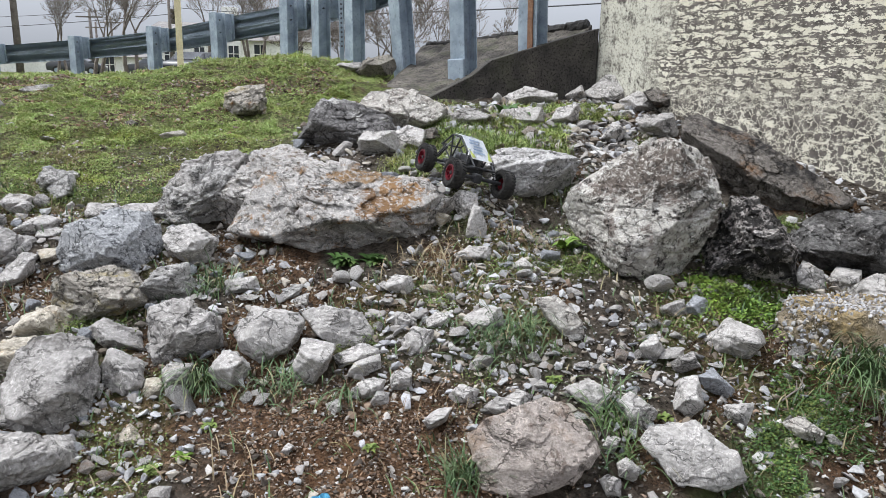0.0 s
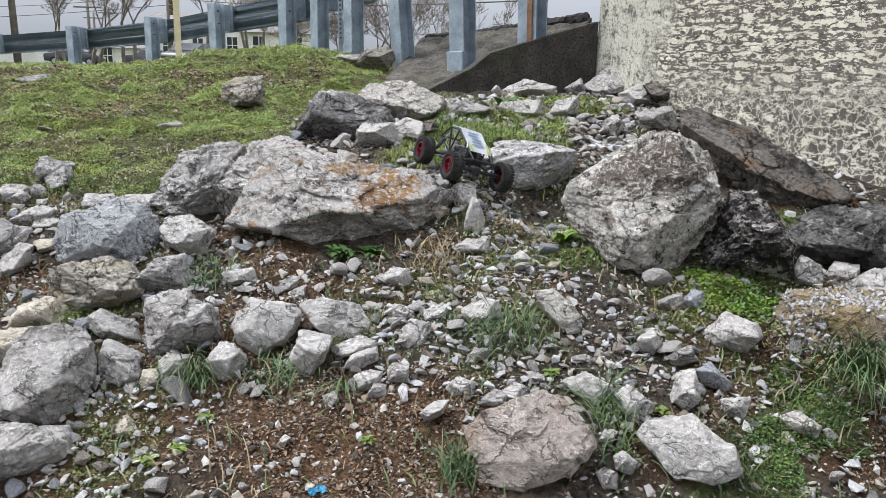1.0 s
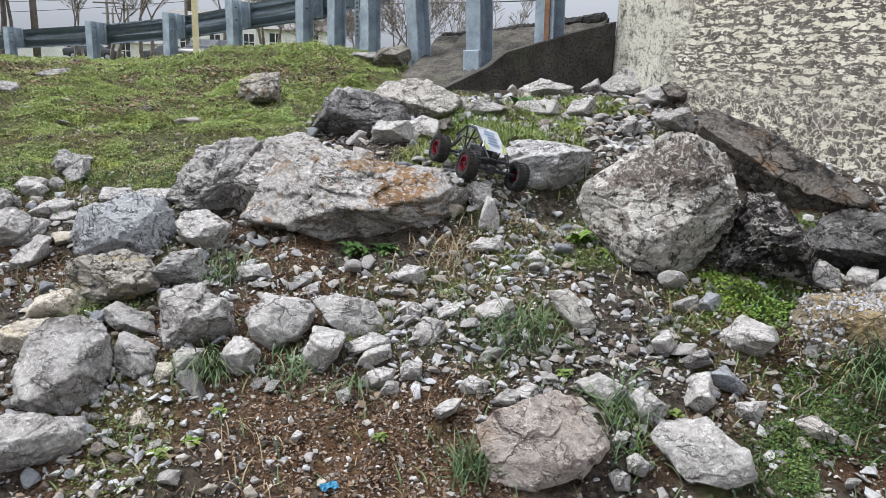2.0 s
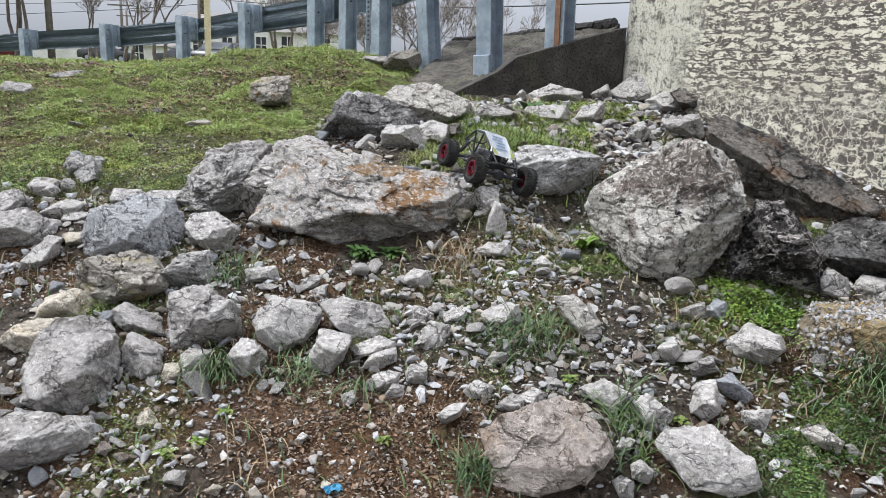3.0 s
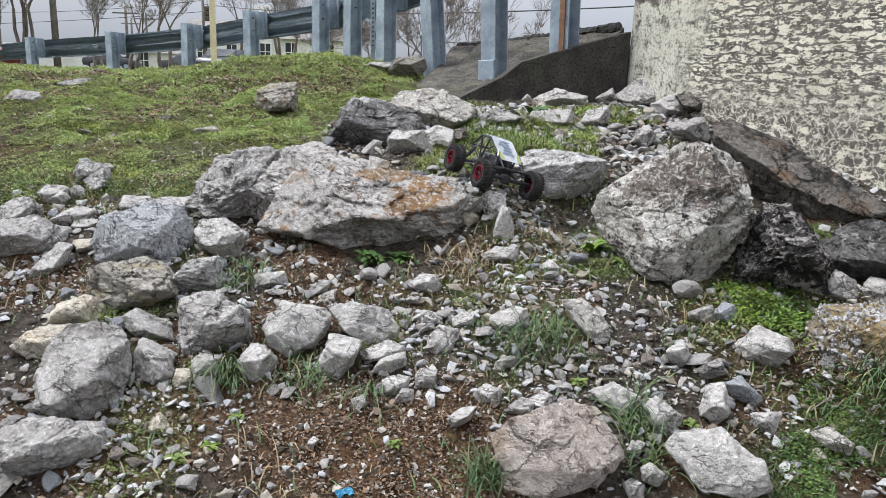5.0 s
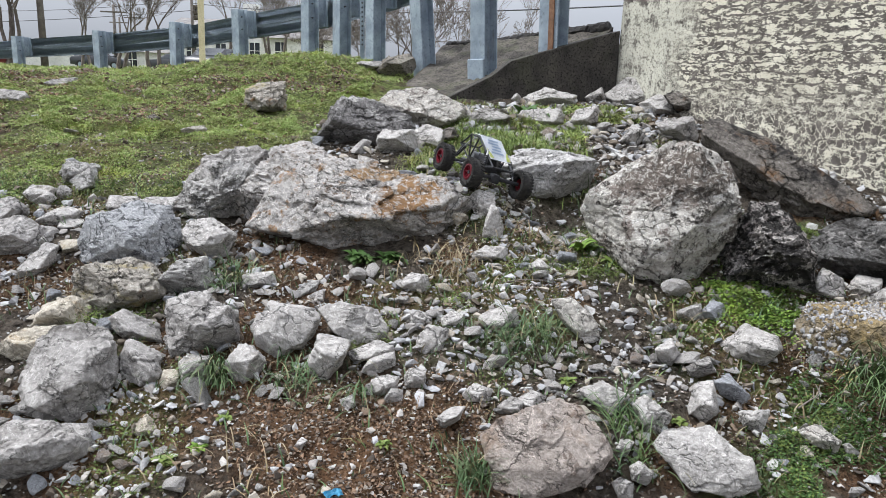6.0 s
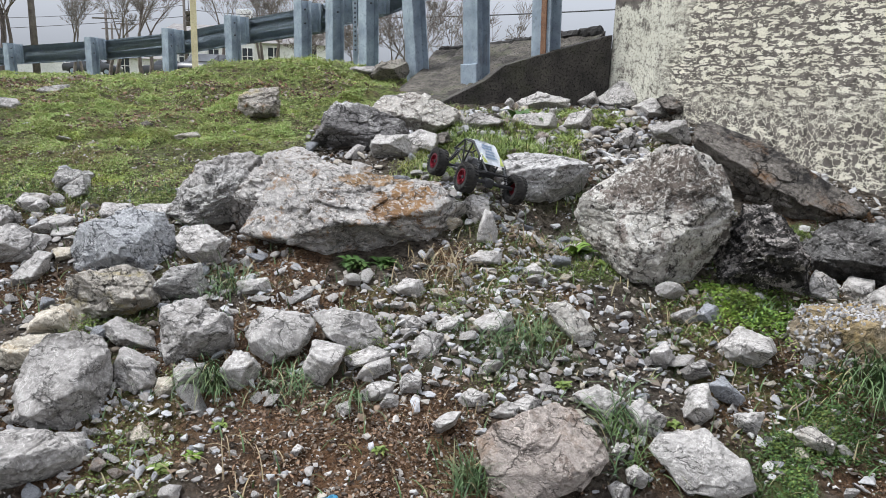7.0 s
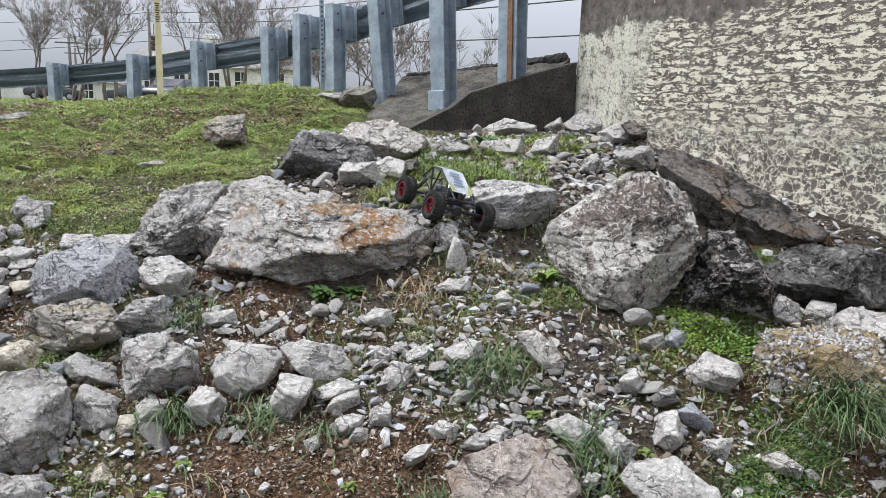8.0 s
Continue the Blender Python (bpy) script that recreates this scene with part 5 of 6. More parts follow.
STRAW = leaf_material("dead_grass", (0.2, 0.16, 0.09), (0.38, 0.32, 0.2))


def leaves(x, y, z, size, rng, tilt=0.6):
    """Small pointed leaves, each a folded pair of triangles."""
    n = len(x)
    a = rng.uniform(0, 2 * np.pi, n)
    lift = rng.uniform(-0.2, tilt, n)
    f = np.stack([np.cos(a) * np.cos(lift), np.sin(a) * np.cos(lift), np.sin(lift)], 1) * size[:, None]
    s = np.stack([-np.sin(a), np.cos(a), np.zeros(n)], 1) * (size * rng.uniform(0.28, 0.5, n))[:, None]
    up = np.array([0, 0, 1.0]) * (size * 0.12)[:, None]
    b = np.stack([x, y, z], 1)
    v = np.stack([b, b + 0.5 * f + s + up, b + f, b + 0.5 * f - s + up], 1).reshape(-1, 3)
    k = np.arange(n)[:, None] * 4
    return v, np.concatenate([k + [0, 1, 2], k + [0, 2, 3]])


def cover(name, count, density, lo, hi, height, material, label, category, seed, x0, x1, y0, y1, share=0.5, peak=1.0, tilt=0.6):
    r = np.random.default_rng(seed)
    p = scatter(count, r, density, x0, x1, y0, y1, peak)
    p = p[clear_of_rocks(p[:, 0], p[:, 1], share)]
    clump = np.clip(0.6 + 1.1 * grain(np.c_[p, np.zeros(len(p))], 9.0, 61), 0.05, 1.6)
    size = r.uniform(lo, hi, len(p)) * (1 + 0.09 * np.maximum(0, p[:, 1] - 3))
    v, f = leaves(p[:, 0], p[:, 1], bumps(p[:, 0], p[:, 1]) + height * clump * r.uniform(0, 1, len(p)), size, r, tilt)
    return tagged(new(name, mesh_of(name, v, f, material)), label, category, kind="stuff")


def turf_density(x, y):
    p = np.stack([x, y, np.zeros_like(x)], 1)
    return lawn_share(x, y) * (0.06 + 0.94 * swell(fractal(p, 6.0, 4, 91), -0.5, 0.45)) * (0.2 + 0.8 * swell(fractal(p, 1.9, 4, 97), -0.5, 0.2)) * swell(y, 3.0, 3.6)


cover("turf", 210000, turf_density, 0.005, 0.0105, 0.024, TURF_LEAF, "low green creeping turf on the bank", "turf", 31, -4.5, 1.3, 3.0, 5.6, tilt=1.3)
cover("upper_turf", 170000, turf_density, 0.007, 0.0125, 0.022, TURF_LEAF, "low green creeping turf below the guardrail", "turf", 34, -8.0, 0.3, 5.5, 10.5, tilt=1.3)
cover("top_weeds", 16000, lambda x, y: lawn_share(x, y) * (y > 3.5) * (x > -0.2), 0.008, 0.016, 0.03, WEED_LEAF, "green weeds on the bank's rubble top", "weeds", 35, -0.2, 1.3, 3.5, 5.7)
cover("weeds", 36000, lambda x, y: lawn_share(x, y) * (y < 3.5) * swell(grain(np.stack([x, y, np.zeros_like(x)], 1), 7.0, 95), -0.2, 0.5), 0.004, 0.0095, 0.028, WEED_LEAF, "low green weeds between the stones", "weeds", 32, -2.3, 2.2, 1.5, 3.5, tilt=1.2)
cover("dark_weeds", 9000, lambda x, y: swell(fractal(np.stack([x, y, np.zeros_like(x)], 1), 5.0, 3, 101), -0.1, 0.5) * swell(x, 0.7, 1.0), 0.006, 0.012, 0.025, DARK_LEAF, "dark green weeds on soil", "weeds", 36, 0.7, 2.0, 1.5, 2.35)
cover("clover", 5200, lambda x, y: np.exp(-(((x - 1.17) / 0.19) ** 2 + ((y - 2.64) / 0.14) ** 2)), 0.008, 0.015, 0.035, CLOVER_LEAF, "bright green clover patch by the dark boulder", "clover", 33, 0.7, 1.8, 2.2, 3.0, 0.3, 1.0, 0.9)


def blades(roots, lengths, rng, droop, width=0.0022, splay=0.6, aim=None):
    """Curved grass blades, each a narrow folded ribbon of five joints."""
    n, k = len(roots), 6
    a = rng.uniform(0, 2 * np.pi, n) if aim is None else aim + rng.normal(0, 0.5, n)
    out = np.stack([np.cos(a), np.sin(a), np.zeros(n)], 1)
    side = np.stack([-np.sin(a), np.cos(a), np.zeros(n)], 1)
    rows = []
    lean = rng.uniform(0.1, splay, n)
    bend = droop * rng.uniform(0.6, 1.3, n)
    pos = roots.copy()
    for j in range(k):
        t = j / (k - 1)
        w = width * rng.uniform(0.8, 1.2) * (1 - 0.85 * t * t)
        rows.append(np.stack([pos - side * w, pos + side * w], 1))
        ang = lean + bend * t
        pos = pos + (out * np.sin(ang)[:, None] + np.array([0, 0, 1.0]) * np.cos(ang)[:, None]) * (lengths / (k - 1))[:, None]
    v = np.stack(rows, 1).reshape(-1, 3)
    base = np.arange(n)[:, None] * 2 * k
    f = np.concatenate([base + [2 * j, 2 * j + 1, 2 * j + 3, 2 * j + 2] for j in range(k - 1)])
    return v, f


def tuft(x, y, count, length, droop, seed, material=BLADE, label="tuft of long drooping green grass", spread=0.03, aim=None, lift=0.0, width=0.0022):
    r = np.random.default_rng(seed)
    q = r.normal(0, spread, (count, 2)) + (x, y)
    roots = np.c_[q, bumps(q[:, 0], q[:, 1]) - 0.004 + lift]
    v, f = blades(roots, length * r.uniform(0.5, 1.1, count), r, droop, width, 0.7, aim)
    tagged(new("grass_tuft", mesh_of("grass_tuft", v, f, material, True)), label, "grass", kind="stuff")


tuft(-0.76, 2.13, 150, 0.17, 1.9, 1, aim=-1.5)
tuft(-0.52, 2.14, 80, 0.15, 2.0, 2, spread=0.06)
tuft(-0.30, 2.10, 26, 0.22, 2.5, 3, aim=-1.6)
tuft(0.07, 1.82, 130, 0.13, 1.1, 4, label="upright tuft of blue-green grass beside a slab")
tuft(1.36, 2.1, 260, 0.27, 2.3, 5, aim=-1.7, spread=0.06, label="large hanging tuft of long grass", lift=0.12)
tuft(0.2, 2.36, 110, 0.2, 2.0, 6, spread=0.06)
tuft(0.31, 2.4, 70, 0.18, 2.0, 7, spread=0.05)
tuft(0.53, 2.02, 80, 0.2, 2.0, 8, spread=0.035)
tuft(0.56, 1.9, 40, 0.16, 1.8, 9, spread=0.04)
tuft(-0.87, 2.7, 120, 0.13, 1.7, 10, spread=0.06)
tuft(-0.05, 2.86, 130, 0.13, 1.9, 11, STRAW, "tuft of dead straw-coloured grass", 0.09)
tuft(0.36, 3.15, 60, 0.12, 1.9, 12, STRAW, "wisps of dead straw-coloured grass", 0.1)
tuft(0.62, 3.7, 90, 0.14, 1.3, 13, spread=0.08)
tuft(0.85, 2.5, 40, 0.12, 1.9, 14, STRAW, "wisps of dead straw-coloured grass", 0.1)
tuft(0.1, 4.55, 120, 0.13, 1.5, 15, spread=0.09)
tuft(-0.6, 1.75, 30, 0.14, 2.2, 16, STRAW, "wisps of dead straw-coloured grass", 0.1)
tuft(1.45, 2.35, 50, 0.2, 2.0, 17, STRAW, "wisps of dead straw-coloured grass", 0.08)
tuft(-1.0, 9.1, 60, 0.2, 0.9, 18, spread=0.3)
tuft(-2.9, 8.6, 160, 0.11, 0.9, 19, spread=0.45)


def sward(name, count, density, length, material, label, seed, x0, x1, y0, y1, splay=0.6):
    r = np.random.default_rng(seed)
    p = scatter(count, r, density, x0, x1, y0, y1, 1.0)
    p = p[clear_of_rocks(p[:, 0], p[:, 1], 0.6)]
    v, f = blades(np.c_[p, bumps(p[:, 0], p[:, 1]) - 0.003], length * r.uniform(0.4, 1.1, len(p)), r, 1.2 if splay < 1 else 0.4, 0.0026 if splay < 1 else 0.0016, splay)
    tagged(new(name, mesh_of(name, v, f, material)), label, "grass", kind="stuff")


sward("short_grass", 9000, lambda x, y: lawn_share(x, y) * (y > 3.5) * (x > -0.4) + 0.25 * turf_density(x, y) * (y > 6.5), 0.075, TURF_LEAF, "short green grass among stones on the bank's top", 41, -6, 1.3, 3.5, 9.5)
sward("top_grass", 3200, lambda x, y: lawn_share(x, y) * swell(grain(np.stack([x, y, np.zeros_like(x)], 1), 3.0, 99), -0.3, 0.4), 0.085, WEED_LEAF, "bright green grass on the bank's rubble top", 44, -0.3, 1.2, 3.6, 5.6)
sward("thin_grass", 2600, lambda x, y: 0.7 * lawn_share(x, y) + 0.12, 0.08, BLADE, "thin grass blades between stones", 42, -2.3, 2.1, 1.5, 3.5)
sward("litter_straw", 3500, lambda x, y: swell(soil_share(x, y), 0.2, 0.9) * (y > 2.0) + 0.1, 0.06, STRAW, "dead stalks lying over the soil", 43, -2.2, 2.0, 1.6, 4.0, 1.9)


def weed(x, y, count, length, seed, material, label, broad=0.35, lift=0.0):
    """A rosette of broad leaves, each a bent blade of several faces."""
    r = np.random.default_rng(seed)
    z = float(bumps(np.array([x]), np.array([y]))[0]) + lift
    plant = tagged(new("weed"), label, "plant", "weeds on the bank")
    plant.location = (x, y, z)
    faces = [(3 * j + s, 3 * j + s + 1, 3 * j + s + 4, 3 * j + s + 3) for j in range(5) for s in (0, 1)]
    for k in range(count):
        a, rise, ln = r.uniform(0, 2 * math.pi), r.uniform(0.5, 1.3), length * r.uniform(0.55, 1.1)
        ox, oy = r.normal(0, 0.2 * length, 2)
        verts, px, pz = [], 0.0, 0.0
        for j in range(6):
            t = j / 5
            w = ln * broad * 0.5 * math.sin(math.pi * min(1, 0.12 + 0.9 * t)) * (1 + 0.25 * r.normal())
            for s in (-1, 0, 1):
                verts.append((ox + math.cos(a) * px - math.sin(a) * s * w, oy + math.sin(a) * px + math.cos(a) * s * w, pz + abs(s) * w * 0.35))
            px, pz = px + ln / 5 * math.cos(rise), pz + ln / 5 * math.sin(rise)
            rise -= 0.33
        new("leaf", mesh_of("leaf", verts, faces, material, True)).parent = plant


weed(-0.40, 2.85, 64, 0.075, 1, DARK_LEAF, "dark green leafy weed under a boulder")
weed(-0.28, 2.88, 52, 0.07, 2, DARK_LEAF, "dark green leafy weed under a boulder")
weed(-0.8, 1.80, 44, 0.036, 3, WEED_LEAF, "bright green young weed on bare soil", 0.6)
weed(-0.72, 1.84, 30, 0.03, 15, CLOVER_LEAF, "bright green young weed on bare soil", 0.6)
weed(-0.68, 1.95, 24, 0.028, 4, WEED_LEAF, "small green weed on bare soil", 0.6)
weed(-0.2, 1.9, 26, 0.028, 5, WEED_LEAF, "small green weed on bare soil", 0.5)
weed(0.54, 3.06, 9, 0.1, 6, CLOVER_LEAF, "broad-leaved green dock plant by a boulder", 0.5)
weed(0.42, 5.0, 26, 0.2, 7, DARK_LEAF, "dark green leafy plant below the wing wall", 0.25)
weed(1.02, 2.78, 34, 0.05, 8, CLOVER_LEAF, "green weed growing under a boulder", 0.5)
weed(0.37, 2.16, 34, 0.03, 9, WEED_LEAF, "bright yellow-green weed in gravel", 0.6)
weed(0.64, 2.9, 16, 0.06, 10, WEED_LEAF, "green weed against a pale boulder", 0.4)
weed(1.2, 1.7, 30, 0.035, 11, WEED_LEAF, "green weed on dark soil", 0.5)
weed(0.45, 2.5, 30, 0.03, 12, WEED_LEAF, "small green weed in gravel", 0.5)
weed(1.0, 2.0, 34, 0.03, 13, WEED_LEAF, "small green weed in gravel", 0.5)
weed(0.7, 2.05, 30, 0.03, 14, WEED_LEAF, "small green weed in gravel", 0.5)


# ---------------------------------------------------------------- guard rail
def galvanised():
    mat, tree, bsdf = shader("galvanised_steel", 0.55, 0.35, 0.5)
    vec = place_of(tree)
    col = blend(tree, cloudy(tree, vec, 6.0, 6.0, 0.6), (0.2, 0.245, 0.29), (0.36, 0.42, 0.47))
    col = blend(tree, cloudy(tree, vec, 35.0, 5.0, 0.6, 0.55, 0.75), col, (0.16, 0.19, 0.22))
    col = blend(tree, calc(tree, "MULTIPLY", cloudy(tree, place_of(tree, True, (1, 1, 0.12)), 14.0, 6.0, 0.6, 0.6, 0.72), 0.5), col, (0.14, 0.1, 0.07))
    tree.links.new(col, bsdf.inputs["Base Color"])
    relief(tree, bsdf, cloudy(tree, vec, 60.0, 5.0, 0.6), 0.15, 0.003)
    return mat


def mottled(name, a, b, scale=12.0, rough=0.8, metal=0.0, bump=0.3):
    mat, tree, bsdf = shader(name, rough, metal)
    vec = place_of(tree)
    col = blend(tree, cloudy(tree, vec, scale, 7.0, 0.65), a, b)
    tree.links.new(blend(tree, cloudy(tree, vec, scale * 7, 4.0, 0.6, 0.5, 0.8), col, tuple(c * 0.7 for c in a)), bsdf.inputs["Base Color"])
    relief(tree, bsdf, cloudy(tree, vec, scale * 5, 6.0, 0.65, 0.2, 0.8), bump, 0.004)
    return mat


ZINC, RUSTY, BOLT = galvanised(), mottled("rusty_steel", (0.12, 0.06, 0.035), (0.24, 0.13, 0.075), 20.0), mottled("bolt_steel", (0.05, 0.05, 0.055), (0.12, 0.12, 0.13), 40.0, 0.5, 0.6)
# brighter than the posts' steel: light on the beam is put into its colour
BEAM = mottled("lit_beam_steel", (0.3, 0.36, 0.43), (0.44, 0.5, 0.57), 5.0, 0.4, 0.5, 0.1)
CREAM_POST = mottled("cream_marker_plastic", (0.55, 0.46, 0.28), (0.68, 0.6, 0.4), 9.0, 0.6)
INK = mottled("faded_ink", (0.05, 0.04, 0.03), (0.12, 0.1, 0.08), 40.0)
TAR = mottled("old_asphalt", (0.01, 0.0095, 0.009), (0.05, 0.046, 0.042), 25.0, 0.9, 0.0, 1.0)
BARK = mottled("bark", (0.09, 0.072, 0.062), (0.21, 0.18, 0.155), 3.0, 0.95)
TIMBER = mottled("weathered_timber", (0.1, 0.085, 0.075), (0.19, 0.165, 0.145), 4.0)

# post: x, y, foot, rail top, lean in degrees
POSTS = ((-10.5, 15.5, 1.3, 1.82, 0), (-8.8, 14.35, 1.35, 1.92, 0), (-6.57, 13.14, 1.42, 2.04, 0), (-4.69, 11.88, 1.47, 2.17, 1), (-3.26, 10.63, 1.52, 2.31, -1),
         (-2.02, 9.48, 1.58, 2.43, 0), (-1.49, 8.76, 1.62, 2.52, 0), (-1.01, 8.13, 1.62, 2.57, -1), (-0.41, 7.26, 1.5, 2.66, -5), (0.15, 6.53, 1.48, 2.76, -3), (0.69, 6.04, 1.52, 2.86, -2))
rail = tagged(new("guardrail"), "blue-grey galvanised steel guardrail on tall posts", "guardrail")


def post_frame(k):
    a, b = Vector(POSTS[max(k - 1, 0)][:2]), Vector(POSTS[min(k + 1, len(POSTS) - 1)][:2])
    return math.atan2((b - a).y, (b - a).x)


ends = []
for k, (x, y, foot, top, lean) in enumerate(POSTS):
    turn = post_frame(k)
    m = Matrix.Translation((x, y, foot)) @ Matrix.Rotation(radians(lean), 4, "Y") @ Matrix.Rotation(turn, 4, "Z")
    high = top - foot + 0.03
    bm = bmesh.new()
    for off in (-0.072, 0.072):
        block(bm, (0.18, 0.009, high), Matrix.Translation((0, off, high / 2)), 0.002)
    block(bm, (0.008, 0.136, high), Matrix.Translation((0, 0, high / 2)))
    post = part("post", bm, ZINC, rail)
    post.matrix_world = m
    bm = bmesh.new()
    for off in (0.09, 0.222):
        block(bm, (0.14, 0.009, 0.36), Matrix.Translation((0, off, high - 0.19)), 0.002)
    block(bm, (0.008, 0.124, 0.36), Matrix.Translation((0.0, 0.156, high - 0.19)))
    out = part("blockout", bm, ZINC, post)
    bm = bmesh.new()
    for dz in (-0.1, -0.27):
        rod(bm, (0.0, 0.03, high + dz), (0.022, 0.03, high + dz), 0.012, 0.009, 6)
    part("bolt", bm, BOLT, post)
    ends.append(m @ Vector((0, 0.235, high - 0.21)))
ends.append(ends[-1] + (ends[-1] - ends[-2]) * 1.6)
WAVE = ((0.0, -0.156), (0.012, -0.135), (0.075, -0.105), (0.08, -0.07), (0.012, -0.035), (0.0, 0.0), (0.012, 0.035), (0.08, 0.07), (0.075, 0.105), (0.012, 0.135), (0.0, 0.156))
for a, b in zip(ends, ends[1:]):
    away = Vector((-(b - a).y, (b - a).x, 0)).normalized()
    bm = bmesh.new()
    rows = [[bm.verts.new(q + away * (o + 0.004 * j) + Vector((0, 0, 1.12 * z))) for o, z in WAVE] for j, q in enumerate((a, b + (b - a) * 0.04))]
    fs = [bm.faces.new((rows[0][i], rows[1][i], rows[1][i + 1], rows[0][i + 1])) for i in range(len(WAVE) - 1)]
    bmesh.ops.solidify(bm, geom=fs, thickness=0.004)
    part("beam", bm, BEAM, rail, "", True)
# added strip in place of a rust streak on the last post
bm = bmesh.new()
block(bm, (0.05, 0.012, 1.3), Matrix.Translation((0.035, -0.085, 0.66)), 0.003)
strap = part("strap", bm, RUSTY, rail, "thin strip standing in for a rust streak on the post")
strap.matrix_world = Matrix.Translation(POSTS[-1][:3]) @ Matrix.Rotation(radians(-2), 4, "Y") @ Matrix.Rotation(post_frame(10), 4, "Z")

bm = bmesh.new()
block(bm, (0.2, 0.03, 0.2), Matrix.Translation((0, -0.09, 0.12)), 0.006)
sleeve = part("base_sleeve", bm, ZINC, rail)
sleeve.matrix_world = Matrix.Translation(POSTS[-2][:3]) @ Matrix.Rotation(radians(-3), 4, "Y") @ Matrix.Rotation(post_frame(9), 4, "Z")

# road behind the rail, with a lumpy asphalt edge
bm = bmesh.new()
strips = []
path = [Vector((-60, 45, 0.6))] + [Vector((x, y, top - 0.95)) for x, y, _, top, _ in POSTS] + [Vector((2.2, 4.9, 2.05)), Vector((9, -1.0, 2.3))]
for k, q in enumerate(path):
    d = (path[min(k + 1, len(path) - 1)] - path[max(k - 1, 0)]).to_2d().normalized()
    away = Vector((-d.y, d.x, 0))
    strips.append([bm.verts.new(q + away * o + Vector((0, 0, dz))) for o, dz in ((1.27, -0.7), (1.25, 0.0), (9.0, 0.05), (9.0, -0.7))])
for p, q in zip(strips, strips[1:]):
    for i in range(4):
        bm.faces.new((p[i], q[i], q[(i + 1) % 4], p[(i + 1) % 4]))
bmesh.ops.recalc_face_normals(bm, faces=bm.faces)
tagged(part("road", bm, TAR), "dark asphalt road above the bank", "road", kind="structure")


def lumpy_tube(name, pts, radius, material, seed, sides=10, per=60):
    pts = [Vector(p) for p in pts]
    seg = []
    for a, b in zip(pts, pts[1:]):
        seg += [a.lerp(b, i / per) for i in range(per)]
    seg.append(pts[-1])
    bm = bmesh.new()
    rings = []
    for k, p in enumerate(seg):
        d = (seg[min(k + 1, len(seg) - 1)] - seg[max(k - 1, 0)]).normalized()
        s = d.cross(Vector((0, 0, 1))).normalized()
        u = s.cross(d)
        ring = []
        for j in range(sides):
            a = 2 * math.pi * j / sides
            r = radius * (1 + 0.3 * noise.noise((p.x * 11 + seed, p.y * 11 + math.cos(a), p.z * 11 + math.sin(a))) + 0.3 * noise.noise((p.x * 38, p.y * 38 + 2 * math.cos(a), 2 * math.sin(a) + seed)))
            ring.append(bm.verts.new(p + (s * math.cos(a) + u * math.sin(a)) * r))
        rings.append(ring)
    for p, q in zip(rings, rings[1:]):
        for j in range(sides):
            bm.faces.new((p[j], q[j], q[(j + 1) % sides], p[(j + 1) % sides]))
    bm.faces.new(rings[0][::-1])
    bm.faces.new(rings[-1])
    return part(name, bm, material)


tagged(lumpy_tube("asphalt_kerb", ((-0.22, 7.885, 1.845), (0.33, 7.69, 1.90), (1.32, 7.11, 2.055)), 0.05, TAR, 4), "lumpy black asphalt kerb along the road edge", "kerb")

# slim marker post and perforated sign post behind the rail
marker = new("marker_post")
tagged(marker, "cream roadside marker post with faded lettering", "marker post")
bm = bmesh.new()
block(bm, (0.075, 0.02, 1.6), Matrix.Translation((0, 0, 0.8)), 0.005)
part("stake", bm, CREAM_POST, marker)
for k in range(9):
    bm = bmesh.new()
    block(bm, (0.03 + 0.012 * (k % 3), 0.003, 0.014), Matrix.Translation((0.0, -0.013, 1.03 + 0.026 * k)))
    part("lettering_bar", bm, INK, marker)
marker.matrix_world = pose(-3.31, 9.19, 1.42, 0, 0.2, 15)
sign = tagged(new("sign_post"), "perforated galvanised steel sign post", "sign post")
bm = bmesh.new()
block(bm, (0.05, 0.05, 2.6), Matrix.Translation((0, 0, 1.3)), 0.004)
part("tube", bm, ZINC, sign)
# the tube is not pierced: dark discs stand for the shade in its holes
for k in range(34):
    bm = bmesh.new()
    rod(bm, (0, -0.0245, 0.3 + 0.05 * k), (0, -0.0275, 0.3 + 0.05 * k), 0.012, 0.012, 8)
    part("hole", bm, BOLT, sign)
sign.matrix_world = pose(-1.2, 8.46, 1.55, 0, -1, 10)


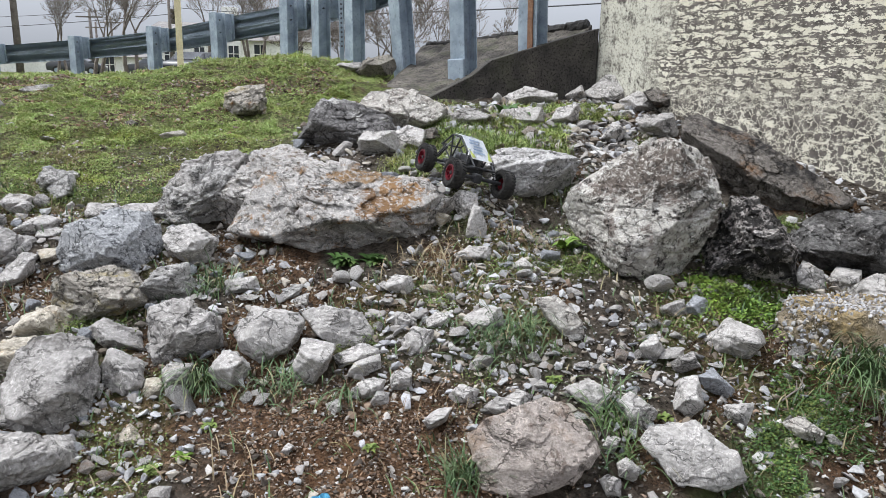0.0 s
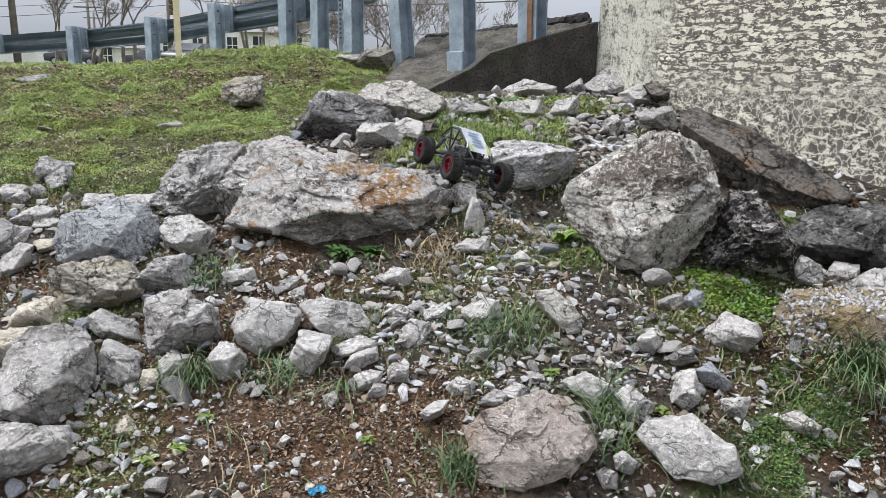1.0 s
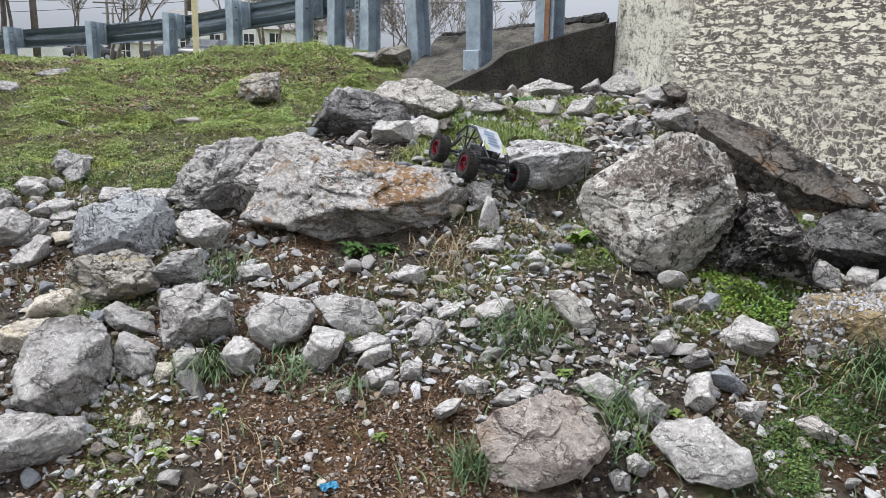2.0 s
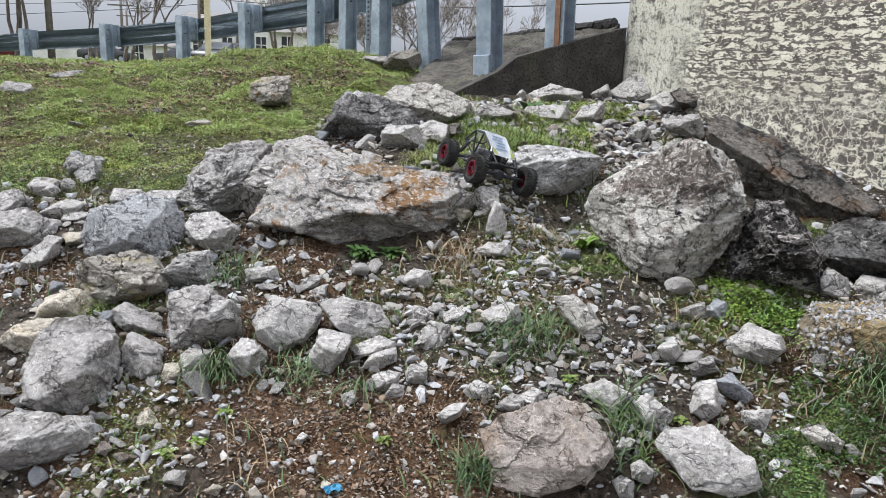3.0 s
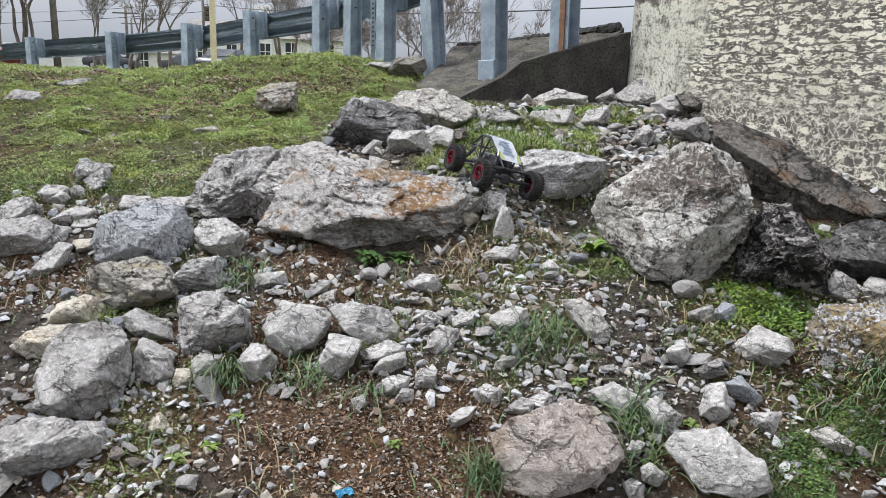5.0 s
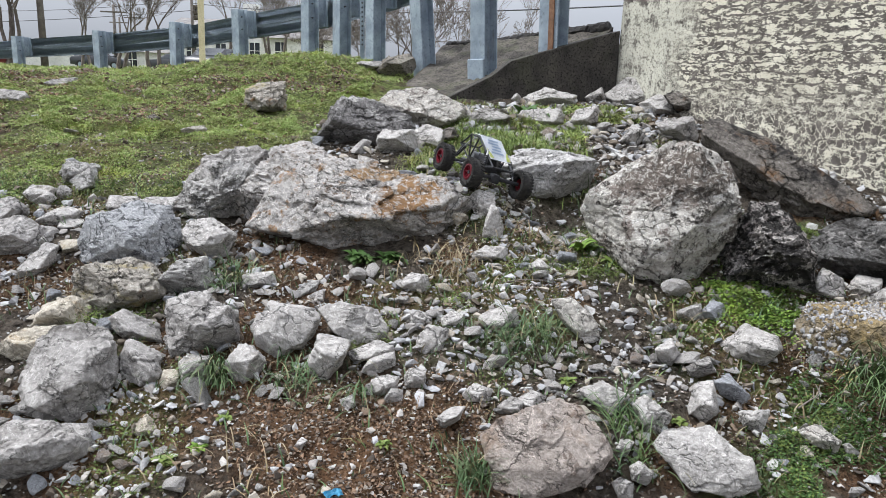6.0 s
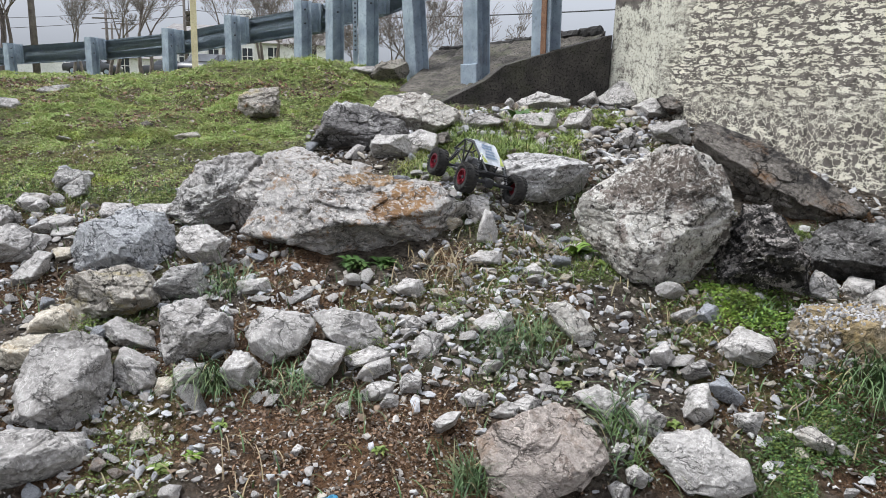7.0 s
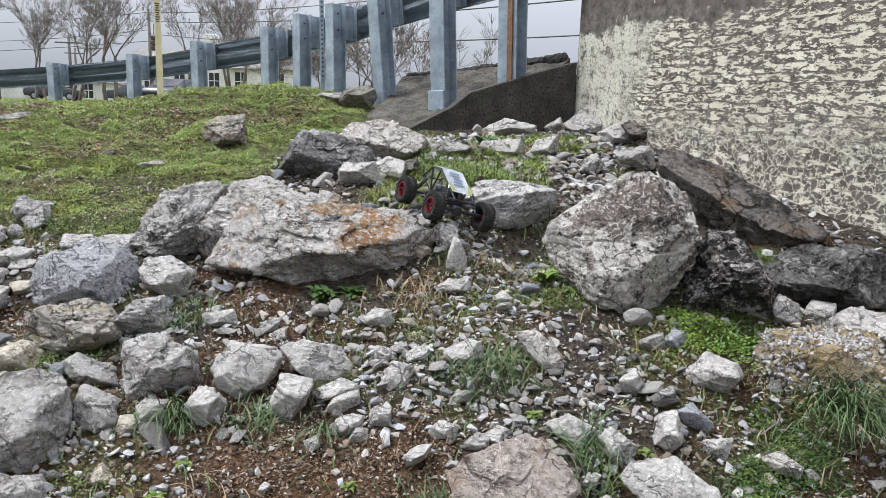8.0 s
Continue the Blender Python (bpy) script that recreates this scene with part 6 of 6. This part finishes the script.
# ---------------------------------------------------------------- distance: bare trees, houses, poles, cars
def bare_tree(x, y, height, seed, label, spread=0.55, stems=1, depth=5):
    r = random.Random(seed)
    segs = [[] for _ in range(stems + 1)]

    def grow(p, d, length, radius, level, stem):
        steps = 3
        for step in range(steps):
            q = p + d * (length / steps)
            segs[stem if level < 2 else stems].append((p.copy(), q.copy(), radius, radius * 0.85))
            p, radius = q, radius * 0.85
            d = (d + Vector((r.gauss(0, 0.1), r.gauss(0, 0.1), r.gauss(0.05, 0.06)))).normalized()
            if 0 < level < depth - 1 and step < 2:
                side = Vector((r.gauss(0, 1), r.gauss(0, 1), r.gauss(0.3, 0.4))).normalized()
                grow(p, (d + side * spread * 1.2).normalized(), length * r.uniform(0.4, 0.65), max(0.01, radius * 0.42), max(level + 1, 2), stem)
        if level >= depth:
            return
        for _ in range(r.choice((2, 3)) if level < depth - 1 else 4):
            side = Vector((r.gauss(0, 1), r.gauss(0, 1), r.gauss(0.15, 0.5))).normalized()
            grow(p, (d + side * spread * r.uniform(0.7, 1.4)).normalized(), length * r.uniform(0.62, 0.85), max(0.01, radius * r.uniform(0.52, 0.7)), level + 1, stem)

    for k in range(stems):
        lean = Vector((r.gauss(0, 0.14 * (stems > 1)), r.gauss(0, 0.1), 1)).normalized()
        grow(Vector((r.gauss(0, 0.35 * (stems > 1)), r.gauss(0, 0.3 * (stems > 1)), 0)), lean, height * 0.29, height * (0.017 if stems < 3 else 0.013), 0, k)
    tree = tagged(new("bare_tree"), label, "tree", "bare trees across the road")
    tree.location = (x, y, float(bank(np.array(x), np.array(y))))
    for name, rows in zip(["trunk"] * stems + ["crown"], segs):
        a = np.array([s[0] for s in rows])
        b = np.array([s[1] for s in rows])
        ra, rb = np.array([s[2] for s in rows]), np.array([s[3] for s in rows])
        d = (b - a) / np.linalg.norm(b - a, axis=1, keepdims=True)
        u = np.cross(d, [0.31, 0.87, 0.38])
        u /= np.linalg.norm(u, axis=1, keepdims=True)
        w = np.cross(d, u)
        ring = [u * math.cos(t) + w * math.sin(t) for t in (0, 2.094, 4.189)]
        v = np.stack([a + q * ra[:, None] for q in ring] + [b + q * rb[:, None] for q in ring], 1).reshape(-1, 3)
        k = np.arange(len(rows))[:, None] * 6
        f = np.concatenate([k + [i, (i + 1) % 3, 3 + (i + 1) % 3, 3 + i] for i in range(3)])
        ob = new(name, mesh_of(name, v, f, BARK, True))
        ob.parent = tree
        if name == "crown":
            tagged(ob, kind="stuff")


bare_tree(-19.5, 31, 9, 1, "bare many-stemmed tree with dark trunk", 0.6, 4)
bare_tree(-22, 46.5, 9, 2, "bare grey-brown tree across the road", 0.5, 2)
bare_tree(-16.3, 39.2, 8.5, 3, "tall bare tree with reddish twigs", 0.5, 2)
bare_tree(-14.2, 44, 9, 4, "bare grey-brown tree across the road", 0.5, 1)
bare_tree(-12.2, 46, 8.5, 5, "bare tree standing before a white house", 0.55, 2)
bare_tree(-9.3, 38, 7.5, 6, "bare grey-brown tree across the road", 0.55, 2)
bare_tree(-3.6, 26, 3.8, 7, "low bare thicket across the road", 0.75, 6, 4)
bare_tree(-2.2, 27, 4.6, 8, "low bare thicket across the road", 0.75, 6, 4)
bare_tree(-0.6, 33, 5.2, 9, "bare thicket with brown twigs", 0.7, 4, 4)
bare_tree(3.0, 41, 6.0, 10, "thin bare tree against the sky", 0.5, 1, 4)
bare_tree(-27, 52, 8, 11, "bare grey-brown tree across the road", 0.5, 2)
bare_tree(-33, 50, 9, 12, "bare grey-brown tree across the road", 0.5, 3)
bare_tree(-6, 30, 4.2, 13, "low bare thicket across the road", 0.75, 5, 4)

SIDING = mottled("white_siding", (0.6, 0.59, 0.55), (0.76, 0.75, 0.71), 0.8)
ROOFING = mottled("grey_shingles", (0.12, 0.11, 0.105), (0.24, 0.225, 0.21), 2.0)
PANE, pane_tree, pane_bsdf = shader("dark_window_glass", 0.08, 0.0, 0.6)
pane_bsdf.inputs["Base Color"].default_value = (0.03, 0.035, 0.04, 1)


def house(x, y, wide, deep, eaves, ridge, turn, windows, chimney, label):
    home = tagged(new("house"), label, "house")
    z = float(bank(np.array(x), np.array(y)))
    bm = bmesh.new()
    block(bm, (wide, deep, eaves + 0.5), Matrix.Translation((0, 0, eaves / 2 - 0.25)), 0.03)
    part("wall", bm, SIDING, home)
    bm = bmesh.new()
    w, d = wide / 2 + 0.35, deep / 2 + 0.35
    v = [bm.verts.new(q) for q in ((-w, -d, eaves), (w, -d, eaves), (w, d, eaves), (-w, d, eaves), (-w, 0, ridge), (w, 0, ridge))]
    for f in ((0, 1, 5, 4), (2, 3, 4, 5), (0, 4, 3), (1, 2, 5), (0, 3, 2, 1)):
        bm.faces.new([v[i] for i in f])
    part("roof", bm, ROOFING, home)
    if chimney is not None:
        bm = bmesh.new()
        block(bm, (1.3, 1.1, 2.6), Matrix.Translation((chimney, 0.6, ridge + 0.2)), 0.04)
        part("chimney", bm, SIDING, home)
    for wx, wz in windows:
        bm = bmesh.new()
        for q, s in (((-0.5, 0), (0.1, 1.5)), ((0.5, 0), (0.1, 1.5)), ((0, 0.75), (1.1, 0.1)), ((0, -0.75), (1.1, 0.1)), ((0, 0), (1.0, 0.06)), ((0, 0), (0.06, 1.4))):
            block(bm, (s[0], 0.1, s[1]), Matrix.Translation((wx + q[0], -deep / 2 - 0.03, wz + q[1])))
        win = part("window", bm, SIDING, home)
        bm = bmesh.new()
        block(bm, (0.92, 0.02, 1.42), Matrix.Translation((wx, -deep / 2 - 0.012, wz)))
        part("pane", bm, PANE, win)
    home.matrix_world = pose(x, y, z, 0, 0, turn)


house(-20.8, 70, 11.5, 7, 4.0, 4.9, 4, ((-4.2, 1.9), (-1.6, 1.9), (1.4, 2.1), (4.0, 2.1)), 0.3, "white two-storey house with a pale chimney and grey roof")
house(-40, 72, 24, 8, 1.6, 2.1, 0, ((-8, 0.9), (-3, 0.9), (4, 0.9), (9, 0.9)), None, "long low white building across the road")
house(-13.2, 60, 5.5, 6, 2.9, 3.9, 3, ((-1.3, 1.9), (1.5, 1.9)), None, "small cream house with paired windows")


def utility_pole(x, y, top, label, arm=True):
    z = float(bank(np.array(x), np.array(y)))
    pole = tagged(new("utility_pole"), label, "utility pole", "utility poles")
    pole.location = (x, y, z)
    part("shaft", rod(bmesh.new(), (0, 0, -0.3), (0, 0, top - z), 0.16, 0.1, 10), TIMBER, pole, "", True)
    if arm:
        bm = bmesh.new()
        block(bm, (2.2, 0.1, 0.12), Matrix.Translation((0, -0.12, top - z - 0.6)), 0.01)
        part("crossarm", bm, TIMBER, pole)


utility_pole(-23.4, 63, 8.6, "brown wooden utility pole across the road", False)
utility_pole(-30, 62.8, 6.2, "far wooden utility pole with a crossarm")
utility_pole(-18.2, 31.5, 7.5, "brown wooden utility pole beside bare trees", False)
utility_pole(-36, 80, 6.8, "far wooden utility pole with a crossarm")
utility_pole(-40, 85, 6.5, "far wooden utility pole with a crossarm")


def wire(a, b, sag, radius, label):
    cu = bpy.data.curves.new("power_line", "CURVE")
    cu.dimensions, cu.bevel_depth, cu.bevel_resolution = "3D", radius, 1
    sp = cu.splines.new("POLY")
    sp.points.add(24)
    a, b = Vector(a), Vector(b)
    for k in range(25):
        t = k / 24
        sp.points[k].co = (*(a.lerp(b, t) - Vector((0, 0, sag * 4 * t * (1 - t)))), 1)
    cu.materials.append(BOLT)
    tagged(new("power_line", cu), label, "power line", "power lines")


wire((-23.4, 63, 8.3), (9, 24, 6.4), 0.5, 0.022, "thin black power line above the road")
wire((-23.4, 63, 7.6), (9, 24, 5.6), 0.5, 0.03, "thin black power line above the road")
wire((-23.4, 63, 6.6), (9, 24, 4.3), 0.6, 0.03, "thin black power line above the road")
wire((-23.4, 63, 8.3), (-60, 70, 7.5), 0.8, 0.025, "thin black power line between poles")
wire((-23.4, 63, 6.9), (-60, 70, 6.0), 0.9, 0.025, "thin black power line between poles")
wire((-23.4, 63, 6.0), (-60, 58, 3.2), 0.5, 0.03, "thin black power line between poles")

light = tagged(new("traffic_light"), "black traffic light hanging across the road", "traffic light")
for k in range(3):
    bm = bmesh.new()
    block(bm, (0.42, 0.3, 0.38), Matrix.Translation((0, 0, 0.4 * k)), 0.04)
    head = part("lamp_housing", bm, INK, light)
    part("visor", rod(bmesh.new(), (0, -0.15, 0.4 * k), (0, -0.36, 0.4 * k), 0.15, 0.14, 12), INK, head)
part("hanger", rod(bmesh.new(), (0, 0, 0.9), (0, 0, 1.9), 0.03), INK, light)
part("mast", rod(bmesh.new(), (0.3, 0.3, -4.4), (0.3, 0.3, 1.9), 0.08), ZINC, light)
light.location = (-22.3, 61, 5.3)


def car_paint(name, tone):
    mat, tree, bsdf = shader(name, 0.3, 0.0, 0.5)
    vec = place_of(tree)
    tree.links.new(blend(tree, cloudy(tree, vec, 2.0), tone, tuple(c * 0.8 for c in tone)), bsdf.inputs["Base Color"])
    return mat


RUBBER = mottled("tyre_rubber", (0.012, 0.012, 0.012), (0.04, 0.036, 0.032), 60.0, 0.85)


def parked_car(x, y, turn, paint, label):
    car = tagged(new("parked_car"), label, "car", "cars parked across the road")
    bm = bmesh.new()
    side = ((-2.15, 0.3), (-2.2, 0.75), (-2.05, 0.95), (-1.5, 1.0), (-0.9, 1.42), (0.5, 1.45), (1.15, 0.98), (2.0, 0.86), (2.2, 0.65), (2.15, 0.3))
    loops = [[bm.verts.new((px, w * (0.86 if pz < 1.1 else 0.68), pz)) for px, pz in side] for w in (-1, 1)]
    for i in range(len(side)):
        j = (i + 1) % len(side)
        bm.faces.new((loops[0][i], loops[0][j], loops[1][j], loops[1][i]))
    bm.faces.new(loops[0][::-1])
    bm.faces.new(loops[1])
    bmesh.ops.recalc_face_normals(bm, faces=bm.faces)
    bmesh.ops.bevel(bm, geom=list(bm.edges), offset=0.05, segments=2, affect="EDGES", profile=0.5)
    part("body", bm, paint, car, "", True)
    for name, q in (("windscreen", ((0.62, 1.37), (1.1, 1.02))), ("rear_window", ((-1.4, 1.05), (-0.95, 1.37)))):
        bm = bmesh.new()
        (ax, az), (bx, bz) = q
        dx = 0.03 if name == "windscreen" else -0.03
        bm.faces.new([bm.verts.new(v) for v in ((ax + dx, -0.6, az + 0.02), (bx + dx, -0.72, bz + 0.02), (bx + dx, 0.72, bz + 0.02), (ax + dx, 0.6, az + 0.02))])
        part(name, bm, PANE, car)
    for s in (-1, 1):
        bm = bmesh.new()
        bm.faces.new([bm.verts.new(v) for v in ((-1.25, 0.86 * s, 1.03), (0.95, 0.86 * s, 1.03), (0.45, 0.72 * s, 1.38), (-0.85, 0.72 * s, 1.38))])
        part("side_window", bm, PANE, car)
        part("headlight", block(bmesh.new(), (0.06, 0.36, 0.14), Matrix.Translation((2.17, 0.58 * s, 0.68)), 0.02), SIDING, car)
        for wx in (-1.35, 1.35):
            wheel = part("wheel", rod(bmesh.new(), (wx, 0.68 * s, 0.32), (wx, 0.88 * s, 0.32), 0.32, 0.32, 20), RUBBER, car)
            part("rim", rod(bmesh.new(), (wx, 0.87 * s, 0.32), (wx, 0.9 * s, 0.32), 0.2, 0.18, 16), ZINC, wheel)
    car.matrix_world = pose(x, y, float(bank(np.array(x), np.array(y))), 0, 0, turn)


parked_car(-21.6, 30.6, -4, car_paint("dark_red_paint", (0.16, 0.02, 0.025)), "dark red car parked across the road")
parked_car(-21.2, 28.2, -4, car_paint("black_paint", (0.015, 0.016, 0.018)), "black car parked beside the red one")
parked_car(-31.0, 62.0, 8, car_paint("dark_grey_paint", (0.04, 0.042, 0.045)), "dark grey car parked across the road")
parked_car(-23.6, 60.0, 20, car_paint("grey_paint", (0.05, 0.052, 0.055)), "grey car parked before a house")
parked_car(-12.4, 37.0, 84, car_paint("black_paint", (0.015, 0.016, 0.018)), "black car parked before bare trees")


# ---------------------------------------------------------------- the remote-controlled rock crawler
CAGE = mottled("black_nylon", (0.012, 0.012, 0.014), (0.03, 0.03, 0.034), 50.0, 0.45)
RED = mottled("red_anodised", (0.1, 0.008, 0.014), (0.2, 0.014, 0.026), 60.0, 0.35, 0.6)
STEEL = mottled("bare_steel", (0.3, 0.3, 0.31), (0.5, 0.5, 0.52), 60.0, 0.35, 0.9)
SHELL = mottled("white_shell", (0.62, 0.64, 0.68), (0.78, 0.8, 0.83), 30.0, 0.4)
BLUE, LIME = mottled("blue_decal", (0.3, 0.38, 0.5), (0.42, 0.5, 0.6), 60.0, 0.4), mottled("lime_decal", (0.5, 0.55, 0.14), (0.62, 0.66, 0.22), 60.0, 0.4)


def lathe(bm, profile, m, sides=36):
    """Spins (radius, along) pairs round the local x axis."""
    rings = [[bm.verts.new(m @ Vector((a, r * math.cos(2 * math.pi * j / sides), r * math.sin(2 * math.pi * j / sides)))) for r, a in profile] for j in range(sides)]
    for j in range(sides):
        p, q = rings[j], rings[(j + 1) % sides]
        for i in range(len(profile) - 1):
            bm.faces.new((p[i], p[i + 1], q[i + 1], q[i]))
    return bm


def crawler_wheel(car, x, y, s):
    m = Matrix.Translation((x, y, 0))
    bm = lathe(bmesh.new(), [(0.036, -0.022), (0.05, -0.027), (0.06, -0.026), (0.064, -0.018), (0.065, 0.0), (0.064, 0.018), (0.06, 0.026), (0.05, 0.027), (0.036, 0.022), (0.036, -0.022)], m)
    for k in range(26):
        a = 2 * math.pi * k / 26
        for side in (-1, 1):
            lug = m @ Matrix.Rotation(a + side * 0.06, 4, "X") @ Matrix.Translation((side * 0.0165, 0, 0.0655)) @ Matrix.Rotation(side * 0.35, 4, "Z")
            block(bm, (0.017, 0.009, 0.006), lug)
            block(bm, (0.005, 0.008, 0.016), m @ Matrix.Rotation(a + side * 0.06, 4, "X") @ Matrix.Translation((side * 0.0275, 0, 0.056)))
    tyre = part("tyre", bm, RUBBER, car, "knobbly black rubber tyre")
    bm = lathe(bmesh.new(), [(0.036, 0.018 * s), (0.037, 0.026 * s), (0.031, 0.027 * s), (0.029, 0.02 * s), (0.03, -0.01 * s)], m)
    for k in range(6):
        a = math.pi * k / 3
        rod(bm, m @ Vector((0.012 * s, 0.006 * math.cos(a), 0.006 * math.sin(a))), m @ Vector((0.02 * s, 0.03 * math.cos(a), 0.03 * math.sin(a))), 0.004, 0.003, 6)
    bmesh.ops.recalc_face_normals(bm, faces=bm.faces)
    rim = part("rim", bm, RED, tyre, "red beadlock rim")
    part("hub", rod(bmesh.new(), m @ Vector((0.0, 0, 0)), m @ Vector((0.02 * s, 0, 0)), 0.01, 0.008, 10), CAGE, tyre)


def crawler():
    car = tagged(new("toy_crawler"), "black remote-controlled rock crawler with white shell, climbing rubble", "toy car")
    for y in (-0.1675, 0.1675):
        bm = rod(bmesh.new(), (-0.115, y, 0), (0.115, y, 0), 0.009, 0.009, 10)
        block(bm, (0.04, 0.045, 0.042), Matrix.Translation((0.015, y, 0)), 0.008)
        part("axle", bm, CAGE, car)
        for s in (-1, 1):
            crawler_wheel(car, 0.1325 * s, y, s)
            top = (0.055 * s, y * 0.62, 0.115)
            foot = (0.085 * s, y * 0.97, 0.012)
            shock = part("shock", rod(bmesh.new(), foot, top, 0.004, 0.004, 8), STEEL, car)
            bm = bmesh.new()
            a, b = Vector(foot), Vector(top)
            for k in range(9):
                c = a.lerp(b, 0.12 + 0.07 * k)
                rod(bm, c, c + (b - a).normalized() * 0.004, 0.010, 0.010, 10)
            part("spring", bm, CAGE, shock)
            part("link", rod(bmesh.new(), (0.07 * s, y * 0.95, -0.008), (0.035 * s, y * 0.18, 0.012), 0.0042, 0.0042, 8), STEEL, car, "steel suspension link")
    bm = block(bmesh.new(), (0.085, 0.15, 0.03), Matrix.Translation((0, 0, 0.02)), 0.006)
    part("skid_plate", bm, CAGE, car)
    part("battery", block(bmesh.new(), (0.05, 0.11, 0.035), Matrix.Translation((0, 0.02, 0.06)), 0.005), CAGE, car)
    part("motor", rod(bmesh.new(), (-0.03, -0.085, 0.055), (0.03, -0.085, 0.055), 0.019, 0.019, 14), STEEL, car)
    for s in (-1, 1):
        bm = bmesh.new()
        pts = [(0.05 * s, 0.19, 0.05), (0.058 * s, 0.09, 0.105), (0.058 * s, -0.01, 0.15), (0.058 * s, -0.1, 0.148), (0.05 * s, -0.2, 0.085), (0.045 * s, -0.08, 0.03), (0.045 * s, 0.08, 0.03), (0.05 * s, 0.19, 0.05)]
        for a, b in zip(pts, pts[1:]):
            rod(bm, a, b, 0.0042, 0.0042, 8)
        rod(bm, pts[1], pts[6], 0.0042)
        rod(bm, pts[2], pts[5], 0.0042)
        rod(bm, pts[3], pts[5], 0.0042)
        part("cage_side", bm, CAGE, car)
    bm = bmesh.new()
    for y, z in ((0.19, 0.05), (0.09, 0.105), (-0.01, 0.15), (-0.1, 0.148), (-0.2, 0.085)):
        rod(bm, (-0.057, y, z), (0.057, y, z), 0.0042)
    part("cage_bars", bm, CAGE, car)

    def panel(name, corners, mat, lift, parent, label=""):
        bm = bmesh.new()
        f = bm.faces.new([bm.verts.new(Vector(q) + Vector((0, 0, lift))) for q in corners])
        bmesh.ops.solidify(bm, geom=[f], thickness=0.0015)
        return part(name, bm, mat, parent, label)

    hood = panel("hood", ((-0.055, 0.15, 0.078), (0.055, 0.15, 0.078), (0.058, -0.01, 0.155), (-0.058, -0.01, 0.155)), SHELL, 0.004, car, "white shell panel")
    panel("roof", ((-0.058, -0.012, 0.155), (0.058, -0.012, 0.155), (0.058, -0.1, 0.153), (-0.058, -0.1, 0.153)), SHELL, 0.004, car, "white shell panel")
    panel("stripe", ((-0.054, 0.145, 0.081), (-0.032, 0.145, 0.081), (-0.05, 0.085, 0.1095), (-0.056, 0.085, 0.1095)), LIME, 0.007, hood, "lime stripe")
    panel("stripe", ((0.032, 0.145, 0.081), (0.054, 0.145, 0.081), (0.056, 0.085, 0.1095), (0.05, 0.085, 0.1095)), LIME, 0.007, hood, "lime stripe")
    for k in range(5):
        y = 0.11 - 0.022 * k
        z = 0.078 + (0.15 - y) * 0.4812
        panel("decal_bar", ((-0.03 + 0.006 * (k % 2), y, z), (0.034 - 0.008 * (k % 3), y, z), (0.034 - 0.008 * (k % 3), y - 0.013, z + 0.0062), (-0.03 + 0.006 * (k % 2), y - 0.013, z + 0.0062)), BLUE, 0.0075, hood, "faded blue bar")
    for k in range(3):
        y = -0.03 - 0.022 * k
        roof_bar = ((-0.04, y, 0.1546), (0.036, y, 0.1546), (0.036, y - 0.012, 0.1543), (-0.04, y - 0.012, 0.1543))
        panel("decal_bar", roof_bar, BLUE if k else INK, 0.0075, car, "faded blue bar")
    return car


crawler_ob = crawler()
right, ahead, above = Vector((-0.876, -0.419, 0.238)), Vector((0.407, -0.908, -0.098)), Vector((0.257, 0.011, 0.966))
turned = Matrix((right, ahead, above)).transposed().to_quaternion().to_matrix().to_4x4()
crawler_ob.matrix_world = Matrix.Translation((0.089, 3.444, 1.111)) @ turned

# scrap of blue plastic on the soil
bm = bmesh.new()
cols = [[bm.verts.new((0.05 * (i / 6 - 0.5) + 0.006 * noise.noise((i, j, 2)), 0.032 * (j / 4 - 0.5) + 0.008 * noise.noise((i, j, 7)), 0.012 + 0.014 * noise.noise((i * 0.6, j * 0.7, 4)))) for j in range(5)] for i in range(7)]
fs = [bm.faces.new((cols[i][j], cols[i + 1][j], cols[i + 1][j + 1], cols[i][j + 1])) for i in range(6) for j in range(4)]
bmesh.ops.solidify(bm, geom=fs, thickness=0.001)
scrap = tagged(part("plastic_scrap", bm, mottled("blue_plastic", (0.04, 0.26, 0.45), (0.12, 0.42, 0.6), 30.0, 0.4)), "crumpled scrap of light blue plastic on soil", "litter")
scrap.matrix_world = pose(-0.31, 1.72, float(bumps(np.array([-0.31]), np.array([1.72]))[0]) + 0.004, 0, 0, 30)


def dry_twig(x, y, length, turn, seed):
    """A bent dead twig with two side shoots, lying on the ground."""
    r = random.Random(seed)
    bm = bmesh.new()
    p, d, line = Vector((0, 0, 0.006)), Vector((1, 0, r.uniform(0.0, 0.35))).normalized(), []
    for k in range(7):
        q = p + d * (length / 7)
        rod(bm, p, q, 0.0034 * (1 - 0.09 * k), 0.0034 * (1 - 0.09 * (k + 1)), 6)
        line.append((q, d.copy()))
        p, d = q, (d + Vector((r.gauss(0, 0.12), r.gauss(0, 0.2), r.gauss(-0.03, 0.06)))).normalized()
    for q, d in (line[2], line[4]):
        rod(bm, q, q + (d + Vector((0, r.choice((-0.8, 0.8)), 0.2))).normalized() * length * 0.3, 0.002, 0.001, 5)
    ob = tagged(part("dry_twig", bm, BARK, None, "", True), "dead brown twig lying on soil", "twig", "dead twigs")
    ob.matrix_world = pose(x, y, float(bumps(np.array([x]), np.array([y]))[0]) + 0.01, 0, 0, turn)


for k, (x, y, length, turn) in enumerate(((1.13, 2.28, 0.2, 55), (1.17, 2.2, 0.24, 75), (1.1, 2.14, 0.17, 30), (1.24, 2.3, 0.14, 110), (0.2, 2.72, 0.16, 20), (-0.45, 2.45, 0.14, 160), (0.86, 1.78, 0.15, 95))):
    dry_twig(x, y, length, turn, k)
